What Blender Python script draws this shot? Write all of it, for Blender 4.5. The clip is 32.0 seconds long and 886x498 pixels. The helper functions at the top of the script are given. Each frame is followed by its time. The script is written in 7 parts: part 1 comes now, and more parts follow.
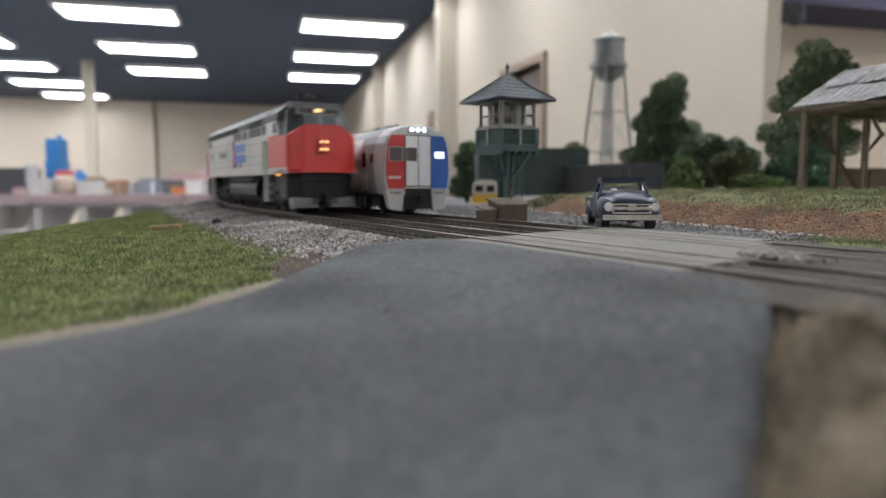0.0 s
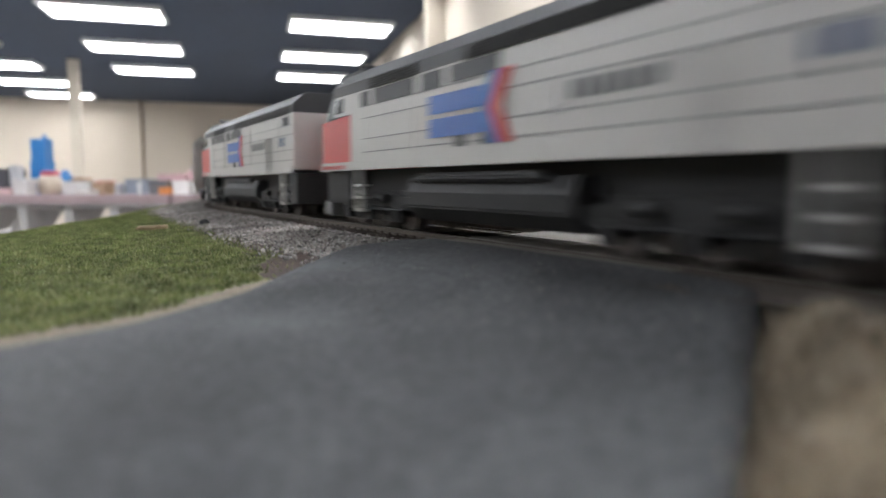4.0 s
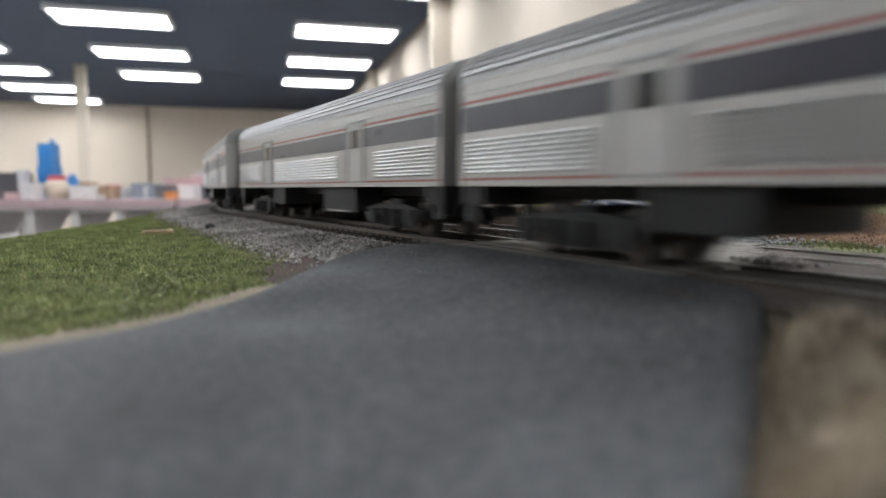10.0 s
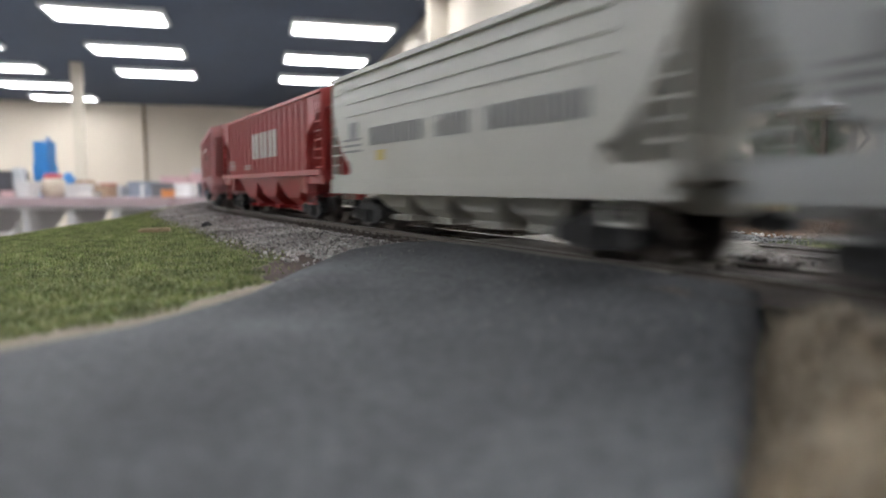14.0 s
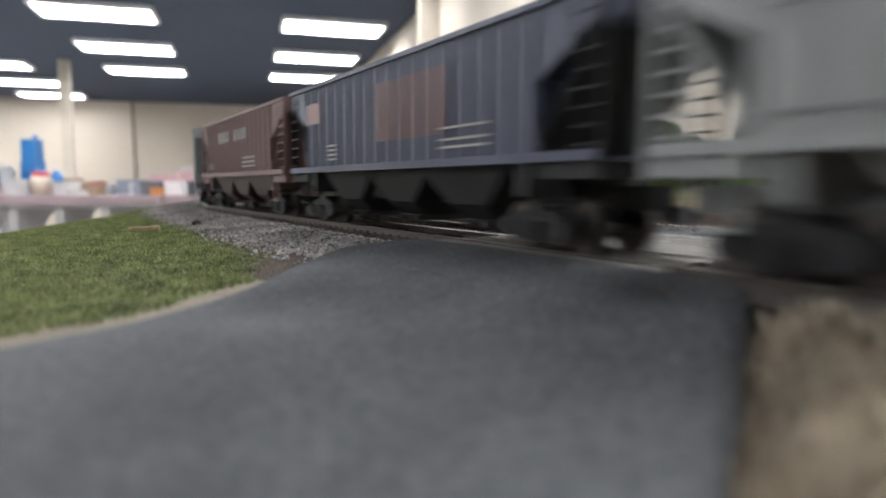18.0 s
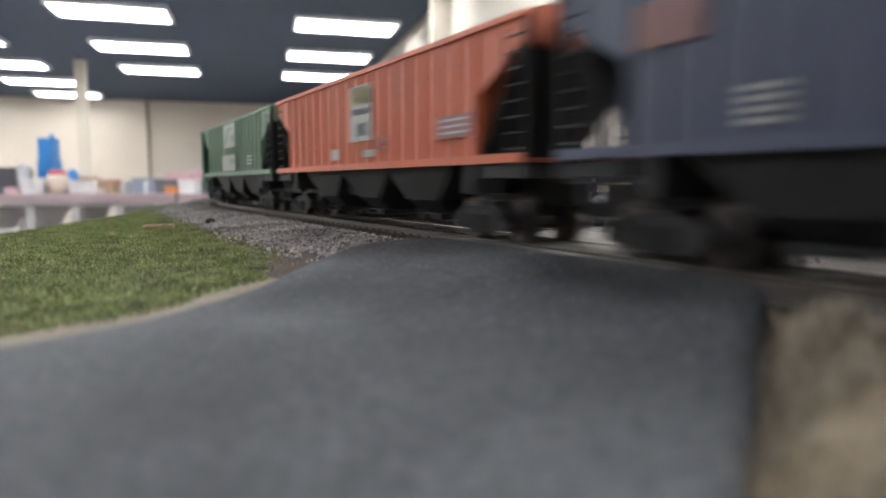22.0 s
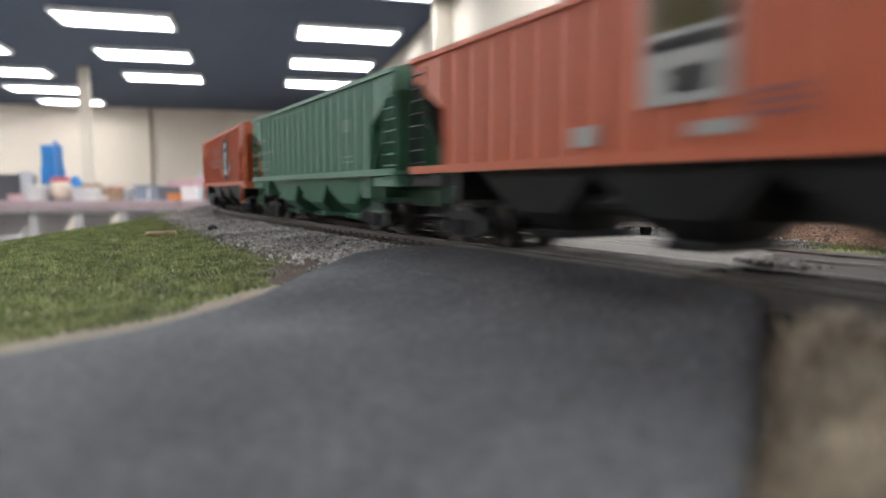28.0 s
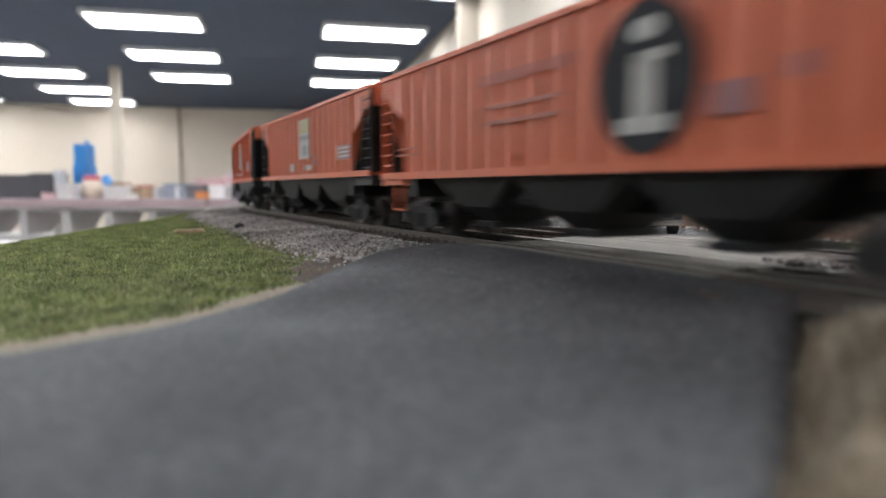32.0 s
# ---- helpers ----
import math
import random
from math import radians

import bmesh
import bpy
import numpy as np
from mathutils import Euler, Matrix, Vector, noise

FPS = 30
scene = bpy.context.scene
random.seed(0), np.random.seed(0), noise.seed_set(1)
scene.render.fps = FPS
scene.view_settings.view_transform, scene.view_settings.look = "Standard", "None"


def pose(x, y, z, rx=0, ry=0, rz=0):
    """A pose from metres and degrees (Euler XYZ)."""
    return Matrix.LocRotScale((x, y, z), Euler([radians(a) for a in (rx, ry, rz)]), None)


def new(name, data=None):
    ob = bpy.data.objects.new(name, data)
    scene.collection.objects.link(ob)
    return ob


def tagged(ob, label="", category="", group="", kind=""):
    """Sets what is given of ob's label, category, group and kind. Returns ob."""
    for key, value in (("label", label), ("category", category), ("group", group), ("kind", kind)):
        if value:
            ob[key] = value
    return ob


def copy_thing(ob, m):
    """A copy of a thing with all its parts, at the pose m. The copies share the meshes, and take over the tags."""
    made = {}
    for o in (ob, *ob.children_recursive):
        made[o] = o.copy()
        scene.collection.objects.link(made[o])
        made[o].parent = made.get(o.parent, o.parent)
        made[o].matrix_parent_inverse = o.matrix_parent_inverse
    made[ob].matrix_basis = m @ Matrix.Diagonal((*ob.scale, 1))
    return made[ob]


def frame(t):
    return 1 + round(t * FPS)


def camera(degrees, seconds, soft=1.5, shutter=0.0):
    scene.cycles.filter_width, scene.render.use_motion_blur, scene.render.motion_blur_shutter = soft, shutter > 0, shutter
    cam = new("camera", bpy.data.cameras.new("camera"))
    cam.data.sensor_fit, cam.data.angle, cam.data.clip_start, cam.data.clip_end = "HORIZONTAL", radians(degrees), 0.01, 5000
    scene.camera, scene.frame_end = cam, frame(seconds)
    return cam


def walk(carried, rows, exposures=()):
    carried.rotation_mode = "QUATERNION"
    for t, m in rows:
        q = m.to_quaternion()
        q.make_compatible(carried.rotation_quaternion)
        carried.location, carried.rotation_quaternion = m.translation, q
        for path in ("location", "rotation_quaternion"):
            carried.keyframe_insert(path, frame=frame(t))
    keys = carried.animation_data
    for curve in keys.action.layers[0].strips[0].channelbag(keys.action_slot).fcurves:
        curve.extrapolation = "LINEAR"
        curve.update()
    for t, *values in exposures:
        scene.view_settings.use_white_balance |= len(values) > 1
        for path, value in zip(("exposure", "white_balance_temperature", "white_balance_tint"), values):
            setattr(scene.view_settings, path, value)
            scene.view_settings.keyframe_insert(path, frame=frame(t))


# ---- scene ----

# ---- camera and its way: a phone resting on the roadway, turned a little now and then ----
EYE = 0.0152
cam = camera(67.4, 32.0, soft=1.5, shutter=1.05)
cam.data.dof.use_dof = True
cam.data.dof.focus_distance = 0.225
cam.data.dof.aperture_fstop = 12.5
TURNS = [
    (0, -0.04, 0.16),
    (0.5, -0.05, 0.20),
    (1, -0.04, 0.19),
    (1.5, -0.14, 0.06),
    (2, -0.64, 0.0),
    (2.5, -0.80, -0.05),
    (3, -0.84, 0.03),
    (3.5, -0.98, 0.14),
    (5.5, -0.94, 0.44),
    (6, -0.66, 0.79),
    (6.5, -0.98, 0.68),
    (7, -1.21, 0.57),
    (7.5, -0.73, 0.65),
    (8, -0.57, 0.58),
    (8.5, -0.49, 0.57),
    (9, -0.43, 0.50),
    (9.5, -0.43, 0.57),
    (10, -0.56, 0.57),
    (10.5, -0.69, 0.51),
    (11, -0.80, 0.42),
    (11.5, -0.83, 0.37),
    (12, -0.80, 0.41),
    (12.5, -0.76, 0.44),
    (13, -0.73, 0.41),
    (13.5, -0.77, 0.42),
    (14, -0.81, 0.41),
    (14.5, -0.93, 0.35),
    (16.5, -0.87, 0.35),
    (17, -1.29, 0.29),
    (17.5, -1.60, 0.25),
    (18, -1.58, 0.25),
    (18.5, -1.18, 0.24),
    (19, -0.72, 0.19),
    (19.5, -0.65, 0.17),
    (20, -0.62, 0.14),
    (20.5, -0.57, 0.10),
    (21, -0.52, 0.10),
    (21.5, -0.51, 0.16),
    (22, -0.53, 0.11),
    (22.5, -0.83, 0.11),
    (23, -1.62, 0.05),
    (23.5, -2.22, 0.08),
    (24, -1.99, 0.20),
    (24.5, -1.76, 0.32),
    (25, -1.56, 0.31),
    (25.5, -0.99, 0.48),
    (27.5, -0.48, 0.59),
    (28, -0.35, 0.71),
    (28.5, -0.24, 0.81),
    (29, -0.06, 0.85),
    (29.5, 0.38, 0.79),
    (30, 0.68, 0.79),
    (30.5, 1.25, 0.98),
    (31, 1.09, 0.95),
    (31.5, 1.49, 0.84),
    (32, 1.74, 0.57),
]
walk(cam, [(t, pose(0, 0, EYE, 90 - 5.78 + pitch, 0, yaw)) for t, yaw, pitch in TURNS],
     exposures=[(0, 0.13), (1, 0.34), (2.2, 0.32), (3.2, 0.34), (6, 0.42), (7, 0.45), (8, 0.32), (10, 0.27), (12, 0.24), (13, 0.38), (14, 0.4), (17, 0.54), (18.5, 0.48), (20, 0.48), (22, 0.52), (25.5, 0.45), (28.8, 0.42), (29.6, 0.60), (30.2, 0.60), (30.9, 0.48), (32, 0.43)])

# ---- light: a closed hall under fluorescent ceiling panels ----
world = bpy.data.worlds.new("hall_air")
world.use_nodes = True
world.node_tree.nodes["Background"].inputs[0].default_value = (0.02, 0.02, 0.022, 1)
world.node_tree.nodes["Background"].inputs[1].default_value = 0.2
scene.world = world
scene.view_settings.exposure = 0.0
PANEL_GLOW = 16.0

# ---- plan: near track at D0 from the eye, its straight runs at TH degrees to the view; d along it, n across it ----
TH = radians(29)
DX, DY = -math.sin(TH), math.cos(TH)
NX, NY = math.cos(TH), math.sin(TH)
D0, D2 = 0.1093, 0.1500          # centre lines of the two tracks
BEND, RAD, SWEEP = 0.46, 0.70, radians(16)
GAUGE = 0.0165
FLOOR = -1.10
CEIL = 2.18
ROOM = radians(15)               # the hall's long axis


def P(s, D, z=0.0):
    return Vector((NX * D + DX * s, NY * D + DY * s, z))


def along(s, D):
    """Place and heading (angle of the way away from the eye) on a line parallel to the tracks."""
    if s <= BEND:
        p = P(s, D)
        return p, TH
    cx, cy, _ = P(BEND, D0 + RAD)
    r = D0 + RAD - D
    a = min((s - BEND) / RAD, SWEEP)
    h = TH - a
    p = Vector((cx - math.cos(h) * r, cy - math.sin(h) * r, 0))
    rest = s - BEND - SWEEP * RAD
    if rest > 0:
        p += Vector((-math.sin(h), math.cos(h), 0)) * rest
    return p, h


def hall(a, b, z=0.0):
    """Hall coordinates: a along the long axis, b to the right of it."""
    return Vector((-math.sin(ROOM) * a + math.cos(ROOM) * b, math.cos(ROOM) * a + math.sin(ROOM) * b, z))


# ---- materials ----
def mat(name, col, rough=0.6, metal=0.0, var=0.15, scale=60.0, fine=900.0, bump=0.15, bumpdist=0.0003, col2=None, emit=0.0, spec=0.5, spread=0.3):
    m = bpy.data.materials.new(name)
    m.use_nodes = True
    nt = m.node_tree
    N, L = nt.nodes, nt.links
    b = N["Principled BSDF"]
    b.inputs["Roughness"].default_value = rough
    b.inputs["Metallic"].default_value = metal
    b.inputs["Specular IOR Level"].default_value = spec
    tc = N.new("ShaderNodeTexCoord")
    n1 = N.new("ShaderNodeTexNoise")
    n1.inputs["Scale"].default_value = scale
    n1.inputs["Detail"].default_value = 5
    n2 = N.new("ShaderNodeTexNoise")
    n2.inputs["Scale"].default_value = fine
    n2.inputs["Detail"].default_value = 3
    L.new(tc.outputs["Object"], n1.inputs["Vector"])
    L.new(tc.outputs["Object"], n2.inputs["Vector"])
    add = N.new("ShaderNodeMath")
    add.operation = "ADD"
    L.new(n1.outputs["Fac"], add.inputs[0])
    L.new(n2.outputs["Fac"], add.inputs[1])
    ramp = N.new("ShaderNodeMapRange")
    ramp.inputs[1].default_value, ramp.inputs[2].default_value = 1 - spread, 1 + spread
    L.new(add.outputs[0], ramp.inputs[0])
    mix = N.new("ShaderNodeMix")
    mix.data_type = "RGBA"
    c2 = col2 or tuple(min(1, c * (1 + var)) for c in col)
    c1 = col if col2 else tuple(c * (1 - var) for c in col)
    mix.inputs[6].default_value = (*c1, 1)
    mix.inputs[7].default_value = (*c2, 1)
    L.new(ramp.outputs[0], mix.inputs[0])
    L.new(mix.outputs[2], b.inputs["Base Color"])
    if bump:
        bp = N.new("ShaderNodeBump")
        bp.inputs["Strength"].default_value = bump
        bp.inputs["Distance"].default_value = bumpdist
        L.new(n2.outputs["Fac"], bp.inputs["Height"])
        L.new(bp.outputs[0], b.inputs["Normal"])
    rr = N.new("ShaderNodeMapRange")
    rr.inputs[3].default_value, rr.inputs[4].default_value = max(0, rough - 0.08), min(1, rough + 0.08)
    L.new(n1.outputs["Fac"], rr.inputs[0])
    L.new(rr.outputs[0], b.inputs["Roughness"])
    if emit:
        b.inputs["Emission Color"].default_value = (*col, 1)
        b.inputs["Emission Strength"].default_value = emit
    return m


def paint(name, col, rough=0.45, var=0.08, spec=0.45):
    return mat(name, col, rough, 0.0, var, 45, 1800, 0.06, 0.00005, spec=spec)


M = dict(
    coal=mat("coal_dark", (0.012, 0.012, 0.013), 0.5, 0, 0.3, 500, 2600, 0.9, 0.0008, col2=(0.05, 0.05, 0.052)),
    cabglass=mat("cab_glass_dark", (0.02, 0.023, 0.028), 0.2, 0, 0.2, 90, 900, 0, spec=0.12),
    shiny=mat("stainless_polished", (0.56, 0.56, 0.555), 0.32, 0.6, 0.08, 60, 1500, 0.05, 0.00005),
    cabpane=mat("railcar_pane_grey", (0.105, 0.088, 0.088), 0.14, 0, 0.15, 90, 900, 0),
    bogiegrey=mat("bogie_grey", (0.085, 0.085, 0.085), 0.5, 0.2, 0.25, 120, 1200, 0.1),
    doorwhite=mat("door_white", (0.80, 0.80, 0.80), 0.45, 0, 0.05, 90, 1500, 0.03),
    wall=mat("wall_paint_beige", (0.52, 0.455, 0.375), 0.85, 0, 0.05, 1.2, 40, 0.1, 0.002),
    # the same beige set darker, offsetting strong light from the nearest lamp row
    wall3=mat("wall_paint_beige_dimmed", (0.345, 0.302, 0.25), 0.88, 0, 0.05, 1.2, 40, 0.1, 0.002),
    wall2=mat("wall_paint_tan", (0.54, 0.46, 0.37), 0.85, 0, 0.05, 1.2, 40, 0.1, 0.002),
    pillar=mat("pillar_paint_cream", (0.44, 0.39, 0.32), 0.8, 0, 0.05, 2, 40, 0.1, 0.002),
    ceiling=mat("ceiling_dark_slate", (0.031, 0.043, 0.068), 0.9, 0, 0.2, 1, 15, 0.2, 0.005),
    floor=mat("floor_grey_vinyl", (0.42, 0.41, 0.40), 0.5, 0, 0.1, 2, 60, 0.05, 0.001),
    panel=mat("light_panel", (0.925, 0.955, 1.0), 0.5, 0, 0.0, 3, 30, 0, emit=PANEL_GLOW),
    lampframe=mat("light_frame_white", (0.7, 0.7, 0.7), 0.6),
    soffit=mat("soffit_navy", (0.035, 0.032, 0.06), 0.8, 0, 0.1, 2, 40),
    doorwood=mat("door_brown", (0.16, 0.11, 0.075), 0.6, 0, 0.15, 4, 60),
    darkroom=mat("door_leaf_grey", (0.20, 0.175, 0.155), 0.9, 0, 0.1, 2, 30),
    asphalt=mat("road_asphalt", (0.033, 0.034, 0.0355), 0.68, 0, 0.25, 26, 700, 0.4, 0.0005, spread=0.26, col2=(0.098, 0.1003, 0.104), spec=0.13),
    tan=mat("dirt_tan", (0.17, 0.130, 0.088), 0.95, 0, 0.3, 110, 1400, 0.7, 0.0008, col2=(0.48, 0.38, 0.265), spread=0.2),
    verge=mat("verge_sandy", (0.145, 0.115, 0.082), 0.95, 0, 0.3, 120, 1400, 0.7, 0.0006, col2=(0.30, 0.25, 0.185)),
    trackdirt=mat("dirt_brown_track", (0.036, 0.028, 0.022), 0.95, 0, 0.3, 70, 1400, 0.7, 0.0006, col2=(0.085, 0.067, 0.052)),
    soil=mat("soil_dark", (0.036, 0.022, 0.015), 0.95, 0, 0.3, 80, 1500, 0.7, 0.0008, col2=(0.088, 0.056, 0.040)),
    redclay=mat("red_clay", (0.085, 0.044, 0.024), 0.95, 0, 0.3, 110, 900, 0.9, 0.0020, col2=(0.235, 0.118, 0.055), spread=0.2),
    turf=mat("turf_base", (0.10, 0.115, 0.042), 0.95, 0, 0.3, 50, 1200, 0.8, 0.001, col2=(0.20, 0.205, 0.085)),
    gravel=mat("gravel_grey", (0.075, 0.075, 0.075), 0.9, 0, 0.3, 120, 1700, 0.9, 0.0008, col2=(0.17, 0.168, 0.163)),
    ballastbed=mat("ballast_bed", (0.15, 0.14, 0.13), 0.95, 0, 0.3, 100, 1300, 0.9, 0.0008, col2=(0.3, 0.285, 0.265)),
    rail=mat("rail_steel_weathered", (0.10, 0.083, 0.068), 0.55, 0.35, 0.2, 60, 900, 0.1),
    railtop=mat("rail_head_bright", (0.33, 0.31, 0.28), 0.38, 0.9, 0.1, 60, 900, 0.05),
    tie=mat("tie_brown", (0.055, 0.042, 0.033), 0.8, 0, 0.3, 200, 1500, 0.3, col2=(0.11, 0.088, 0.07)),
    plank=mat("crossing_plank_grey", (0.15, 0.135, 0.115), 0.85, 0, 0.25, 60, 1500, 0.3, col2=(0.22, 0.20, 0.172)),
    white=mat("model_white", (0.72, 0.72, 0.7), 0.45, 0, 0.06, 60, 1500, 0.05),
    silver=mat("loco_silver_white", (0.50, 0.49, 0.475), 0.42, 0.12, 0.06, 45, 1800, 0.05, 0.00005),
    stainless=mat("stainless_fluted", (0.46, 0.452, 0.435), 0.36, 0.25, 0.08, 50, 1500, 0.06, 0.00005),
    steelroof=mat("roof_silver_grey", (0.30, 0.30, 0.30), 0.45, 0.3, 0.1, 50, 1500, 0.05),
    black=mat("underframe_black", (0.008, 0.008, 0.009), 0.62, 0, 0.4, 80, 1200, 0.1, col2=(0.027, 0.027, 0.028), spec=0.32),
    roofblack=mat("roof_black", (0.031, 0.033, 0.037), 0.55, 0, 0.2, 60, 1200, 0.1),
    wheel=mat("wheel_steel", (0.10, 0.09, 0.085), 0.4, 0.8, 0.2, 150, 1200, 0.1),
    glassdark=mat("window_dark", (0.018, 0.02, 0.024), 0.12, 0, 0.1, 60, 900, 0),
    amred=paint("paint_red", (0.56, 0.045, 0.04)),
    amblue=paint("paint_blue", (0.035, 0.13, 0.46)),
    navyband=paint("band_navy", (0.045, 0.045, 0.062), 0.3),
    redline=paint("line_red", (0.30, 0.10, 0.08)),
    lamp=mat("headlight_glow", (1.0, 0.66, 0.28), 0.3, 0, 0, emit=1.4, bump=0),
    lampwhite=mat("headlight_white_glow", (0.62, 0.72, 1.0), 0.3, 0, 0, emit=2.6, bump=0),
    signglow=mat("number_sign_glow", (0.75, 0.82, 1.0), 0.3, 0, 0, emit=1.5, bump=0),
    lampamber=mat("marker_amber_glow", (1.0, 0.42, 0.04), 0.3, 0, 0, emit=1.6, bump=0),
    glassclear=mat("car_glass", (0.93, 0.95, 0.95), 0.03, 0, 0.05, 60, 900, 0),
    chrome=mat("chrome", (0.75, 0.75, 0.75), 0.15, 1.0, 0.05, 100, 900, 0.03),
    navypaint=paint("truck_navy", (0.018, 0.026, 0.055), 0.4),
    rubber=mat("rubber_black", (0.018, 0.018, 0.018), 0.8),
    yellow=paint("bus_yellow", (0.62, 0.36, 0.03)),
    cream=paint("bus_cream", (0.62, 0.58, 0.48)),
    shingle=mat("shingle_slate", (0.038, 0.046, 0.054), 0.6, 0, 0.2, 120, 1500, 0.3, col2=(0.075, 0.088, 0.10)),
    tgreen=mat("tower_green", (0.070, 0.118, 0.108), 0.65, 0, 0.15, 120, 1500, 0.15),
    tgrey=mat("tower_trim_grey", (0.27, 0.265, 0.25), 0.7, 0, 0.12, 120, 1500, 0.15),
    boxbrown=mat("relay_box_brown", (0.13, 0.085, 0.06), 0.75, 0, 0.15, 150, 1500, 0.15),
    tank=mat("tank_grey_metal", (0.22, 0.22, 0.215), 0.5, 0.4, 0.15, 60, 900, 0.1),
    tin=mat("corrugated_tin", (0.175, 0.172, 0.172), 0.5, 0.45, 0.3, 70, 300, 0.25, col2=(0.10, 0.093, 0.088), spread=0.14),
    timber=mat("timber_weathered", (0.11, 0.083, 0.06), 0.85, 0, 0.25, 90, 1400, 0.4, col2=(0.235, 0.185, 0.14)),
    bark=mat("bark", (0.06, 0.045, 0.033), 0.9, 0, 0.3, 150, 1500, 0.4),
    carrust=mat("freight_rust_grey", (0.065, 0.065, 0.07), 0.8, 0, 0.25, 80, 900, 0.2),
    boxgreen=mat("boxcar_green", (0.058, 0.082, 0.074), 0.75, 0, 0.2, 60, 900, 0.15),
    pinktop=mat("table_cloth_mauve", (0.30, 0.225, 0.233), 0.85, 0, 0.12, 6, 60),
    skirt=mat("table_frame_white", (0.35, 0.338, 0.325), 0.8, 0, 0.08, 6, 60),
    blueplastic=mat("blue_plastic", (0.03, 0.17, 0.42), 0.35, 0, 0.1, 10, 60),
    twig=mat("twig_dry", (0.38, 0.28, 0.17), 0.85, 0, 0.25, 200, 1500, 0.4),
)


def cloud(m, scale, shift, low, high):
    """Broad cloudy staining laid over a finished material's colour."""
    nt = m.node_tree
    N, L = nt.nodes, nt.links
    b = N["Principled BSDF"]
    src = b.inputs["Base Color"].links[0].from_socket
    tc, mp, nz, mr, mx = N.new("ShaderNodeTexCoord"), N.new("ShaderNodeMapping"), N.new("ShaderNodeTexNoise"), N.new("ShaderNodeMapRange"), N.new("ShaderNodeMix")
    mp.inputs["Location"].default_value = shift
    nz.inputs["Scale"].default_value = scale
    nz.inputs["Detail"].default_value = 4
    mr.inputs[1].default_value, mr.inputs[2].default_value, mr.inputs[3].default_value, mr.inputs[4].default_value = 0.36, 0.64, low, high
    mx.data_type, mx.blend_type = "RGBA", "MULTIPLY"
    mx.inputs[0].default_value = 1.0
    L.new(tc.outputs["Object"], mp.inputs[0])
    L.new(mp.outputs[0], nz.inputs["Vector"])
    L.new(nz.outputs["Fac"], mr.inputs[0])
    L.new(src, mx.inputs[6])
    L.new(mr.outputs[0], mx.inputs[7])
    L.new(mx.outputs[2], b.inputs["Base Color"])


cloud(M["asphalt"], 34, (0.55, 0.83, 0.2), 0.78, 1.22)

# ---- building blocks ----
def box(bm, x0, x1, y0, y1, z0, z1):
    v = [bm.verts.new(c) for c in ((x0, y0, z0), (x1, y0, z0), (x1, y1, z0), (x0, y1, z0), (x0, y0, z1), (x1, y0, z1), (x1, y1, z1), (x0, y1, z1))]
    for f in ((0, 3, 2, 1), (4, 5, 6, 7), (0, 1, 5, 4), (1, 2, 6, 5), (2, 3, 7, 6), (3, 0, 4, 7)):
        bm.faces.new([v[i] for i in f])


def prism(bm, prof, a0, a1, axis="x", close=True):
    """A profile swept straight along an axis: (y, z) along x, (x, z) along y, (x, y) along z."""
    def at(p, a):
        return {"x": (a, p[0], p[1]), "y": (p[0], a, p[1]), "z": (p[0], p[1], a)}[axis]
    A = [bm.verts.new(at(p, a0)) for p in prof]
    B = [bm.verts.new(at(p, a1)) for p in prof]
    n = len(prof)
    for i in range(n if close else n - 1):
        j = (i + 1) % n
        bm.faces.new((A[i], A[j], B[j], B[i]))
    if close:
        bm.faces.new(A[::-1])
        bm.faces.new(B)


def tube(bm, p0, p1, r0, r1=None, n=8, cap=True):
    p0, p1 = Vector(p0), Vector(p1)
    r1 = r0 if r1 is None else r1
    q = (p1 - p0).to_track_quat("Z", "Y")
    A, B = [], []
    for i in range(n):
        a = 2 * math.pi * i / n
        o = Vector((math.cos(a), math.sin(a), 0))
        A.append(bm.verts.new(p0 + q @ (o * r0)))
        B.append(bm.verts.new(p1 + q @ (o * max(r1, 1e-6))))
    for i in range(n):
        j = (i + 1) % n
        bm.faces.new((A[i], A[j], B[j], B[i]))
    if cap:
        bm.faces.new(A[::-1])
        bm.faces.new(B)


def lathe(bm, prof, n=20, centre=(0, 0, 0)):
    rings = []
    for r, z in prof:
        rings.append([bm.verts.new((centre[0] + r * math.cos(2 * math.pi * i / n), centre[1] + r * math.sin(2 * math.pi * i / n), centre[2] + z)) for i in range(n)])
    for A, B in zip(rings, rings[1:]):
        for i in range(n):
            j = (i + 1) % n
            bm.faces.new((A[i], A[j], B[j], B[i]))
    bm.faces.new(rings[0][::-1])
    bm.faces.new(rings[-1])


CACHE = {}


def mesh_of(name, bm, material, smooth=False, bevel=0.0):
    if bevel:
        bmesh.ops.bevel(bm, geom=[e for e in bm.edges if e.is_manifold and e.calc_face_angle(0) > 0.6], offset=bevel, segments=2, affect="EDGES", clamp_overlap=True)
    bmesh.ops.recalc_face_normals(bm, faces=bm.faces)
    me = bpy.data.meshes.new(name)
    bm.to_mesh(me)
    bm.free()
    if smooth:
        for p in me.polygons:
            p.use_smooth = True
    me.materials.append(material)
    return me


def part(name, bm, material, parent, label="", loc=(0, 0, 0), smooth=False, bevel=0.0):
    ob = new(name, mesh_of(name, bm, material, smooth, bevel))
    ob.parent = parent
    ob.location = loc
    if label:
        tagged(ob, label)
    return ob


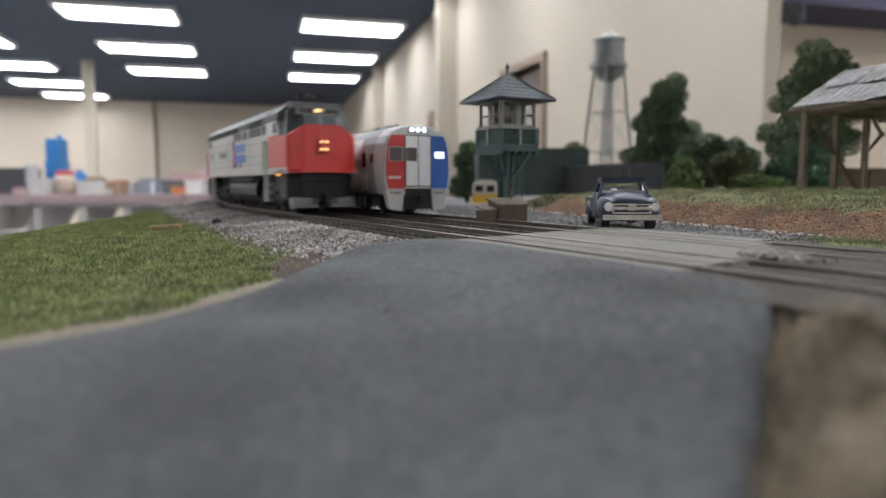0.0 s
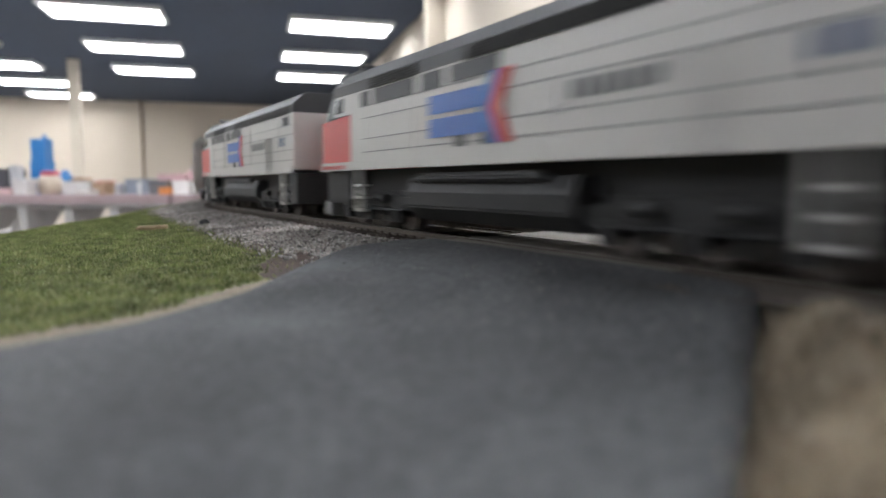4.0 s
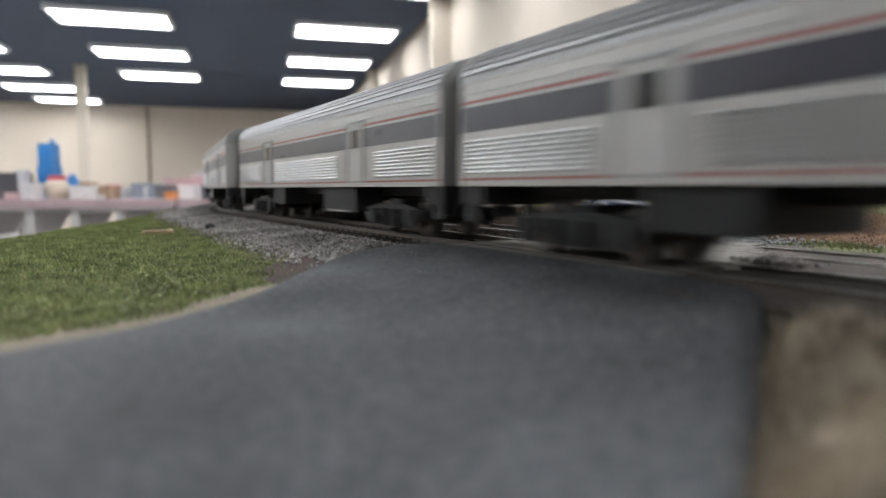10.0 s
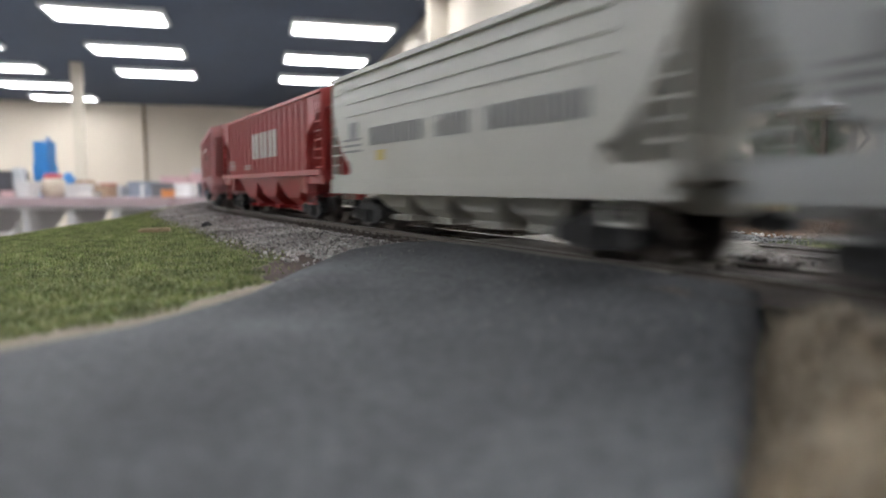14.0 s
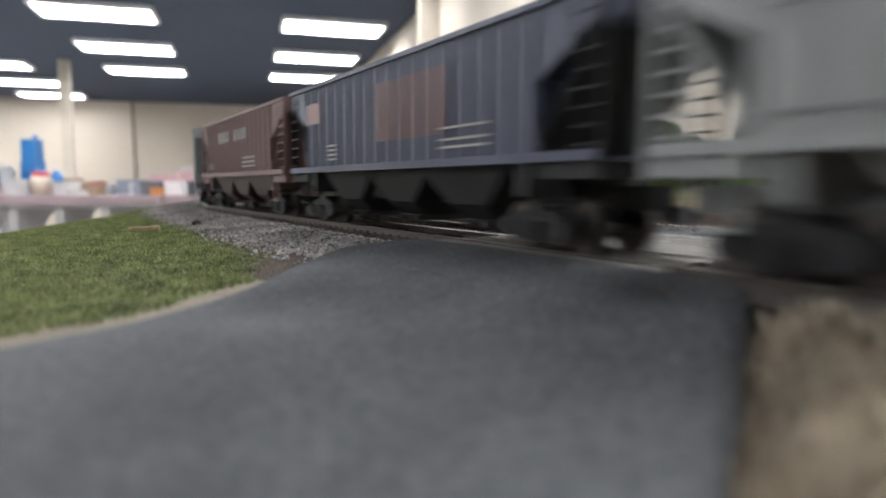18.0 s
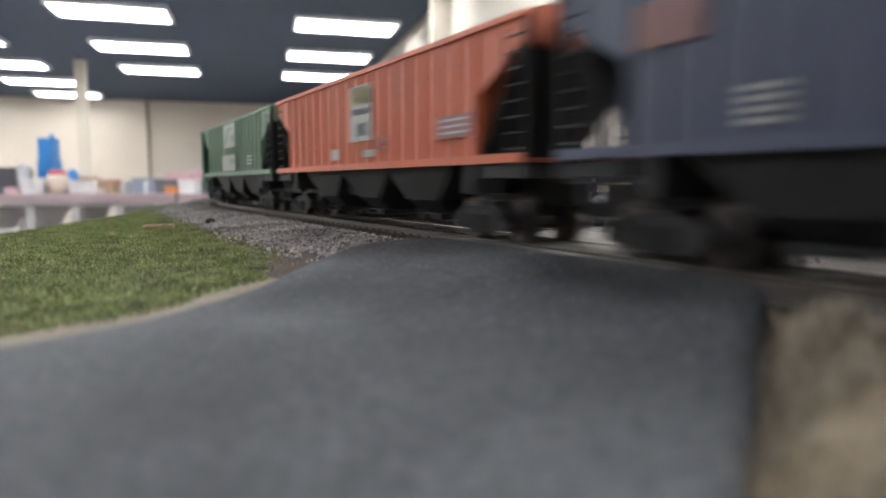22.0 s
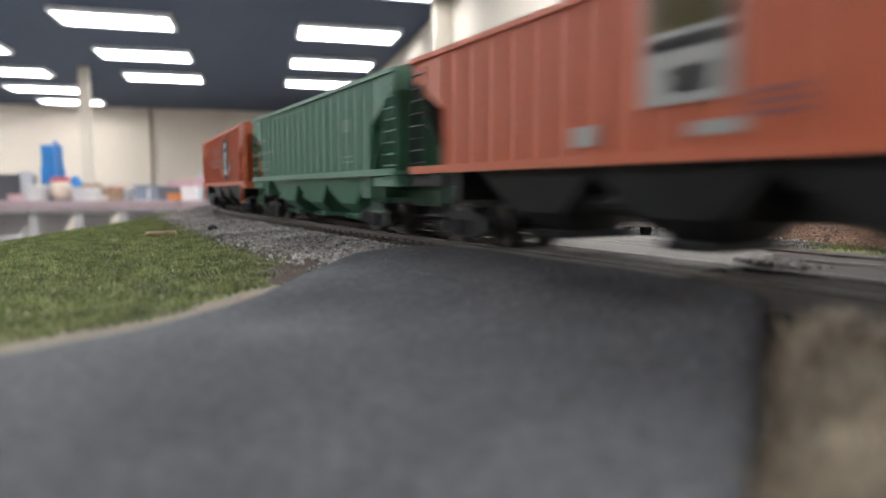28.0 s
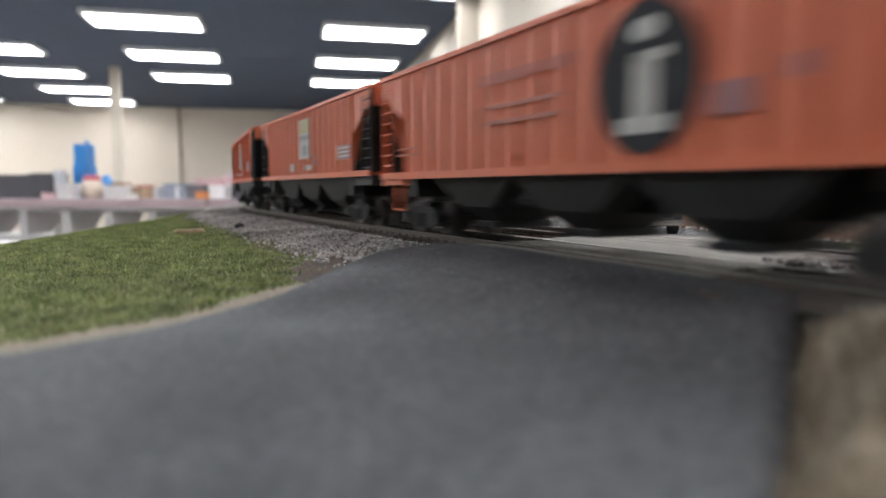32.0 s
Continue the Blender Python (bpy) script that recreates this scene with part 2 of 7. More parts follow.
def shared(key, name, make, material, parent, loc=(0, 0, 0), rz=0.0, label="", smooth=False, bevel=0.0):
    """A part whose mesh is made once for each key and paint."""
    k = (key, material.name)
    if k not in CACHE:
        bm = bmesh.new()
        make(bm)
        CACHE[k] = mesh_of(name, bm, material, smooth, bevel)
    ob = new(name, CACHE[k])
    ob.parent = parent
    ob.location = loc
    ob.rotation_euler = (0, 0, rz)
    if label:
        tagged(ob, label)
    return ob


def thing(name, label, category, m=None, group=""):
    ob = new(name)
    ob.empty_display_size = 0.01
    tagged(ob, label, category, group)
    if m is not None:
        ob.matrix_basis = m
    return ob


def solid(name, bm, material, label, category="", kind="", m=None, smooth=False, bevel=0.0, group=""):
    ob = new(name, mesh_of(name, bm, material, smooth, bevel))
    tagged(ob, label, category, group, kind)
    if m is not None:
        ob.matrix_basis = m
    return ob


def sheet(name, verts, faces, material, label, kind="structure", category="", smooth=True):
    me = bpy.data.meshes.new(name)
    me.from_pydata(verts, [], faces)
    me.update()
    if smooth:
        for p in me.polygons:
            p.use_smooth = True
    me.materials.append(material)
    return tagged(new(name, me), label, category, "", kind)


# ---- the hall ----
RM = Matrix.Rotation(ROOM, 4, "Z")


def hallbox(name, a0, a1, b0, b1, z0, z1, material, label, kind="structure", category="", bevel=0.0):
    bm = bmesh.new()
    box(bm, b0, b1, a0, a1, z0, z1)
    return solid(name, bm, material, label, category, kind, RM, bevel=bevel)


AW, BW = 2.15, -12.0
hallbox("floor", -12, 20, BW - 0.2, 6, FLOOR - 0.1, FLOOR, M["floor"], "grey vinyl floor of a large hall")
hallbox("ceiling", -12, 20, BW - 0.2, 6.2, CEIL, CEIL + 0.1, M["ceiling"], "dark slate-painted hall ceiling")
hallbox("wall_north", 19.3, 19.5, BW, AW, FLOOR, CEIL, M["wall"], "beige painted far wall of the hall")
hallbox("wall_west", -12, 19.3, BW - 0.2, BW, FLOOR, CEIL, M["wall"], "beige painted long hall wall")
hallbox("wall_south", -12.2, -12, BW, 6.2, FLOOR, CEIL, M["wall"], "beige painted end wall of the hall")
# long wall on the east with two doorways cut through it
DOORS = [(4.94, 5.84, 0.98)]
a_prev = 2.53
for i, (a0, a1, top) in enumerate(DOORS):
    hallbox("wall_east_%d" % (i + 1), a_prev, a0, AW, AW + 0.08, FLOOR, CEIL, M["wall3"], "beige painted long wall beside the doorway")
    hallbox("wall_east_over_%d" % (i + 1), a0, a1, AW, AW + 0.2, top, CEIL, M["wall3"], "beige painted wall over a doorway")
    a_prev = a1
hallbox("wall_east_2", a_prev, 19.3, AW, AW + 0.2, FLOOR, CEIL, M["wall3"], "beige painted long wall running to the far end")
hallbox("wall_recess", 3.75, 3.95, AW + 0.2, 6.0, FLOOR, CEIL, M["wall2"], "tan painted wall of a recess")
hallbox("wall_recess_side", -12, 3.95, 6.0, 6.2, FLOOR, CEIL, M["wall2"], "tan painted side wall of a recess")
hallbox("wall_panel", 8.43, 8.67, AW - 0.03, AW, 0.68, 0.95, M["doorwood"], "dark brown panel on the long wall")
hallbox("soffit", 3.3, 3.74, 2.75, 5.98, 1.06, CEIL, M["soffit"], "dark navy soffit under the ceiling")
for i, (a0, a1, top) in enumerate(DOORS):
    d = thing("door_%d" % (i + 1), "brown-framed doorway filled by a grey-brown panel", "door")
    tagged(d, kind="structure")
    # added panel; its grey-brown stands in for the dim passage behind the opening
    bm = bmesh.new()
    box(bm, AW + 0.10, AW + 0.145, a0, a1, FLOOR, top)
    leaf = part("door_leaf", bm, M["darkroom"], d, "grey-brown panel filling the doorway")
    leaf.matrix_basis = RM
    for z0, z1 in ((FLOOR + 0.25, FLOOR + 0.95), (FLOOR + 1.10, top - 0.15)):
        bm = bmesh.new()
        box(bm, AW + 0.085, AW + 0.10, a0 + 0.14, a1 - 0.14, z0, z1)
        part("door_panel", bm, M["darkroom"], leaf, bevel=0.006)
    for nm, q in (("jamb", (a0 - 0.06, a0, AW - 0.03, AW + 0.2, FLOOR, top + 0.06)), ("jamb", (a1, a1 + 0.06, AW - 0.03, AW + 0.2, FLOOR, top + 0.06)), ("lintel", (a0, a1, AW - 0.03, AW + 0.2, top, top + 0.06))):
        bm = bmesh.new()
        box(bm, q[2], q[3], q[0], q[1], q[4], q[5])
        part(nm, bm, M["doorwood"], d).matrix_basis = RM
for i, (a, out) in enumerate(((7.38, 0.22), (12.3, 0.16))):
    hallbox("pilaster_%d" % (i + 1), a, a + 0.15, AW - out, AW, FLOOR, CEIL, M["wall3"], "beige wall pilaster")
bm = bmesh.new()
box(bm, -0.085, 0.085, -0.085, 0.085, FLOOR, CEIL)
solid("pillar_1", bm, M["pillar"], "cream square column standing in the hall", "column", "structure", Matrix.Translation((-6.27, 12.0, 0)) @ RM, bevel=0.02)
bm = bmesh.new()
box(bm, -0.03, 0.03, -0.02, 0.02, FLOOR, CEIL)
solid("wall_seam", bm, M["doorwood"], "dark vertical seam on the far wall", "trim", "structure", Matrix.Translation(hall(19.27, -2.75)) @ RM)

lampthing = None
# lamps behind and beside the eye are unseen, added or skipped to balance the light
for a in (-10.5, -8.3, -6.1, -3.9, -1.7, 0.5, 2.7, 4.9, 7.1, 9.35, 11.6, 13.8, 16.0, 18.1):
    for b in (-10.3, -7.3, -4.33, -1.70, 1.22, 4.2):
        if (a > 15 and b > -3) or (a < 4 and b < -2 and not (b == -4.33 and a in (2.7, 0.5, -1.7))) or (a in (0.5, -1.7, -3.9, -8.3) and -2 < b < 0) or (b == 1.22 and a == -1.7) or (b > 4 and a > 3):
            continue
        if lampthing is None:
            lampthing = thing("ceiling_light", "white fluorescent ceiling light panel, lit", "ceiling light", group="ceiling lights of the hall")
            bm = bmesh.new()
            for q in ((-0.69, -0.65, -0.36, 0.36), (0.65, 0.69, -0.36, 0.36), (-0.65, 0.65, -0.36, -0.32), (-0.65, 0.65, 0.32, 0.36)):
                box(bm, *q, CEIL - 0.06, CEIL)
            part("light_frame", bm, M["lampframe"], lampthing)
            bm = bmesh.new()
            box(bm, -0.65, 0.65, -0.32, 0.32, CEIL - 0.05, CEIL - 0.01)
            part("diffuser", bm, M["panel"], lampthing, "glowing white diffuser")
            lampthing.matrix_basis = Matrix.Translation(hall(a, b)) @ RM
        else:
            copy_thing(lampthing, Matrix.Translation(hall(a, b)) @ RM)

# ---- the layout's ground ----
def lerp(x, xs, ys):
    return float(np.interp(x, xs, ys))


def road_left(D):
    return lerp(D, (-0.30, -0.009, 0.0086, 0.036, 0.060, 0.068, 0.080, 0.105, 0.20), (0.085, 0.102, 0.110, 0.137, 0.166, 0.172, 0.168, 0.162, 0.185))


def road_right(D):
    return lerp(D, (-0.30, -0.05, 0.038, 0.086, 0.102, 0.20), (-0.202, -0.036, 0.0245, 0.0565, 0.082, 0.085))


def crossing_end(D):
    """Where the roadway between and beside the rails stops, cut askew to the tracks."""
    return lerp(D, (0.085, 0.129, 0.170), (0.0825, 0.0870, 0.1190))


def front_edge(s):
    return max(-0.40, min(-0.178 + 0.346 * s, 0.046))


def bank_foot(s):
    return lerp(s, (-0.6, 0.02, 0.10, 0.128, 0.17, 0.20, 0.33, 0.37), (0.182, 0.187, 0.195, 0.2025, 0.214, 0.217, 0.241, 0.30))


def rough(s, D, f, k):
    return noise.noise(Vector((s * f, D * f, 3.7))) * k


def ground_z(s, D):
    e = front_edge(s)
    t = max(0.0, min(1.0, (D - e) / (0.058 - e))) if e < 0.058 else 1.0
    z = -0.0125 + 0.0068 * t
    z = lerp(D, (0.058, 0.084), (z, -0.0036))
    if D > 0.168:
        z = lerp(D, (0.168, 0.18), (-0.0036, -0.0014))
        if s > 0.48:
            z = -0.008
    if D < 0.085 and s < road_right(D):
        near = min(1.0, (road_right(D) - s) / 0.006)
        z += near * (0.0050 + rough(s, D, 110, 0.0034) + rough(s, D, 330, 0.0018)) * min(1, (0.088 - D) / 0.02)
    f = bank_foot(s)
    if D > f and s < 0.40:
        up = min(1.0, (D - f) / 0.045) * min(1.0, max(0.0, (0.40 - s) / 0.05))
        up = up * up * (3 - 2 * up) * 0.55 + up * 0.45
        z += up * (0.0115 + rough(s, D, 14, 0.0022)) + min(up * 3, 1) * (rough(s, D, 60, 0.0016) + rough(s, D, 190, 0.0010))
    elif 0.15 < D:
        z += rough(s, D, 90, 0.0004)
    return z


def ground_kind(s, D, z):
    """0 turf, 1 tan dirt, 2 ballast, 3 gravel, 4 clay, 5 dark soil."""
    if D < 0.084 and s < road_right(D) + 0.002:
        return 1
    if D < 0.064:
        d = s - road_left(D)
        if d < (0.0180 + rough(s, D, 60, 0.006) + rough(s, D, 190, 0.004)) * lerp(D, (0.0, 0.035, 0.050), (1.0, 0.55, 0.0)):
            return 6
        return 5 if D > 0.052 + rough(s, D, 70, 0.004) or (D > 0.043 + rough(s, D, 90, 0.005) and d < 0.030) else 0
    if D < 0.17:
        return 5 if min(abs(D - D0), abs(D - D2)) < 0.0125 else 2
    if D > bank_foot(s) - 0.002 and s < 0.38:
        return 0 if (z > 0.0062 + rough(s, D, 60, 0.004)) or D > bank_foot(s) + 0.06 else 4
    if s < crossing_end(0.17) - 0.003 + rough(s, D, 80, 0.004) and D > 0.165:
        return 0
    return 3


def steps(*spans):
    out = []
    for a, b, n in spans:
        out += list(np.linspace(a, b, n, endpoint=False))
    return out + [spans[-1][1]]


SS = steps((-7.6, -0.4, 30), (-0.4, -0.12, 24), (-0.12, BEND, 190), (BEND, 1.0, 56))
DD = steps((-0.40, -0.1, 30), (-0.1, 0.30, 140), (0.30, 0.6, 50), (0.6, 1.3, 35))
verts, faces, kinds, index = [], [], [], {}


def vert(i, j):
    if (i, j) not in index:
        s, D = SS[i], max(DD[j], front_edge(SS[i]))
        index[i, j] = len(verts)
        verts.append(P(s, D, ground_z(s, D)))
    return index[i, j]


for i in range(len(SS) - 1):
    for j in range(len(DD) - 1):
        if DD[j + 1] <= front_edge(SS[i]) or DD[j + 1] <= front_edge(SS[i + 1]) or (SS[i] < -0.45 and DD[j] > 0.45):
            continue
        if SS[i] >= BEND and DD[j] < 0.20:
            continue
        faces.append((vert(i, j), vert(i, j + 1), vert(i + 1, j + 1), vert(i + 1, j)))
        s, D = (SS[i] + SS[i + 1]) / 2, (DD[j] + DD[j + 1]) / 2
        kinds.append(ground_kind(s, D, ground_z(s, D)))
# beyond the bend the roadbed sweeps away with the tracks
SB = steps((BEND, 0.83, 84), (0.83, 1.3, 30), (1.3, 7.6, 40))
DB = steps((-0.02, 0.2, 44), (0.2, 0.26, 6))
base = len(verts)
for s in SB:
    for D in DB:
        p, h = along(s, max(D, front_edge(s)))
        verts.append((p.x, p.y, min(ground_z(min(s, 0.57) if D < 0.17 else 0.7, max(D, front_edge(s))), -0.0036)))
nb = len(DB)
for i in range(len(SB) - 1):
    for j in range(nb - 1):
        if DB[j + 1] <= front_edge(SB[i]):
            continue
        a = base + i * nb + j
        faces.append((a, a + 1, a + nb + 1, a + nb))
        kinds.append(ground_kind(SB[i], (DB[j] + DB[j + 1]) / 2, -0.004) if DB[j] < 0.17 else 3)
ground = sheet("ground", verts, faces, M["turf"], "scenic ground of a model railway: turf, ballast, gravel and clay bank")
for k in ("tan", "ballastbed", "gravel", "redclay", "soil", "verge"):
    ground.data.materials.append(M[k])
ground.data.polygons.foreach_set("material_index", kinds)

# road: an asphalt sheet with thick edges, humped up to the rails
verts, faces = [], []
RD = steps((-0.30, -0.06, 20), (-0.06, 0.0915, 70))
RS = 44


def road_z(s, D):
    return lerp(D, (-0.3, 0.030, 0.060, 0.082, 0.30), (-0.0062, -0.0060, -0.0036, -0.0006, -0.0006)) + rough(s, D, 30, 0.0005)


for D in RD:
    a, b = road_right(D), road_left(D)
    for k in range(RS + 1):
        s = a + (b - a) * k / RS + (rough(0, D, 150, 0.0016) if k in (0, RS) else 0)
        verts.append(P(s, D, road_z(s, D) + 0.0006 - (0.006 if k in (0, RS) else 0)))
for i in range(len(RD) - 1):
    for k in range(RS):
        a = i * (RS + 1) + k
        faces.append((a, a + 1, a + RS + 2, a + RS + 1))
sheet("road", verts, faces, M["asphalt"], "worn dark grey asphalt model road")

# table under the scenery
bench = thing("layout_table", "plain timber table carrying the model railway", "table")
tagged(bench, kind="structure")
bm = bmesh.new()
prism(bm, [tuple(P(s, D)[:2]) for s, D in ((-7.6, -0.39), (-0.5, -0.39), (0.0, -0.172), (BEND, -0.015), (0.56, 0.12), (1.0, 0.20), (1.0, 1.3), (-0.45, 1.3), (-0.45, 0.42), (-7.6, 0.42))], -0.06, -0.014, "z")
part("tabletop", bm, M["timber"], bench)
bm = bmesh.new()
q = [along(s, D)[0][:2] for s, D in ((BEND, -0.012), (0.57, 0.03), (0.7, 0.055), (0.83, 0.05), (7.6, 0.05), (7.6, 0.25), (0.83, 0.25), (0.7, 0.25), (BEND, 0.25))]
prism(bm, [tuple(x) for x in q], -0.062, -0.016, "z")
part("tabletop", bm, M["timber"], bench)
for s, D in ((-7, 0.0), (-3.5, 0.0), (-0.4, 0.3), (0.2, 1.1), (0.5, 0.15), (0.95, 1.2), (-0.4, 1.2)):
    bm = bmesh.new()
    p = P(s, D)
    box(bm, p.x - 0.03, p.x + 0.03, p.y - 0.03, p.y + 0.03, FLOOR, -0.06)
    part("leg", bm, M["timber"], bench)

# ---- tracks ----
def rail_part(D, s0, s1, step, parent):
    prof = [(-0.0011, -0.0022), (0.0011, -0.0022), (0.0011, -0.0018), (0.0003, -0.0015), (0.0003, -0.0007), (0.00065, -0.0006), (0.00065, -0.0001), (-0.00065, -0.0001), (-0.00065, -0.0006), (-0.0003, -0.0007), (-0.0003, -0.0015), (-0.0011, -0.0018)]
    n = len(prof)
    vs, fs, hv, hf = [], [], [], []
    ss = list(np.arange(s0, min(s1, BEND), step[0])) + list(np.arange(max(s0, BEND), s1, step[1]))
    for s in ss:
        for dy, z in prof:
            p, h = along(s, D + dy)
            vs.append((p.x, p.y, z))
        for dy in (-0.0006, 0.0006):
            p, h = along(s, D + dy)
            hv.append((p.x, p.y, 0.0))
    for i in range(len(ss) - 1):
        for k in range(n):
            a, b = i * n + k, i * n + (k + 1) % n
            fs.append((a, b, b + n, a + n))
        hf.append((2 * i, 2 * i + 1, 2 * i + 3, 2 * i + 2))
    for nm, v, f, m in (("rail", vs, fs, M["rail"]), ("rail_head", hv, hf, M["railtop"])):
        me = bpy.data.meshes.new(nm)
        me.from_pydata(v, [], f)
        me.materials.append(m)
        ob = new(nm, me)
        ob.parent = parent


tie_bm = bmesh.new()
box(tie_bm, -0.0012, 0.0012, -0.0150, 0.0150, -0.0040, -0.0022)
for yy in (-1, 1):
    for side in (-0.0019, 0.0019):
        box(tie_bm, -0.0007, 0.0007, yy * GAUGE / 2 + side - 0.0004, yy * GAUGE / 2 + side + 0.0004, -0.0022, -0.0015)
tie_me = mesh_of("tie", tie_bm, M["tie"])
PITCH = 0.0062
tracks = []
for D, s0, s1 in ((D0, 0.166, 0.93), (D2, -0.06, 0.62)):
    t = thing("track", "two-rail model track with dark ties on grey ballast", "railway track")
    tagged(t, kind="structure")
    tracks.append(t)
    for side in (-1, 1):
        rail_part(D + side * (GAUGE / 2 + 0.0006), -7.5, 7.5, (0.06, 0.02), t)
    s = s0
    while s < s1:
        if not (D == D2 and 0.112 < s < 0.172):
            p, h = along(s, D)
            ob = new("tie", tie_me)
            ob.parent = t
            ob.matrix_basis = pose(p.x, p.y, 0, 0, 0, math.degrees(h) + 90 + random.uniform(-0.8, 0.8))
        s += PITCH
    # ties outside the near stretch, joined
    bm = bmesh.new()
    for a, b in ((-7.5, (0.085 if D == D0 else s0)), (s1, 7.5)):
        s = a
        while s < b:
            p, h = along(s, D)
            c, sn = math.cos(h + math.pi / 2), math.sin(h + math.pi / 2)
            def w(x, y, z):
                return (p.x + c * x - sn * y, p.y + sn * x + c * y, z)
            v = [bm.verts.new(w(x, y, z)) for z in (-0.004, -0.0022) for x, y in ((-0.0012, -0.015), (0.0012, -0.015), (0.0012, 0.015), (-0.0012, 0.015))]
            for f in ((4, 5, 6, 7), (0, 1, 5, 4), (1, 2, 6, 5), (2, 3, 7, 6), (3, 0, 4, 7)):
                bm.faces.new([v[i] for i in f])
            s += PITCH if s > -0.3 and s < 1.0 else PITCH * 3
    me = bpy.data.meshes.new("ties")
    bm.to_mesh(me)
    bm.free()
    me.materials.append(M["tie"])
    ob = tagged(new("ties", me), kind="stuff")
    ob.parent = t

# crossing: boards laid along the rails
crossing = thing("level_crossing", "tan-grey boards filling the rails at a road crossing", "level crossing")
tagged(crossing, kind="structure")
g = GAUGE / 2
BOARDS = [(D0 - g - 0.0155, D0 - g - 0.0084), (D0 - g - 0.00825, D0 - g - 0.0010), (D0 - g + 0.0020, D0 - 0.0023), (D0 - 0.00215, D0 + 0.0023), (D0 + 0.00245, D0 + g - 0.0008),
          (D0 + g + 0.0020, D0 + g + 0.0090), (D0 + g + 0.00915, D0 + g + 0.0160), (D0 + g + 0.01615, D2 - g - 0.0010), (D2 - g + 0.0018, D2 - 0.0023), (D2 - 0.00215, D2 + 0.0023), (D2 + 0.00245, D2 + g - 0.0008), (D2 + g + 0.0018, D2 + g + 0.0100)]
bm = bmesh.new()
q = [(crossing_end(0.09) + 0.002, D0 - g - 0.0150), (road_left(0.10) - 0.002, D0 - g - 0.0150), (road_left(0.16) - 0.002, D2 + g + 0.0095), (crossing_end(D2 + g) + 0.002, D2 + g + 0.0095), (crossing_end(0.129) + 0.002, 0.129)]
prism(bm, [tuple(P(s, D)[:2]) for s, D in q], -0.0042, -0.0006, "z")
part("packing", bm, M["plank"], crossing, "dusty packing between rails and boards")
for a, b in BOARDS:
    bm = bmesh.new()
    s0, s1 = crossing_end((a + b) / 2) + random.uniform(-0.0015, 0.0015), road_left((a + b) / 2) + random.uniform(-0.0015, 0.0015)
    zt = -0.0001 + random.uniform(-0.00012, 0.00004) - (0.0003 if a < D0 - g - 0.003 else 0)
    v = [bm.verts.new(P(s, D, z)) for z in (-0.0045, zt) for s, D in ((s0, a), (s1, a), (s1, b), (s0, b))]
    for f in ((0, 1, 2, 3), (4, 7, 6, 5), (0, 4, 5, 1), (1, 5, 6, 2), (2, 6, 7, 3), (3, 7, 4, 0)):
        bm.faces.new([v[i] for i in f])
    part("plank", bm, M["plank"], crossing, bevel=0.0003)

# brown dirt washed over the ties on the near side of the crossing
verts, faces = [], []
for f in np.linspace(0, 1, 90):
    for D in np.linspace(0.0780, 0.1700, 40):
        s = -0.45 + (crossing_end(D) - 0.001 + 0.45) * f
        z = -0.0004 + rough(s, D, 90, 0.0004) + rough(s, D, 260, 0.0003)
        if min(abs(abs(D - c) - GAUGE / 2) for c in (D0, D2)) < 0.0024:
            z -= 0.0003
        verts.append(P(s, D, z))
for i in range(89):
    for j in range(39):
        a = i * 40 + j
        faces.append((a, a + 40, a + 41, a + 1))
sheet("ground_dirt", verts, faces, M["trackdirt"], "dark brown dirt washed over the ties beside the crossing")

# ---- loose scatter: ballast stones, grass fibres, crumbs ----
def island_mat(name, cols, rough_v=0.9, patch=28, low=0.6, high=1.35):
    m = bpy.data.materials.new(name)
    m.use_nodes = True
    N, L = m.node_tree.nodes, m.node_tree.links
    b = N["Principled BSDF"]
    b.inputs["Roughness"].default_value = rough_v
    geo = N.new("ShaderNodeNewGeometry")
    ramp = N.new("ShaderNodeValToRGB")
    el = ramp.color_ramp.elements
    el[0].color, el[1].color = (*cols[0], 1), (*cols[-1], 1)
    for k, c in enumerate(cols[1:-1]):
        e = el.new((k + 1) / (len(cols) - 1))
        e.color = (*c, 1)
    L.new(geo.outputs["Random Per Island"], ramp.inputs[0])
    tc = N.new("ShaderNodeTexCoord")
    nz = N.new("ShaderNodeTexNoise")
    nz.inputs["Scale"].default_value = patch
    L.new(tc.outputs["Object"], nz.inputs["Vector"])
    mx = N.new("ShaderNodeMix")
    mx.data_type, mx.blend_type = "RGBA", "MULTIPLY"
    mx.inputs[0].default_value = 1.0
    mr = N.new("ShaderNodeMapRange")
    mr.inputs[1].default_value, mr.inputs[2].default_value, mr.inputs[3].default_value, mr.inputs[4].default_value = 0.32, 0.68, low, high
    L.new(nz.outputs["Fac"], mr.inputs[0])
    L.new(ramp.outputs[0], mx.inputs[6])
    L.new(mr.outputs[0], mx.inputs[7])
    L.new(mx.outputs[2], b.inputs["Base Color"])
    return m


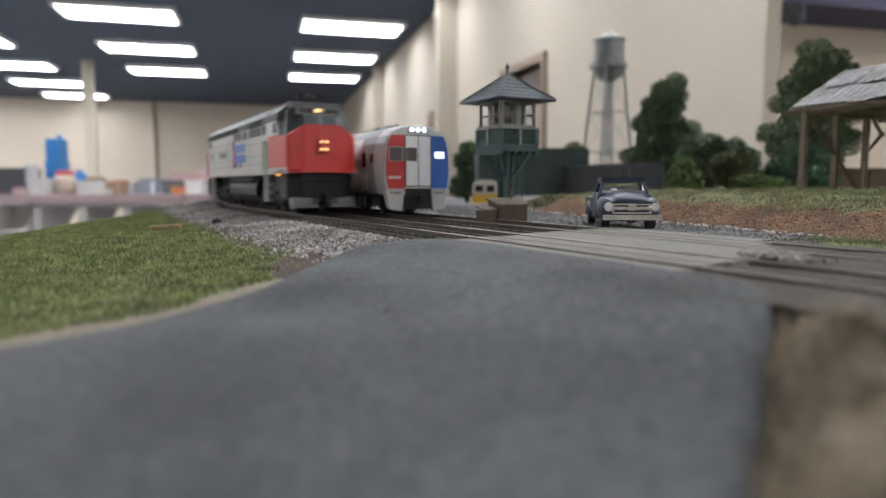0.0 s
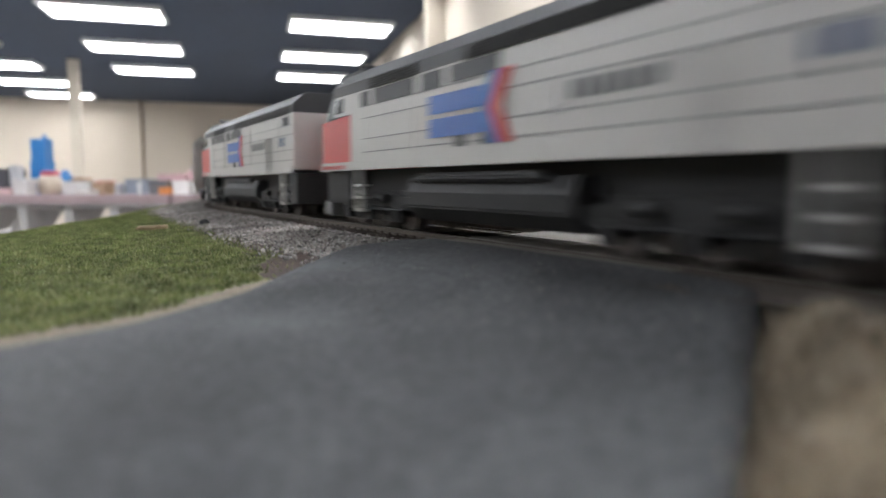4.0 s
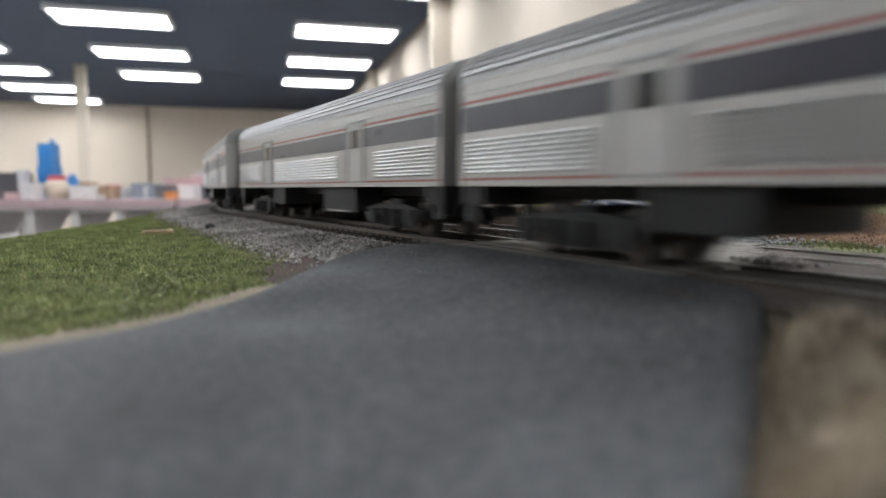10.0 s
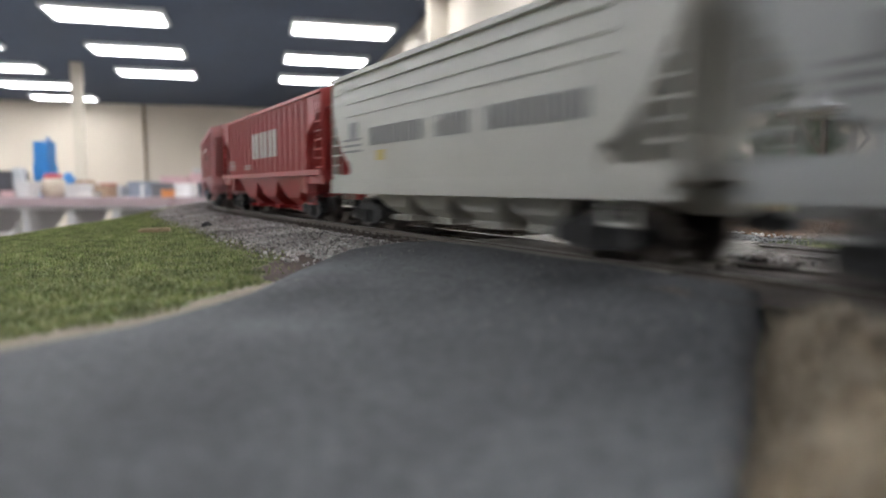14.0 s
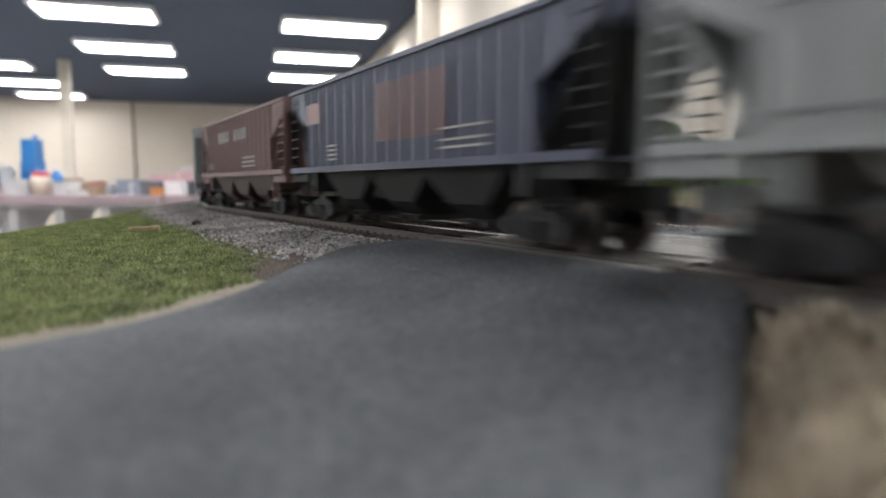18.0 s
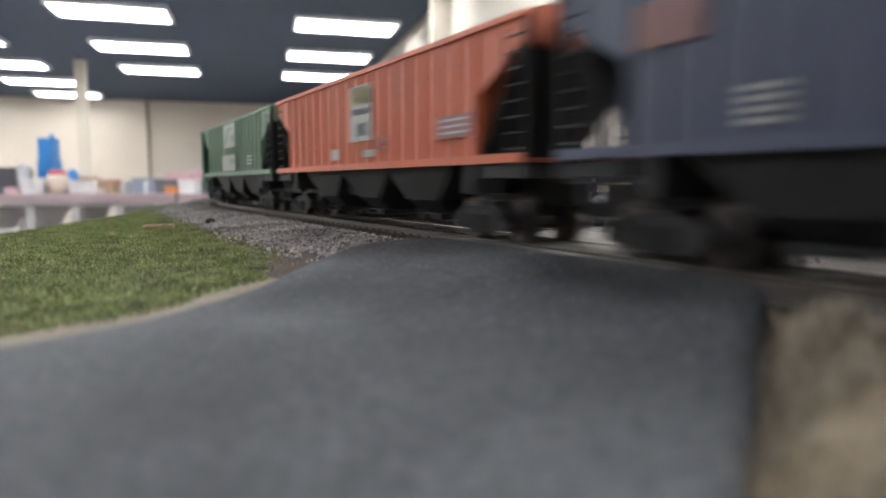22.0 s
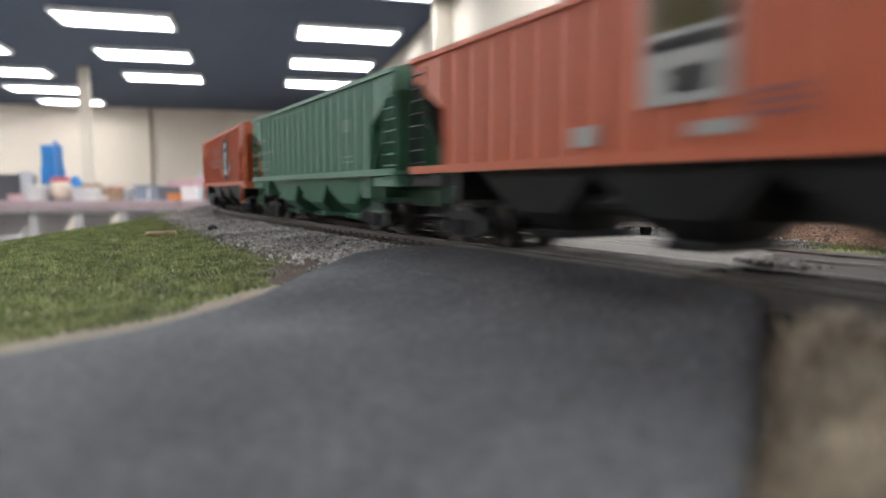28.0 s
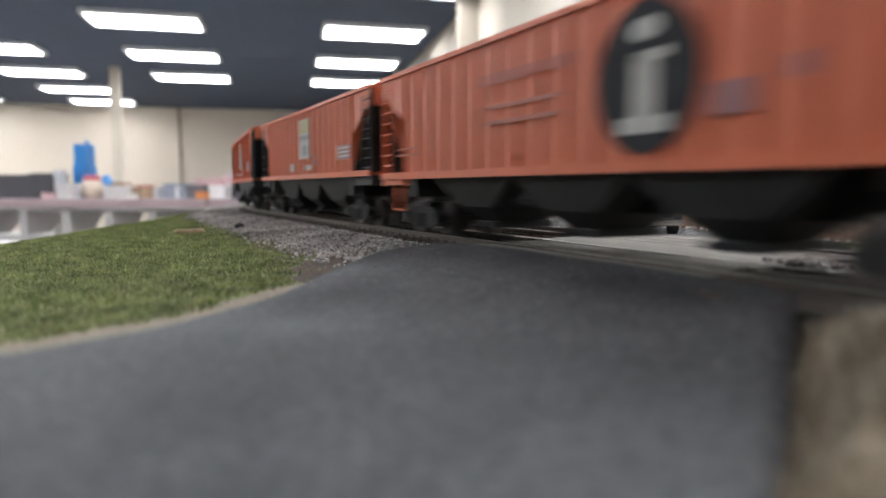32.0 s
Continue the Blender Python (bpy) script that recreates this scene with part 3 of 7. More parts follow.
def stones(name, spots, size, material, label):
    rng = np.random.default_rng(5)
    base_v = np.array([(1, 0, 0), (-1, 0, 0), (0, 1, 0), (0, -1, 0), (0, 0, 1), (0, 0, -1)], float)
    tri = np.array([(0, 2, 4), (2, 1, 4), (1, 3, 4), (3, 0, 4), (2, 0, 5), (1, 2, 5), (3, 1, 5), (0, 3, 5)])
    n = len(spots)
    sc = size * rng.uniform(0.55, 1.25, (n, 1, 1))
    v = base_v[None] * rng.uniform(0.6, 1.15, (n, 6, 3)) * sc
    q = rng.normal(size=(n, 3, 3))
    q, _ = np.linalg.qr(q)
    v = np.einsum("nij,nkj->nki", q, v) + np.array(spots)[:, None, :]
    f = tri[None] + 6 * np.arange(n)[:, None, None]
    me = bpy.data.meshes.new(name)
    me.from_pydata(v.reshape(-1, 3).tolist(), [], f.reshape(-1, 3).tolist())
    me.materials.append(material)
    return tagged(new(name, me), label, kind="stuff")


def fibres(name, spots, length, width, material, label):
    rng = np.random.default_rng(9)
    n = len(spots)
    p = np.array(spots)
    a = rng.uniform(0, 2 * np.pi, n)
    clump = np.array([noise.noise(Vector((q[0] * 260, q[1] * 260, 1.7))) for q in spots])
    L = length * rng.uniform(0.45, 1.3, n) * (1 + 0.55 * clump)
    lean = rng.uniform(0.1, 0.9, n)
    b = rng.uniform(0, 2 * np.pi, n)
    w = np.stack([np.cos(a), np.sin(a), np.zeros(n)], 1) * width
    tip = np.stack([np.cos(b) * lean, np.sin(b) * lean, np.ones(n)], 1) * L[:, None]
    v = np.stack([p - w, p + w, p + tip], 1)
    f = np.arange(3 * n).reshape(n, 3)
    me = bpy.data.meshes.new(name)
    me.from_pydata(v.reshape(-1, 3).tolist(), [], f.tolist())
    me.materials.append(material)
    return tagged(new(name, me), label, kind="stuff")


rnd = random.Random(11)
M["stone"] = island_mat("ballast_stone", [(0.13, 0.12, 0.112), (0.29, 0.27, 0.25), (0.44, 0.41, 0.385), (0.32, 0.275, 0.25), (0.56, 0.53, 0.50)])
spots = []
while len(spots) < 26000:
    s, D = rnd.uniform(0.10, 0.95), rnd.uniform(0.047, 0.178)
    if D < 0.098 and rnd.random() < 0.05 or D >= 0.098 and rnd.random() < 0.45:
        continue
    if s < road_left(D) + 0.0005 or (D < 0.062 and rnd.random() > ((D - 0.047) / 0.015) ** 2.5):
        continue
    if s > 0.55 and rnd.random() < 0.4:
        continue
    if D < 0.069 and s < road_left(D) + 0.030 and rnd.random() < 0.85 - (s - road_left(D)) * 14:
        continue
    onrail = min(abs(abs(D - c) - g) for c in (D0, D2))
    if onrail < 0.0016:
        continue
    p, h = along(s, D)
    intrack = min(abs(D - D0), abs(D - D2)) < 0.0135
    if intrack and rnd.random() < 0.6:
        continue
    spots.append((p.x, p.y, ground_z(min(s, 0.47), D) + (rnd.uniform(-0.0001, 0.0006) if not intrack else rnd.uniform(-0.0004, 0.0002))))
stones("ballast", spots, 0.00085, M["stone"], "grey crushed-stone ballast beside the rails")
spots = []
while len(spots) < 6000:
    s, D = rnd.uniform(-0.10, 0.09), rnd.uniform(0.03, 0.1)
    if s < road_right(D) and D < 0.095:
        spots.append(tuple(P(s, D, ground_z(s, D) + 0.0001)))
M["crumb"] = island_mat("dirt_crumb", [(0.15, 0.12, 0.085), (0.33, 0.27, 0.20), (0.55, 0.47, 0.37)])
fuzz = []
while len(fuzz) < 12000:
    s, D = rnd.uniform(-0.10, 0.09), rnd.uniform(0.02, 0.092)
    e = road_right(D) - s
    if e > -0.002 and rnd.random() < (1.0 if e < 0.008 else 0.35):
        fuzz.append(tuple(P(s, D, ground_z(s, D) - 0.0003)))
M["fuzz"] = island_mat("dry_fibre", [(0.24, 0.19, 0.135), (0.42, 0.36, 0.27), (0.58, 0.51, 0.40)])
fibres("dry_fibres", fuzz, 0.0026, 0.00022, M["fuzz"], "dry tan fibres on the dirt beside the road")
stones("dirt_crumbs", spots, 0.0008, M["crumb"], "loose tan dirt beside the road")

spots = []
for k in range(240):
    D = 0.03 + 0.058 * rnd.random() ** 0.6
    a, b = road_right(D), road_left(D)
    s = a + (b - a) * rnd.random() ** 1.4
    spots.append(tuple(P(s, D, road_z(s, D) + 0.0008)))
M["roadgrit"] = island_mat("road_grit", [(0.05, 0.05, 0.05), (0.14, 0.135, 0.125), (0.30, 0.28, 0.25)])
stones("road_grit", spots, 0.00022, M["roadgrit"], "stray grit lying on the asphalt")

M["blade"] = island_mat("grass_fibre", [(0.085, 0.118, 0.038), (0.168, 0.216, 0.066), (0.235, 0.272, 0.104), (0.35, 0.335, 0.172), (0.142, 0.183, 0.058)], 0.9, 120, 0.55, 1.45)
spots = []
while len(spots) < 190000:
    s = 0.09 + 0.62 * rnd.random() ** 1.25
    D = rnd.uniform(max(-0.17, front_edge(s)), 0.062)
    if s < road_left(D) + (0.0150 + rough(s, D, 60, 0.006) + rough(s, D, 190, 0.005)) * lerp(D, (0.0, 0.035, 0.050), (1.0, 0.55, 0.0)) + 0.004 * rnd.random() ** 2:
        continue
    if D > 0.043 + rough(s, D, 90, 0.005) and s < road_left(D) + 0.030 and rnd.random() < 0.92:
        continue
    if D > 0.048 + rough(s, D, 70, 0.005) and rnd.random() < (D - 0.042) / 0.018:
        continue
    p, h = along(s, D)
    spots.append((p.x, p.y, (ground_z(min(s, 0.57), D)) - 0.0002))
rg2 = random.Random(3)
for k in range(7000):
    s = rg2.uniform(-0.2, 0.122)
    D = bank_foot(s) + rg2.uniform(-0.022, 0.002) * (1 if rg2.random() < 0.8 else 0.5)
    spots.append(tuple(P(s, D, ground_z(s, D) - 0.0002)))
fibres("grass", spots, 0.0012, 0.00018, M["blade"], "short bright green static grass")

M["drygrass"] = island_mat("bank_grass", [(0.12, 0.14, 0.058), (0.21, 0.215, 0.10), (0.27, 0.265, 0.145), (0.35, 0.33, 0.21), (0.16, 0.19, 0.08)], 0.9, 60, 0.7, 1.25)
spots = []
while len(spots) < 130000:
    s = rnd.uniform(-0.25, 0.40)
    D = 0.19 + 0.35 * rnd.random() ** 1.6
    z = ground_z(s, D)
    if D < bank_foot(s) and not (s < 0.112 and 0.168 < D):
        continue
    if D > bank_foot(s) and z < 0.0072 + rough(s, D, 45, 0.006) and rnd.random() > 0.015:
        continue
    spots.append(tuple(P(s, D, z - 0.0002)))
fibres("bank_turf", spots, 0.0017, 0.00016, M["drygrass"], "dry mixed turf tufts on the clay bank")
spots = []
while len(spots) < 15000:
    s = rnd.uniform(-0.2, 0.40)
    D = bank_foot(s) + rnd.gauss(0, 0.0016) if rnd.random() < 0.12 else bank_foot(s) + rnd.uniform(0, 0.045)
    spots.append(tuple(P(s, D, ground_z(s, D) + 0.0001)))
M["clod"] = island_mat("clay_clod", [(0.10, 0.054, 0.029), (0.19, 0.10, 0.050), (0.27, 0.155, 0.082), (0.23, 0.17, 0.095)])
stones("clay_clods", spots, 0.00036, M["clod"], "loose red clay clods on the bank")
spots = []
for k in range(300):
    s = rnd.uniform(-0.1, 0.33)
    D = bank_foot(s) + rnd.gauss(-0.001, 0.0012)
    spots.append(tuple(P(s, D, ground_z(s, D) + 0.0003)))
M["chip"] = island_mat("white_chip", [(0.5, 0.48, 0.45), (0.75, 0.74, 0.72)])
stones("white_chips", spots, 0.0009, M["chip"], "pale stone chips along the bank's foot")
spots = []
for k in range(260):
    s, D = rnd.gauss(0.0845, 0.0035), rnd.gauss(0.1255, 0.0022)
    spots.append(tuple(P(s, D, 0.0002 + 0.0012 * max(0.0, 1 - abs(s - 0.0845) / 0.006) * rnd.random())))
stones("spilled_gravel", spots, 0.0007, M["stone"], "small heap of pale gravel between the tracks")
spots = []
for k in range(9000):
    s, D = rnd.uniform(0.11, 0.45), rnd.uniform(0.172, 0.26)
    if D < bank_foot(s):
        spots.append(tuple(P(s, D, ground_z(s, D))))
M["grit"] = island_mat("lot_grit", [(0.055, 0.055, 0.056), (0.11, 0.11, 0.11), (0.19, 0.186, 0.18)])
stones("lot_gravel", spots, 0.00045, M["grit"], "fine grey gravel of the lot beyond the tracks")

# ---- rolling stock; in a car's own space x runs to its tail, y to the viewer's side, z up from the rail ----
TRAIN = []          # (car, distance behind the leading nose, length over couplers)
SPEED, START = 0.1948, 0.300


def wheel(bm):
    lathe(bm, [(0.0055, -0.0013), (0.0055, 0.0013), (0.0046, 0.0013), (0.0044, 0.0008), (0.0022, 0.0007), (0.0020, 0.0012), (0.0001, 0.0012), (0.0001, -0.0017), (0.0063, -0.0017), (0.0063, -0.0013)][::-1], 18)
    bmesh.ops.rotate(bm, verts=bm.verts, matrix=Matrix.Rotation(-math.pi / 2, 3, "X"))


def wheelset(bogie, x):
    shared("axle", "axle", lambda bm: tube(bm, (0, -0.0125, 0.0055), (0, 0.0125, 0.0055), 0.0011), M["wheel"], bogie, (x, 0, 0))
    for y in (-0.0078, 0.0078):
        shared("wheel", "wheel", wheel, M["wheel"], bogie, (x, y, 0.0055), 0 if y > 0 else math.pi)


def freight_frame(bm, y):
    s = 1 if y > 0 else -1
    prism(bm, [(-0.0135, 0.0070), (-0.0135, 0.0045), (-0.0100, 0.0035), (-0.0050, 0.0022), (0.0050, 0.0022), (0.0100, 0.0035), (0.0135, 0.0045), (0.0135, 0.0070), (0.0060, 0.0092), (-0.0060, 0.0092)], y - s * 0.0018, y, "y")
    for x in (-0.0107, 0.0107):
        tube(bm, (x, y, 0.0055), (x, y + s * 0.0010, 0.0055), 0.0021, n=10)
    for x in (-0.0022, 0, 0.0022):
        tube(bm, (x, y + s * 0.0004, 0.0028), (x, y + s * 0.0004, 0.0070), 0.0008, n=6)


def freight_bogie(car, x):
    b = shared("fb_bolster", "bogie", lambda bm: box(bm, -0.0035, 0.0035, -0.0125, 0.0125, 0.0040, 0.0105), M["black"], car, (x, 0, 0))
    for y in (-0.0135, 0.0135):
        shared("fb_frame%g" % y, "side_frame", lambda bm: freight_frame(bm, y), M["black"], b)
    for wx in (-0.0107, 0.0107):
        wheelset(b, wx)


def coach_frame(bm, y):
    s = 1 if y > 0 else -1
    prism(bm, [(-0.0215, 0.0085), (-0.0215, 0.0050), (-0.0160, 0.0048), (-0.0120, 0.0070), (-0.0070, 0.0026), (0.0070, 0.0026), (0.0120, 0.0070), (0.0160, 0.0048), (0.0215, 0.0050), (0.0215, 0.0085), (0.0100, 0.0100), (-0.0100, 0.0100)], y - s * 0.0016, y, "y")
    for x in (-0.0148, 0.0148):
        box(bm, x - 0.0028, x + 0.0028, y - s * 0.001, y + s * 0.0012, 0.0030, 0.0085)
    for x in (-0.0045, 0.0045):
        tube(bm, (x, y + s * 0.0008, 0.0028), (x, y + s * 0.0008, 0.0085), 0.0013, n=8)


def coach_bogie(car, x, paint_m):
    b = shared("cb_bolster", "bogie", lambda bm: box(bm, -0.0045, 0.0045, -0.0125, 0.0125, 0.0040, 0.0115), M["black"], car, (x, 0, 0))
    for y in (-0.0140, 0.0140):
        shared("cb_frame%g" % y, "side_frame", lambda bm: coach_frame(bm, y), paint_m, b)
    for wx in (-0.0148, 0.0148):
        wheelset(b, wx)


def six_wheel_frame(bm, y):
    s = 1 if y > 0 else -1
    prism(bm, [(-0.028, 0.0105), (-0.028, 0.0072), (-0.020, 0.0062), (-0.010, 0.0085), (0.0, 0.0062), (0.010, 0.0085), (0.020, 0.0062), (0.028, 0.0072), (0.028, 0.0105), (0.012, 0.0128), (-0.012, 0.0128)], y - s * 0.0016, y, "y")
    for x in (-0.0205, 0.0, 0.0205):
        box(bm, x - 0.0026, x + 0.0026, y - s * 0.001, y + s * 0.0011, 0.0030, 0.0080)
        tube(bm, (x, y, 0.0055), (x, y + s * 0.0016, 0.0055), 0.0017, n=8)
    for x in (-0.0105, 0.0105):
        tube(bm, (x - 0.003, y + s * 0.0012, 0.0105), (x + 0.003, y + s * 0.0012, 0.0105), 0.0015, n=8)
        box(bm, x - 0.0012, x + 0.0012, y - s * 0.001, y + s * 0.0006, 0.0030, 0.0090)
    tube(bm, (-0.026, y + s * 0.001, 0.0068), (0.026, y + s * 0.001, 0.0068), 0.0004, n=6)


def loco_bogie(car, x):
    b = shared("lb_bolster", "bogie", lambda bm: box(bm, -0.024, 0.024, -0.0120, 0.0120, 0.0070, 0.0130), M["black"], car, (x, 0, 0))
    for y in (-0.0140, 0.0140):
        shared("lb_frame%g" % y, "side_frame", lambda bm: six_wheel_frame(bm, y), M["black"], b)
    for wx in (-0.0205, 0.0, 0.0205):
        wheelset(b, wx)


def coupler(car, x, sgn):
    def make(bm):
        box(bm, 0, 0.0060, -0.0011, 0.0011, 0.0078, 0.0102)
        box(bm, 0.0045, 0.0085, -0.0022, 0.0006, 0.0072, 0.0108)
        tube(bm, (0.0065, 0.0, 0.0035), (0.0065, 0.0, 0.0075), 0.0004, n=6)
    shared("coupler", "coupler", make, M["black"], car, (x, 0, 0), 0 if sgn > 0 else math.pi)


def bars(car, name, x0, x1, z0, z1, count, material, y, fill=0.72, label=""):
    """A row of upright plain blocks standing for unreadable lettering, from the tail side x1 to x0."""
    w = (x1 - x0) / count
    for k in range(count):
        bm = bmesh.new()
        a = x0 + k * w
        bar = w * fill * 0.36
        box(bm, a, a + bar, y, y + 0.00012, z0, z1)
        box(bm, a + w * fill - bar, a + w * fill, y, y + 0.00012, z0, z1)
        part(name, bm, material, car, label)


def lines(car, name, x0, x1, zs, h, material, y, label=""):
    for z in zs:
        bm = bmesh.new()
        box(bm, x0, x1, y, y + 0.00012, z, z + h)
        part(name, bm, material, car, label)


W = 0.0180     # half width of a car


def hopper(label, u, L, col, under, style="rib", marks=(), endcol=None, roofcol=None):
    """A hopper: body with raked ends, coal load or roof, bays, end frames and ladders."""
    car = thing("hopper_car", label, "hopper car", group="freight cars of the passing train")
    TRAIN.append((car, u, L))
    B = L / 2 - 0.0052
    zs, zt = (0.0208, 0.0535) if style == "rib" else (0.0135, 0.0545)
    if style == "low_rib":      # deeper side sheets than the other ribbed cars
        style, zs, zt = "rib", 0.0191, 0.0535
    endm = endcol or col
    key = "%s%.3f%.4f" % (style, L, zs)

    def body(bm):
        if style == "round":
            def flank(z):
                f = (z - zs) / (zt - zs)
                return W * (0.93 + 0.07 * math.sin(math.pi * (0.12 + 0.80 * f)))
            stations = [(-1, e) for e in (0.001, 0.004, 0.008, 0.012, 0.016, 0.0195, 0.021)] + [(1, e) for e in (0.021, 0.0195, 0.016, 0.012, 0.008, 0.004, 0.001)]
            rings = []
            for sg, e in stations:
                # underside of the end slope, an arc rising to the roof's end
                low = zs if e >= 0.021 else zt - 0.0035 - (zt - 0.0035 - zs - 0.010) * (1 - (1 - e / 0.021) ** 2) ** 0.75
                zz = [low + (zt - low) * k / 8 for k in range(9)]
                side = [(flank(z), z) for z in zz] + [(0.0150, zt + 0.0022), (0.0105, zt + 0.0034)]
                rings.append([bm.verts.new((sg * (B - e), y, z)) for y, z in side + [(-y, z) for y, z in side[::-1]]])
            m = len(rings[0])
            for A, Bq in zip(rings, rings[1:]):
                for i in range(m):
                    j = (i + 1) % m
                    bm.faces.new((A[i], A[j], Bq[j], Bq[i]))
            bm.faces.new(rings[0][::-1])
            bm.faces.new(rings[-1])
        else:
            prism(bm, [(-B + 0.002, zt), (-B + 0.002, 0.0475), (-B + 0.0200, 0.0375), (-B + 0.0200, zs), (B - 0.0200, zs), (B - 0.0200, 0.0375), (B - 0.002, 0.0475), (B - 0.002, zt)], -W + 0.0006, W - 0.0006, "y")
    shared("hop_body" + key, "body", body, col, car, smooth=False)

    if style == "rib":
        def ribs(bm):
            box(bm, -0.00042, 0.00042, -0.0004, 0.0004, zs + 0.0014, zt - 0.0008)
        n = 17
        for k in range(n + 1):
            for y in (-1, 1):
                shared("hop_rib%.4f" % zs, "side_post", ribs, col, car, (-B + 0.0215 + (2 * B - 0.043) * k / n, y * (W - 0.0002), 0))
    else:
        def beads(bm):
            for z in (0.0400, 0.0445, 0.0495):
                for y in (-1, 1):
                    y0, y1 = sorted((y * (W - 0.0008), y * (W + 0.00025)))
                    box(bm, -B + 0.018, B - 0.018, y0, y1, z, z + 0.0004)
        shared("hop_beads" + key, "side_bead", beads, col, car)

        def gusset(bm):
            arc = [(B - 0.021 + 0.020 * f, zs + 0.0005 + 0.0105 * (1 - f) ** 2.2) for f in np.linspace(0, 1, 9)]
            for y in (-1, 1):
                y0, y1 = sorted((y * (W * 0.95), y * (W * 0.95 - 0.0006)))
                prism(bm, arc + [(B - 0.001, zs - 0.0006), (B - 0.021, zs - 0.0006)], y0, y1, "y")
        for sg in (-1, 1):
            shared("hop_gusset" + key, "end_gusset", gusset, col, car, rz=0 if sg > 0 else math.pi)

        def skirt_rail(bm):
            for y in (-1, 1):
                y0, y1 = sorted((y * (W - 0.001), y * (W + 0.0007)))
                box(bm, -B + 0.002, B - 0.002, y0, y1, zs + 0.0010, zs + 0.0042)
        shared("hop_skirt" + key, "side_sill", skirt_rail, col, car)

    def sill(bm):
        for y in (-1, 1):
            y0, y1 = sorted((y * (W - 0.001), y * (W + 0.0004)))
            box(bm, -B + 0.0008, B - 0.0008, y0, y1, zs - 0.0008, zs + 0.0014)
    shared("hop_sill" + key, "side_sill", sill, col, car)

    def top_rail(bm):
        for y in (-1, 1):
            y0, y1 = sorted((y * (W - 0.001), y * (W + 0.0004)))
            box(bm, -B, B, y0, y1, zt - 0.0008, zt + 0.0006)
    shared("hop_toprail" + key, "top_chord", top_rail, col, car)

    if style == "rib":
        def coal(bm):
            nx, ny = 44, 10
            grid = []
            for a in range(nx + 1):
                f = a / nx
                x = (B - 0.004) * (2 * f - 1)
                crest = 0.0040 * min(1.0, math.sin(math.pi * f) * 2.2) ** 0.7 + 0.0007 * math.sin(9 * math.pi * f)
                row = []
                for b in range(ny + 1):
                    v = 2 * b / ny - 1
                    z = zt - 0.0012 + (crest + 0.0012) * (1 - abs(v) ** 1.7) + 0.0007 * noise.noise(Vector((x * 420, v * 7, 1.3)))
                    row.append(bm.verts.new((x, v * (W - 0.0011), z)))
                grid.append(row)
            for ra, rb in zip(grid, grid[1:]):
                for b in range(ny):
                    bm.faces.new((ra[b], ra[b + 1], rb[b + 1], rb[b]))
        shared("hop_coal" + key, "coal_load", coal, M["coal"], car, label="heaped dark coal load")
    else:
        def roof(bm):
            prism(bm, [(-W + 0.0006, zt + 0.0004), (-0.0115, zt + 0.0036), (0.0115, zt + 0.0036), (W - 0.0006, zt + 0.0004)], -B + 0.001, B - 0.001)
        shared("hop_roof" + key, "roof", roof, roofcol or col, car)

        def board(bm):
            n = 30
            for k in range(n):
                x = -B - 0.002 + (2 * B + 0.004) * k / n
                box(bm, x, x + (2 * B + 0.004) / n * 0.7, -0.0062, 0.0062, zt + 0.0052, zt + 0.0056)
            for y in (-0.0062, -0.0020, 0.0020, 0.0056):
                box(bm, -B - 0.002, B + 0.002, y, y + 0.0006, zt + 0.0046, zt + 0.0058)
        shared("hop_board" + key, "running_board", board, roofcol or col, car)

        def hatch(bm):
            box(bm, -0.0085, 0.0085, -0.0030, 0.0030, zt + 0.0036, zt + 0.0047)
        for k in range(8):
            shared("hop_hatch", "roof_hatch", hatch, roofcol or col, car, (-B + 0.02 + (2 * B - 0.04) * (k + 0.5) / 8, 0, 0))

    def bay(bm):
        v = []
        tops = ((zs - 0.0002, 0.0228, W - 0.0024), (0.0100, 0.0095, W - 0.0050), (0.0052, 0.0050, 0.0070)) if style == "rib" else ((zs + 0.001, 0.0150, W - 0.0030), (0.0085, 0.0080, W - 0.0060), (0.0052, 0.0050, 0.0070))
        for z, hx, hy in tops:
            v.append([bm.verts.new((a * hx, b * hy, z)) for a, b in ((-1, -1), (1, -1), (1, 1), (-1, 1))])
        for A, Bq in zip(v, v[1:]):
            for i in range(4):
                j = (i + 1) % 4
                bm.faces.new((A[i], A[j], Bq[j], Bq[i]))
        bm.faces.new(v[0][::-1])
        bm.faces.new(v[-1])
        box(bm, -0.0060, 0.0060, -0.0105, 0.0105, 0.0040, 0.0058)
        tube(bm, (0.0, -0.0135, 0.0050), (0.0, 0.0135, 0.0050), 0.0008, n=6)
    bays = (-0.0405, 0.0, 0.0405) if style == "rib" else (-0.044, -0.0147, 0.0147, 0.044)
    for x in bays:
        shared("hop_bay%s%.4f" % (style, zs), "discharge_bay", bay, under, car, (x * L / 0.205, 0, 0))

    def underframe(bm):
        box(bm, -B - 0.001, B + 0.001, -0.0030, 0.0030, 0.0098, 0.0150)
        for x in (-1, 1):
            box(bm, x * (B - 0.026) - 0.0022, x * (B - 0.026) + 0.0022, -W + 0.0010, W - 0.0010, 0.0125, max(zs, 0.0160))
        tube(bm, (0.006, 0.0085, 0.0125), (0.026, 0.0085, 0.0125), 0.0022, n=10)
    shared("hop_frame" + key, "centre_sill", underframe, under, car)

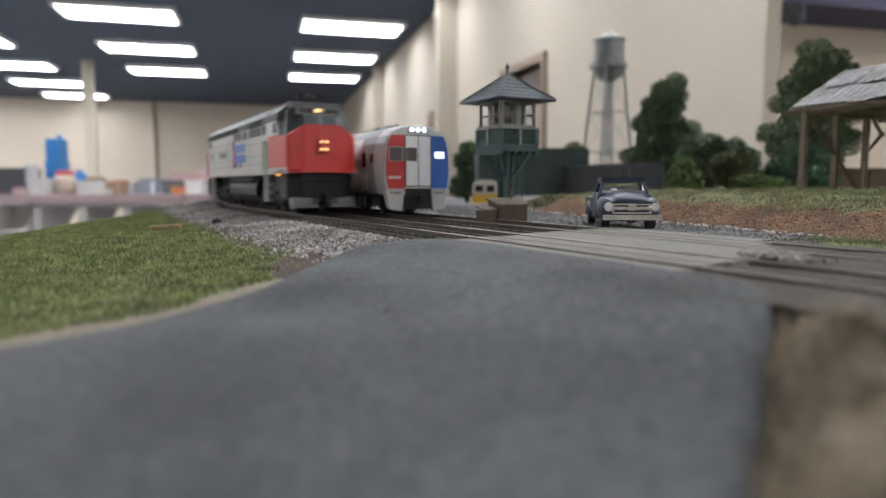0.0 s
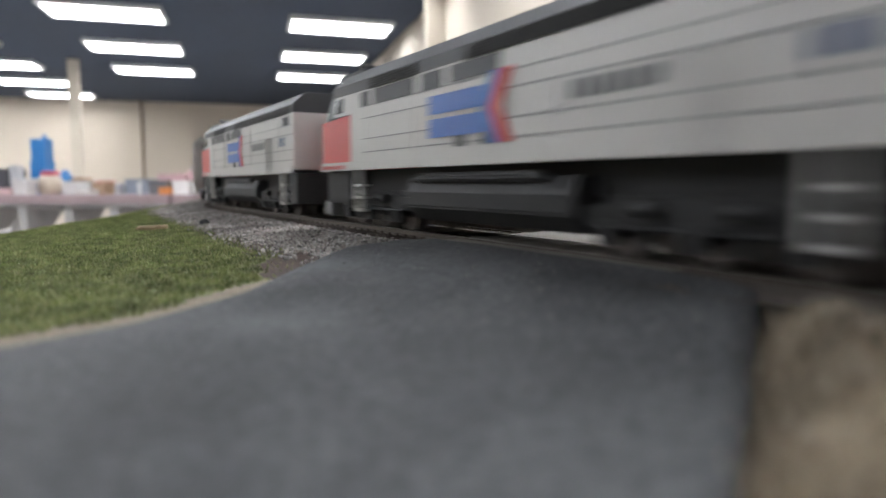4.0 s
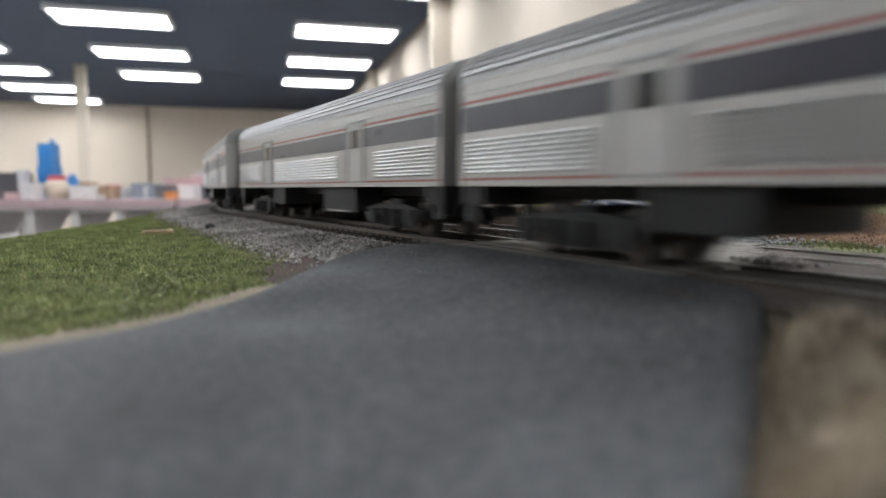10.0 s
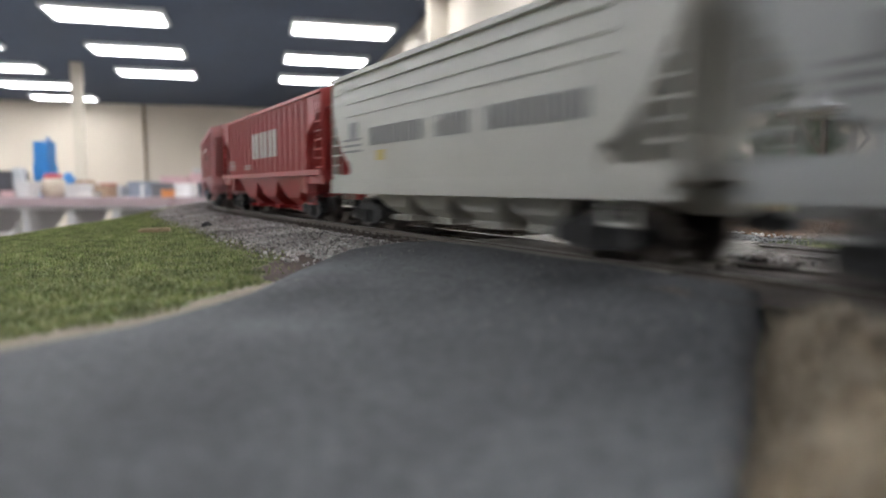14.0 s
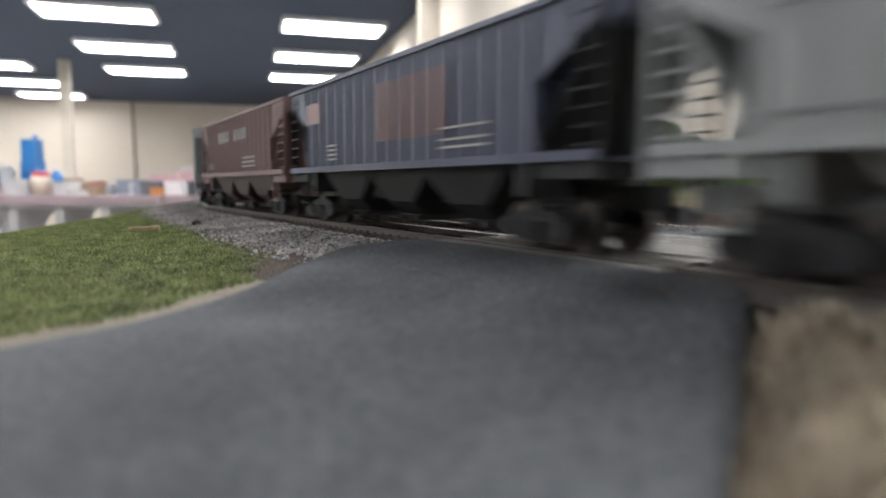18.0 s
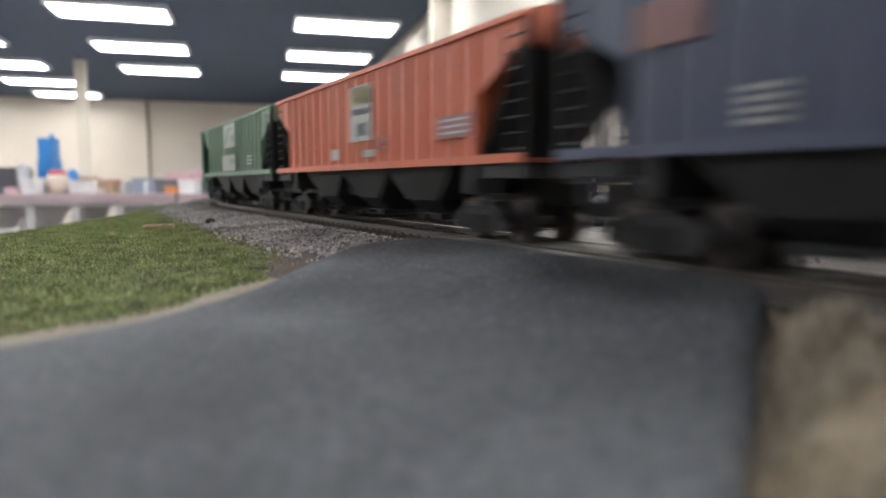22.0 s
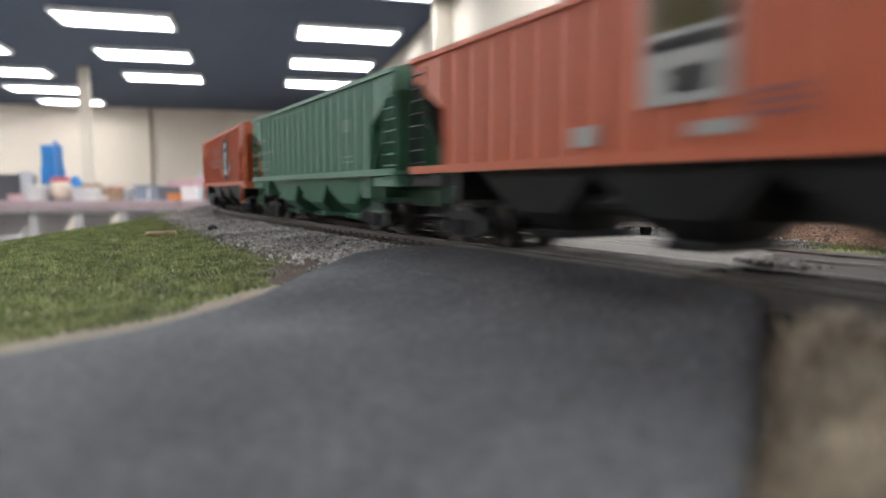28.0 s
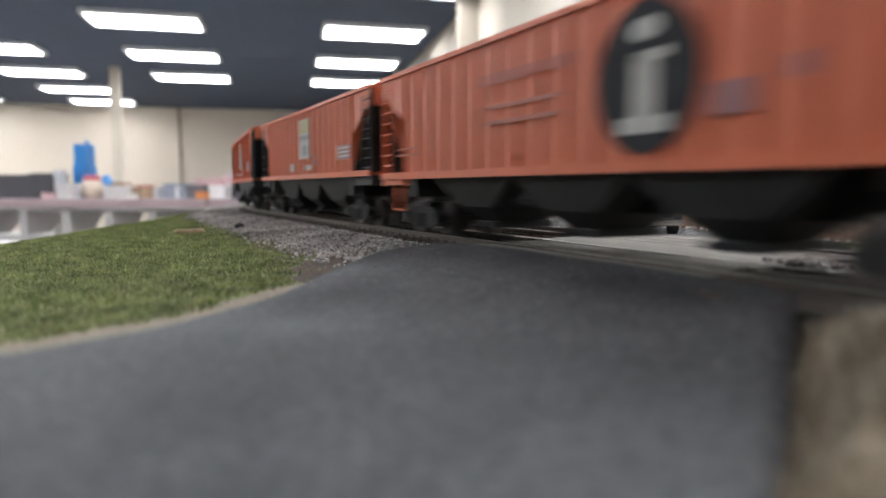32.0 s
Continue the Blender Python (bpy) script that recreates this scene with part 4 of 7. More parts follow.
    for sg in (-1, 1):
        def slope(bm):
            v = [bm.verts.new((x, y, z)) for x, y, z in ((B - 0.0205, -W + 0.002, zs + 0.0005), (B - 0.0205, W - 0.002, zs + 0.0005), (B - 0.003, W - 0.002, 0.0475), (B - 0.003, -W + 0.002, 0.0475))]
            w = [bm.verts.new((q.co.x - 0.001, q.co.y, q.co.z)) for q in v]
            bm.faces.new(v)
            bm.faces.new(w[::-1])
            for i in range(4):
                j = (i + 1) % 4
                bm.faces.new((v[i], w[i], w[j], v[j]))
        shared("hop_slope" + key, "end_slope", slope, endm, car, rz=0 if sg > 0 else math.pi)

        def end_frame(bm):
            for y in (-W + 0.0012, W - 0.0012):
                box(bm, B - 0.0016, B - 0.0004, y - 0.0007, y + 0.0007, 0.0160, zt)
                box(bm, B - 0.0200, B - 0.0190, y - 0.0006, y + 0.0006, 0.0160, zs + 0.006)
                tube(bm, (B - 0.0195, y, zs + 0.005), (B - 0.001, y, 0.0465), 0.0005, n=6)
            for y in (-0.007, 0.007):
                box(bm, B - 0.0016, B - 0.0006, y - 0.0005, y + 0.0005, 0.0175, zt)
        shared("hop_endframe" + key, "end_frame", end_frame, endm, car, rz=0 if sg > 0 else math.pi)

        if style == "rib":
            def end_peak(bm):
                prism(bm, [(-W + 0.0008, zt - 0.0010), (W - 0.0008, zt - 0.0010), (W - 0.0008, zt + 0.0006), (W * 0.55, zt + 0.0030), (-W * 0.55, zt + 0.0030), (-W + 0.0008, zt + 0.0006)], B - 0.0024, B - 0.0017)
            shared("hop_peak" + key, "end_plate", end_peak, col, car, rz=0 if sg > 0 else math.pi)

        def end_sill(bm):
            box(bm, B - 0.0205, B + 0.0002, -W + 0.0008, W - 0.0008, 0.0165, 0.0195)
        shared("hop_endsill" + key, "end_sill", end_sill, endm, car, rz=0 if sg > 0 else math.pi)

        def step(bm):
            for x in (B - 0.0190, B - 0.0115):
                box(bm, x - 0.0004, x + 0.0004, -0.0004, 0.0004, 0.0080, 0.0166)
            box(bm, B - 0.0194, B - 0.0111, -0.0005, 0.0005, 0.0076, 0.0083)
        for y in (-W + 0.0008, W - 0.0008):
            shared("hop_step" + key, "step", step, endm, car, (0, y, 0), rz=0 if sg > 0 else math.pi)

        def stiles(bm):
            for x in (B - 0.0084, B - 0.0012):
                tube(bm, (x, 0, 0.0185), (x, 0, 0.0510), 0.0004, n=5)

        def rung(bm):
            tube(bm, (B - 0.0085, 0, 0), (B - 0.0010, 0, 0), 0.00034, n=5)
        for y in (-W + 0.0006, W - 0.0006):
            ladder = shared("hop_ladder%.3f" % L, "ladder", stiles, endm, car, (0, y, 0), rz=0 if sg > 0 else math.pi)
            for k in range(9):
                shared("hop_rung%.3f" % L, "rung", rung, endm, ladder, (0, 0, 0.0195 + 0.0037 * k))
        freight_bogie(car, sg * (B - 0.0250))
        coupler(car, sg * (L / 2 - 0.0065), sg)
    for mk in marks:
        mk(car, B)
    return car


# markings: each is made by a small function placed on the viewer's side; f runs 0 at the head to 1 at the tail
def fx(B, f):
    return -B + 2 * B * f


YS = W + 0.00022


def up(z):
    """Marking heights were taken on a lower side; stretch them to this one."""
    return 0.0208 + (z - 0.0205) * 1.13


def m_row(f0, f1, z0, z1, n, material, fill=0.72, label="faded lettering block"):
    return lambda car, B: bars(car, "lettering", fx(B, f0), fx(B, f1), up(z0), up(z1), n, material, YS, fill, label)


def m_lines(f0, f1, zs, h, material):
    return lambda car, B: lines(car, "data_line", fx(B, f0), fx(B, f1), [up(z) for z in zs], h, material, YS)


def m_panel(f0, f1, z0, z1, material, label="pale rectangular panel"):
    def go(car, B):
        bm = bmesh.new()
        box(bm, fx(B, f0), fx(B, f1), YS, YS + 0.0001, up(z0), up(z1))
        part("emblem", bm, material, car, label)
    return go


def m_disc(f, z, rx, rz, material, label):
    def go(car, B):
        bm = bmesh.new()
        x0 = fx(B, f)
        prism(bm, [(x0 + rx * math.cos(a), up(z) + rz * math.sin(a)) for a in np.linspace(0, 2 * math.pi, 21)[:-1]], YS + 0.0001, YS + 0.0002, "y")
        part("emblem_detail", bm, material, car, label)
    return go


def m_oval(f, z, rx, rz, material, bar):
    z, rz = up(z), rz * 1.14

    def go(car, B):
        bm = bmesh.new()
        x0 = fx(B, f)
        prism(bm, [(x0 + rx * math.cos(a), z + rz * math.sin(a)) for a in np.linspace(0, 2 * math.pi, 29)[:-1]], YS, YS + 0.0001, "y")
        e = part("emblem", bm, material, car, "black oval with a pale upright bar")
        bm = bmesh.new()
        y = YS + 0.0001
        box(bm, x0 - rx * 0.22, x0 + rx * 0.22, y, y + 0.0001, z - rz * 0.5, z + rz * 0.34)
        box(bm, x0 - rx * 0.5, x0 + rx * 0.5, y, y + 0.0001, z - rz * 0.72, z - rz * 0.5)
        box(bm, x0 - rx * 0.45, x0 + rx * 0.22, y, y + 0.0001, z + rz * 0.20, z + rz * 0.34)
        prism(bm, [(x0 + rx * 0.28 * math.cos(a), z + rz * 0.62 + rz * 0.16 * math.sin(a)) for a in np.linspace(0, 2 * math.pi, 13)[:-1]], y, y + 0.0001, "y")
        part("pale_bar", bm, bar, e)
    return go


C = dict(
    nwgrey=paint("hopper_grey", (0.33, 0.335, 0.33)), nwlight=paint("hopper_pale_grey", (0.45, 0.44, 0.40)),
    red=paint("hopper_red", (0.36, 0.035, 0.035)), pink=paint("hopper_faded_red", (0.56, 0.27, 0.27), 0.6),
    grey=paint("hopper_mid_grey", (0.33, 0.34, 0.335)), navy=paint("hopper_navy", (0.062, 0.071, 0.118), 0.5), brown=paint("hopper_brown", (0.18, 0.10, 0.09), 0.55),
    orange=paint("hopper_orange", (0.585, 0.128, 0.05), 0.5), olive=paint("hopper_olive_green", (0.14, 0.235, 0.14), 0.5), teal=paint("hopper_green", (0.075, 0.205, 0.13), 0.5),
    lilac=paint("hopper_warm_grey", (0.35, 0.335, 0.345)), navyorange=paint("lettering_orange", (0.18, 0.068, 0.056)), ink=mat("lettering_dark", (0.035, 0.035, 0.038), 0.8, spec=0.15),
    pale=paint("lettering_pale", (0.62, 0.61, 0.58)), gold=paint("label_yellow", (0.46, 0.36, 0.09)), midink=paint("lettering_grey", (0.17, 0.17, 0.175)),
    # greybay, brownbay: shade beneath the car body put into bay and underframe paint
    greybay=paint("hopper_bay_shaded_grey", (0.205, 0.21, 0.208), 0.6), brownbay=paint("hopper_bay_shaded_brown", (0.075, 0.045, 0.04), 0.6), fadewhite=paint("emblem_faded_white", (0.27, 0.29, 0.24)), palegrey=paint("emblem_pale_grey", (0.40, 0.385, 0.36)), fadeink=paint("lettering_faded_rust", (0.40, 0.105, 0.06)), palegold=paint("emblem_faded_yellow", (0.40, 0.36, 0.20)), mint=paint("lettering_mint", (0.17, 0.29, 0.21)), redink=paint("lettering_maroon", (0.26, 0.10, 0.10)),
)
data_dark = [m_lines(0.80, 0.88, (0.0245, 0.0262, 0.0279), 0.0006, C["midink"]), m_lines(0.62, 0.68, (0.0240, 0.0254), 0.0006, C["midink"])]
data_pale = [m_lines(0.80, 0.88, (0.0245, 0.0262, 0.0279), 0.0006, C["pale"]), m_lines(0.60, 0.68, (0.0240, 0.0254), 0.0006, C["pale"])]
M["slateink"] = paint("number_slate", (0.14, 0.17, 0.25))


def grey_marks():
    return [m_row(0.66, 0.88, 0.0405, 0.0420, 14, C["midink"], 0.85), m_lines(0.66, 0.88, (0.0378,), 0.0005, C["midink"]), m_lines(0.38, 0.43, (0.0250, 0.0272, 0.0294), 0.0010, C["midink"]), m_lines(0.20, 0.28, (0.0255, 0.0272), 0.0008, C["midink"]), m_lines(0.72, 0.88, (0.0245,), 0.0005, C["midink"])]


def navy_marks():
    return [m_row(0.31, 0.55, 0.0275, 0.0435, 3, C["navyorange"], 0.74), m_panel(0.80, 0.88, 0.0365, 0.0435, C["navyorange"], "small square emblem"), m_lines(0.20, 0.32, (0.0240, 0.0258, 0.0285), 0.0006, C["palegrey"]), m_lines(0.72, 0.76, (0.0235, 0.0250, 0.0265, 0.0280), 0.0007, C["palegrey"])]


def orange_marks():
    return [m_panel(0.425, 0.52, 0.0285, 0.0455, C["palegrey"]), m_panel(0.43, 0.515, 0.0395, 0.0452, C["gold"], "yellow upper panel"), m_panel(0.445, 0.49, 0.0300, 0.0340, C["midink"], "grey emblem"), m_panel(0.43, 0.515, 0.0365, 0.0385, C["midink"], "grey band"),
            m_panel(0.58, 0.615, 0.0232, 0.0268, C["palegrey"]), m_panel(0.415, 0.465, 0.0235, 0.0256, C["palegrey"]), m_panel(0.11, 0.20, 0.0262, 0.0315, C["redink"], "boxed data block"), m_lines(0.12, 0.19, (0.0272, 0.0287, 0.0302), 0.0006, C["palegrey"]), m_lines(0.36, 0.41, (0.0255, 0.0270, 0.0285), 0.0006, C["redink"])]


def olive_marks():
    green = "green cut in the white emblem"
    return [m_panel(0.42, 0.635, 0.0222, 0.0312, C["fadewhite"], "lower part of the white emblem"), m_panel(0.42, 0.60, 0.0352, 0.0480, C["fadewhite"], "upper part of the white emblem"), m_panel(0.585, 0.60, 0.0318, 0.0352, C["fadewhite"], "narrow neck of the white emblem"),
            m_disc(0.545, 0.0420, 0.0048, 0.0034, C["olive"], green), m_disc(0.465, 0.0400, 0.0050, 0.0026, C["olive"], green), m_disc(0.50, 0.0452, 0.0070, 0.0014, C["olive"], green), m_disc(0.57, 0.0385, 0.0030, 0.0020, C["olive"], green), m_disc(0.475, 0.0276, 0.0062, 0.0019, C["olive"], green), m_lines(0.20, 0.27, (0.0250, 0.0268, 0.0286), 0.0007, C["pale"])]


def teal_marks():
    return [m_row(0.83, 0.92, 0.0375, 0.0393, 5, C["mint"], 0.6), m_row(0.76, 0.92, 0.0322, 0.0334, 9, C["mint"], 0.65), m_row(0.50, 0.76, 0.0462, 0.0468, 14, C["mint"], 0.6), m_lines(0.80, 0.92, (0.0250, 0.0266, 0.0282), 0.0005, C["olive"]), m_panel(0.205, 0.235, 0.0345, 0.0385, C["mint"]), m_lines(0.19, 0.24, (0.0245, 0.0262), 0.0005, C["mint"])]


def oval_marks():
    return [m_oval(0.36, 0.0338, 0.0132, 0.0126, C["ink"], C["palegrey"]), m_row(0.46, 0.66, 0.0390, 0.0415, 12, C["fadeink"], 0.75), m_lines(0.48, 0.64, (0.0335, 0.0300), 0.0010, C["fadeink"]), m_panel(0.245, 0.285, 0.0262, 0.0310, C["redink"], "dark label"), m_panel(0.20, 0.215, 0.0300, 0.0330, C["redink"], "dark label"), m_lines(0.84, 0.92, (0.0250, 0.0268), 0.0006, C["fadeink"])]


def grey_round_marks(extra):
    return [m_row(0.14, 0.36, 0.0277, 0.0330, 7, C["midink"], 0.72), m_row(0.41, 0.51, 0.0277, 0.0330, 3, C["midink"], 0.72), m_row(0.56, 0.78, 0.0277, 0.0330, 7, C["midink"], 0.72), m_panel(0.84, 0.88, 0.0300, 0.0355, C["midink"], "dark round emblem"), m_lines(0.82, 0.92, (0.0262, 0.0280, 0.0298), 0.0008, C["midink"])] + extra


FREIGHT = [
    ("grey smooth-sided covered hopper with a row of dark lettering blocks", 2.323, 2.500, "nwgrey", "nwgrey", "round", grey_round_marks([m_panel(0.07, 0.115, 0.0225, 0.0258, C["ink"], "dark square label")])),
    ("pale grey smooth-sided covered hopper with a small yellow label", 2.500, 2.679, "nwlight", "nwlight", "round", grey_round_marks([m_panel(0.705, 0.745, 0.0232, 0.0262, C["gold"], "small yellow label")])),
    ("red ribbed open hopper of coal with white block lettering", 2.679, 2.8785, "red", "red", "rib", [m_row(0.34, 0.60, 0.0285, 0.0400, 3, C["pale"], 0.74), *data_pale]),
    ("faded pinkish red ribbed open hopper of coal", 2.8785, 3.089, "pink", "pink", "rib", [m_row(0.30, 0.78, 0.0385, 0.0420, 9, C["redink"], 0.8), m_row(0.30, 0.55, 0.0330, 0.0360, 6, C["redink"], 0.8), *data_dark]),
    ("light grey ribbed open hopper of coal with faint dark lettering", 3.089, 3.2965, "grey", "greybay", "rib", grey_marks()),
    ("dark navy ribbed open hopper of coal with dull orange lettering", 3.2965, 3.496, "navy", "black", "rib", navy_marks()),
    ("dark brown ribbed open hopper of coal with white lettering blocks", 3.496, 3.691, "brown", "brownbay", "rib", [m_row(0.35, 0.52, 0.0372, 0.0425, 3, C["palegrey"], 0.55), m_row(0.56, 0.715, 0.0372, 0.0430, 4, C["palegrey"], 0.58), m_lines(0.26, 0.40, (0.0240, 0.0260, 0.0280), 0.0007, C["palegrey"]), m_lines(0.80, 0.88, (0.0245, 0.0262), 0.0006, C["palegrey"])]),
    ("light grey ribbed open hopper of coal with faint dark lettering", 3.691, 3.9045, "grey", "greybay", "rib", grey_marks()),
    ("dark navy ribbed open hopper of coal with dull orange lettering", 3.9045, 4.104, "navy", "black", "rib", navy_marks()),
    ("orange ribbed open hopper of coal with a white and yellow panel", 4.104, 4.317, "orange", "black", "rib", orange_marks()),
    ("olive green ribbed open hopper of coal with a broken white emblem", 4.317, 4.522, "olive", "black", "rib", olive_marks()),
    ("green ribbed open hopper of coal with small white lettering", 4.522, 4.7215, "teal", "teal", "rib", teal_marks()),
    ("warm grey ribbed open hopper of coal with faint dark lettering", 4.7215, 4.935, "lilac", "lilac", "rib", grey_marks()),
    ("olive green ribbed open hopper of coal with a broken white emblem", 4.935, 5.135, "olive", "black", "rib", olive_marks()),
    ("orange ribbed open hopper of coal with a white and yellow panel", 5.135, 5.343, "orange", "black", "rib", orange_marks()),
    ("green ribbed open hopper of coal with small white lettering", 5.343, 5.541, "teal", "teal", "rib", teal_marks()),
    ("orange ribbed open hopper of coal with a black oval emblem", 5.541, 5.752, "orange", "black", "low_rib", oval_marks()),
    ("green ribbed open hopper of coal with small white lettering", 5.752, 5.949, "teal", "teal", "rib", teal_marks()),
    ("orange ribbed open hopper of coal with a black oval emblem", 5.949, 6.1655, "orange", "black", "low_rib", oval_marks()),
    ("orange ribbed open hopper of coal with a white and yellow panel", 6.1655, 6.365, "orange", "black", "rib", orange_marks()),
    ("orange ribbed open hopper of coal with a white and yellow panel", 6.365, 6.57, "orange", "black", "rib", orange_marks()),
]


def build_freight():
    for k, (label, u0, u1, col, under, style, marks) in enumerate(FREIGHT):
        dark = col in ("navy", "olive") or (col == "orange" and k in (9, 14, 19, 20))
        hopper(label, u0, u1 - u0, C[col], M["black"] if under == "black" else C[under], style, marks, M["black"] if dark else None)


# ---- passenger cars ----
def coach(label, u, L, layout, stripe, bogie_m, under_boxes, z0=0.0158):
    """layout: pieces as (kind, f0, f1) along the car, f from head to tail."""
    car = thing("passenger_car", label, "passenger car", group="passenger cars of the passing train")
    TRAIN.append((car, u, L))
    B = L / 2 - 0.0055
    z1 = 0.0420

    def shell(bm):
        prof = [(W, z0), (W, z1)]
        for k in range(1, 8):
            a = k / 8 * math.pi / 2
            prof.append((W * math.cos(a) ** 0.75, z1 + 0.0098 * math.sin(a)))
        prof = prof + [(0, z1 + 0.0098)] + [(-y, z) for y, z in prof[::-1]]
        prism(bm, prof[:], -B, B)
    shared("coach_shell%.3f" % L, "body", shell, M["stainless"], car)

    def roofskin(bm):
        prof = []
        for k in range(0, 9):
            a = k / 8 * math.pi / 2
            prof.append(((W + 0.0002) * math.cos(a) ** 0.75 if k < 8 else 0.0, z1 + 0.0003 + 0.0100 * math.sin(a)))
        prism(bm, prof + [(-y, z) for y, z in prof[-2::-1]], -B, B)
    shared("coach_roofskin%.3f" % L, "roof", roofskin, M["steelroof"], car)

    def roof(bm):
        for k in range(1, 9):
            a = (k / 9) * math.pi / 2
            for s in (-1, 1):
                y, z = s * (W + 0.0002) * math.cos(a) ** 0.75, z1 + 0.0003 + 0.0100 * math.sin(a)
                tube(bm, (-B, y, z), (B, y, z), 0.00032, n=5)
    shared("coach_roof%.3f" % L, "roof_ribs", roof, M["steelroof"], car)

    for q, (z, h) in enumerate(((z1 - 0.0004, 0.0006), (z1 - 0.0030, 0.0005), (z0, 0.0016))):
        for s in (-1, 1):
            y0, y1 = sorted((s * W, s * (W + 0.0003)))
            shared("coach_belt%.3f%d%d" % (L, q, s), "belt_rail", lambda bm: box(bm, -B, B, y0, y1, z, z + h), M["stainless"], car)

    doors = [(a, b) for k, a, b in layout if k.startswith("door")]
    if stripe:
        spans, last = [], 0.0
        for a, b in sorted(doors) + [(1.0, 1.0)]:
            if a - last > 0.004:
                spans.append((last, a))
            last = b
        for nm, za, zb, mt, yy in (("window_band", 0.0295, 0.0358, M["navyband"], 0.00015), ("red_stripe", 0.0366, 0.0374, M["redline"], 0.00012), ("red_stripe", 0.0172, 0.0178, M["redline"], 0.00036)):
            for a, b in spans:
                bm = bmesh.new()
                box(bm, fx(B, a) + 0.0006, fx(B, b) - 0.0006, W, W + yy, za, zb)
                part(nm, bm, mt, car, "dark window band" if nm == "window_band" else "thin red stripe")
    for k, a, b in layout:
        xa, xb = fx(B, a), fx(B, b)
        if k == "flute":
            for q in range(8):
                z = 0.0188 + 0.00112 * q
                bm = bmesh.new()
                prism(bm, [(W, z), (W + 0.00045, z + 0.00015), (W + 0.0007, z + 0.0004), (W + 0.00045, z + 0.0007), (W, z + 0.0009)], xa, xb)
                part("flute", bm, M["shiny"], car, "bright stainless flute")
        elif k.startswith("door"):
            bm = bmesh.new()
            box(bm, xa + 0.0009, xb - 0.0009, W, W + 0.00015, 0.0178, 0.0380)
            d = part("door", bm, M["silver"], car)
            for nm, q in (("door_post", (xa, xa + 0.0009, 0.0178, 0.0380)), ("door_post", (xb - 0.0009, xb, 0.0178, 0.0380)), ("door_head", (xa, xb, 0.0380, 0.0389)), ("door_sill", (xa, xb, 0.0172, 0.0178))):
                bm = bmesh.new()
                box(bm, q[0], q[1], W, W + 0.0006, q[2], q[3])
                part(nm, bm, M["steelroof"], d)
            n = 2 if k == "door2" else 1
            for q in range(n):
                c = (xa + xb) / 2 + (q - (n - 1) / 2) * (xb - xa) * 0.42
                w = (xb - xa) * (0.17 if n == 2 else 0.24)
                bm = bmesh.new()
                box(bm, c - w, c + w, W + 0.0001, W + 0.0004, 0.0295, 0.0358)
                part("door_window", bm, M["glassdark"], d)
        elif k == "window":
            bm = bmesh.new()
            box(bm, xa + 0.0005, xb - 0.0005, W, W + 0.0001, 0.0285, 0.0340)
            wn = part("window", bm, M["glassdark"], car)
            for q in ((xa, xa + 0.0005, 0.0285, 0.0340), (xb - 0.0005, xb, 0.0285, 0.0340), (xa, xb, 0.0340, 0.0345), (xa, xb, 0.0280, 0.0285)):
                bm = bmesh.new()
                box(bm, q[0], q[1], W, W + 0.0005, q[2], q[3])
                part("window_rim", bm, M["steelroof"], wn)
        elif k == "letter":
            bm = bmesh.new()
            n = 12
            for q in range(n):
                x = xa + (xb - xa) * q / n
                box(bm, x, x + (xb - xa) / n * 0.6, W, W + 0.0001, 0.0378, 0.0388)
            part("letter_board", bm, C["midink"], car)
        elif k == "emblem":
            bm = bmesh.new()
            box(bm, xa, xb, W, W + 0.0001, 0.0290, 0.0345)
            part("emblem", bm, C["palegold"], car, "faded yellow emblem")
    for sg in (-1, 1):
        def diaphragm(bm):
            for q in range(4):
                x = B + 0.0012 * q
                box(bm, x, x + 0.0007, -0.0105, 0.0105, 0.0140, 0.0455)
            box(bm, B, B + 0.0045, -0.0098, 0.0098, 0.0145, 0.0450)
        shared("diaphragm%.3f" % L, "diaphragm", diaphragm, M["black"], car, rz=0 if sg > 0 else math.pi)

        def skirt(bm):
            box(bm, B - 0.010, B, -W + 0.0006, W - 0.0006, 0.0110, 0.0160)
            for y in (-W + 0.002, W - 0.002):
                box(bm, B - 0.0060, B - 0.001, y - 0.0008, y + 0.0008, 0.0065, 0.0112)
        shared("coach_steps%.3f" % L, "end_steps", skirt, M["black"] if stripe else M["stainless"], car, rz=0 if sg > 0 else math.pi)
        coach_bogie(car, sg * (B - 0.040), bogie_m)
        coupler(car, sg * (L / 2 - 0.006), sg)
    bm = bmesh.new()
    box(bm, -B + 0.01, B - 0.01, -0.0060, 0.0060, 0.0126, 0.0158)
    part("centre_sill", bm, M["black"], car)
    for a, b, zb, m in under_boxes:
        bm = bmesh.new()
        box(bm, fx(B, a), fx(B, b), -W + 0.0015, W - 0.0015, zb, 0.0158)
        part("equipment_box", bm, m, car, bevel=0.0004)
    if not stripe and bogie_m is M["black"]:
        # added black block, closing gaps so the shade under the coach looks unbroken
        bm = bmesh.new()
        box(bm, fx(B, 0.24), fx(B, 0.76), -0.0085, 0.0085, 0.0088, 0.0158)
        part("underfloor_fill", bm, M["black"], car, bevel=0.0004)
    for a in (0.22, 0.5, 0.78):
        bm = bmesh.new()
        box(bm, fx(B, a) - 0.004, fx(B, a) + 0.004, -0.0022, 0.0022, z1 + 0.0094, z1 + 0.0112)
        part("roof_vent", bm, M["steelroof"], car, bevel=0.0004)
    return car


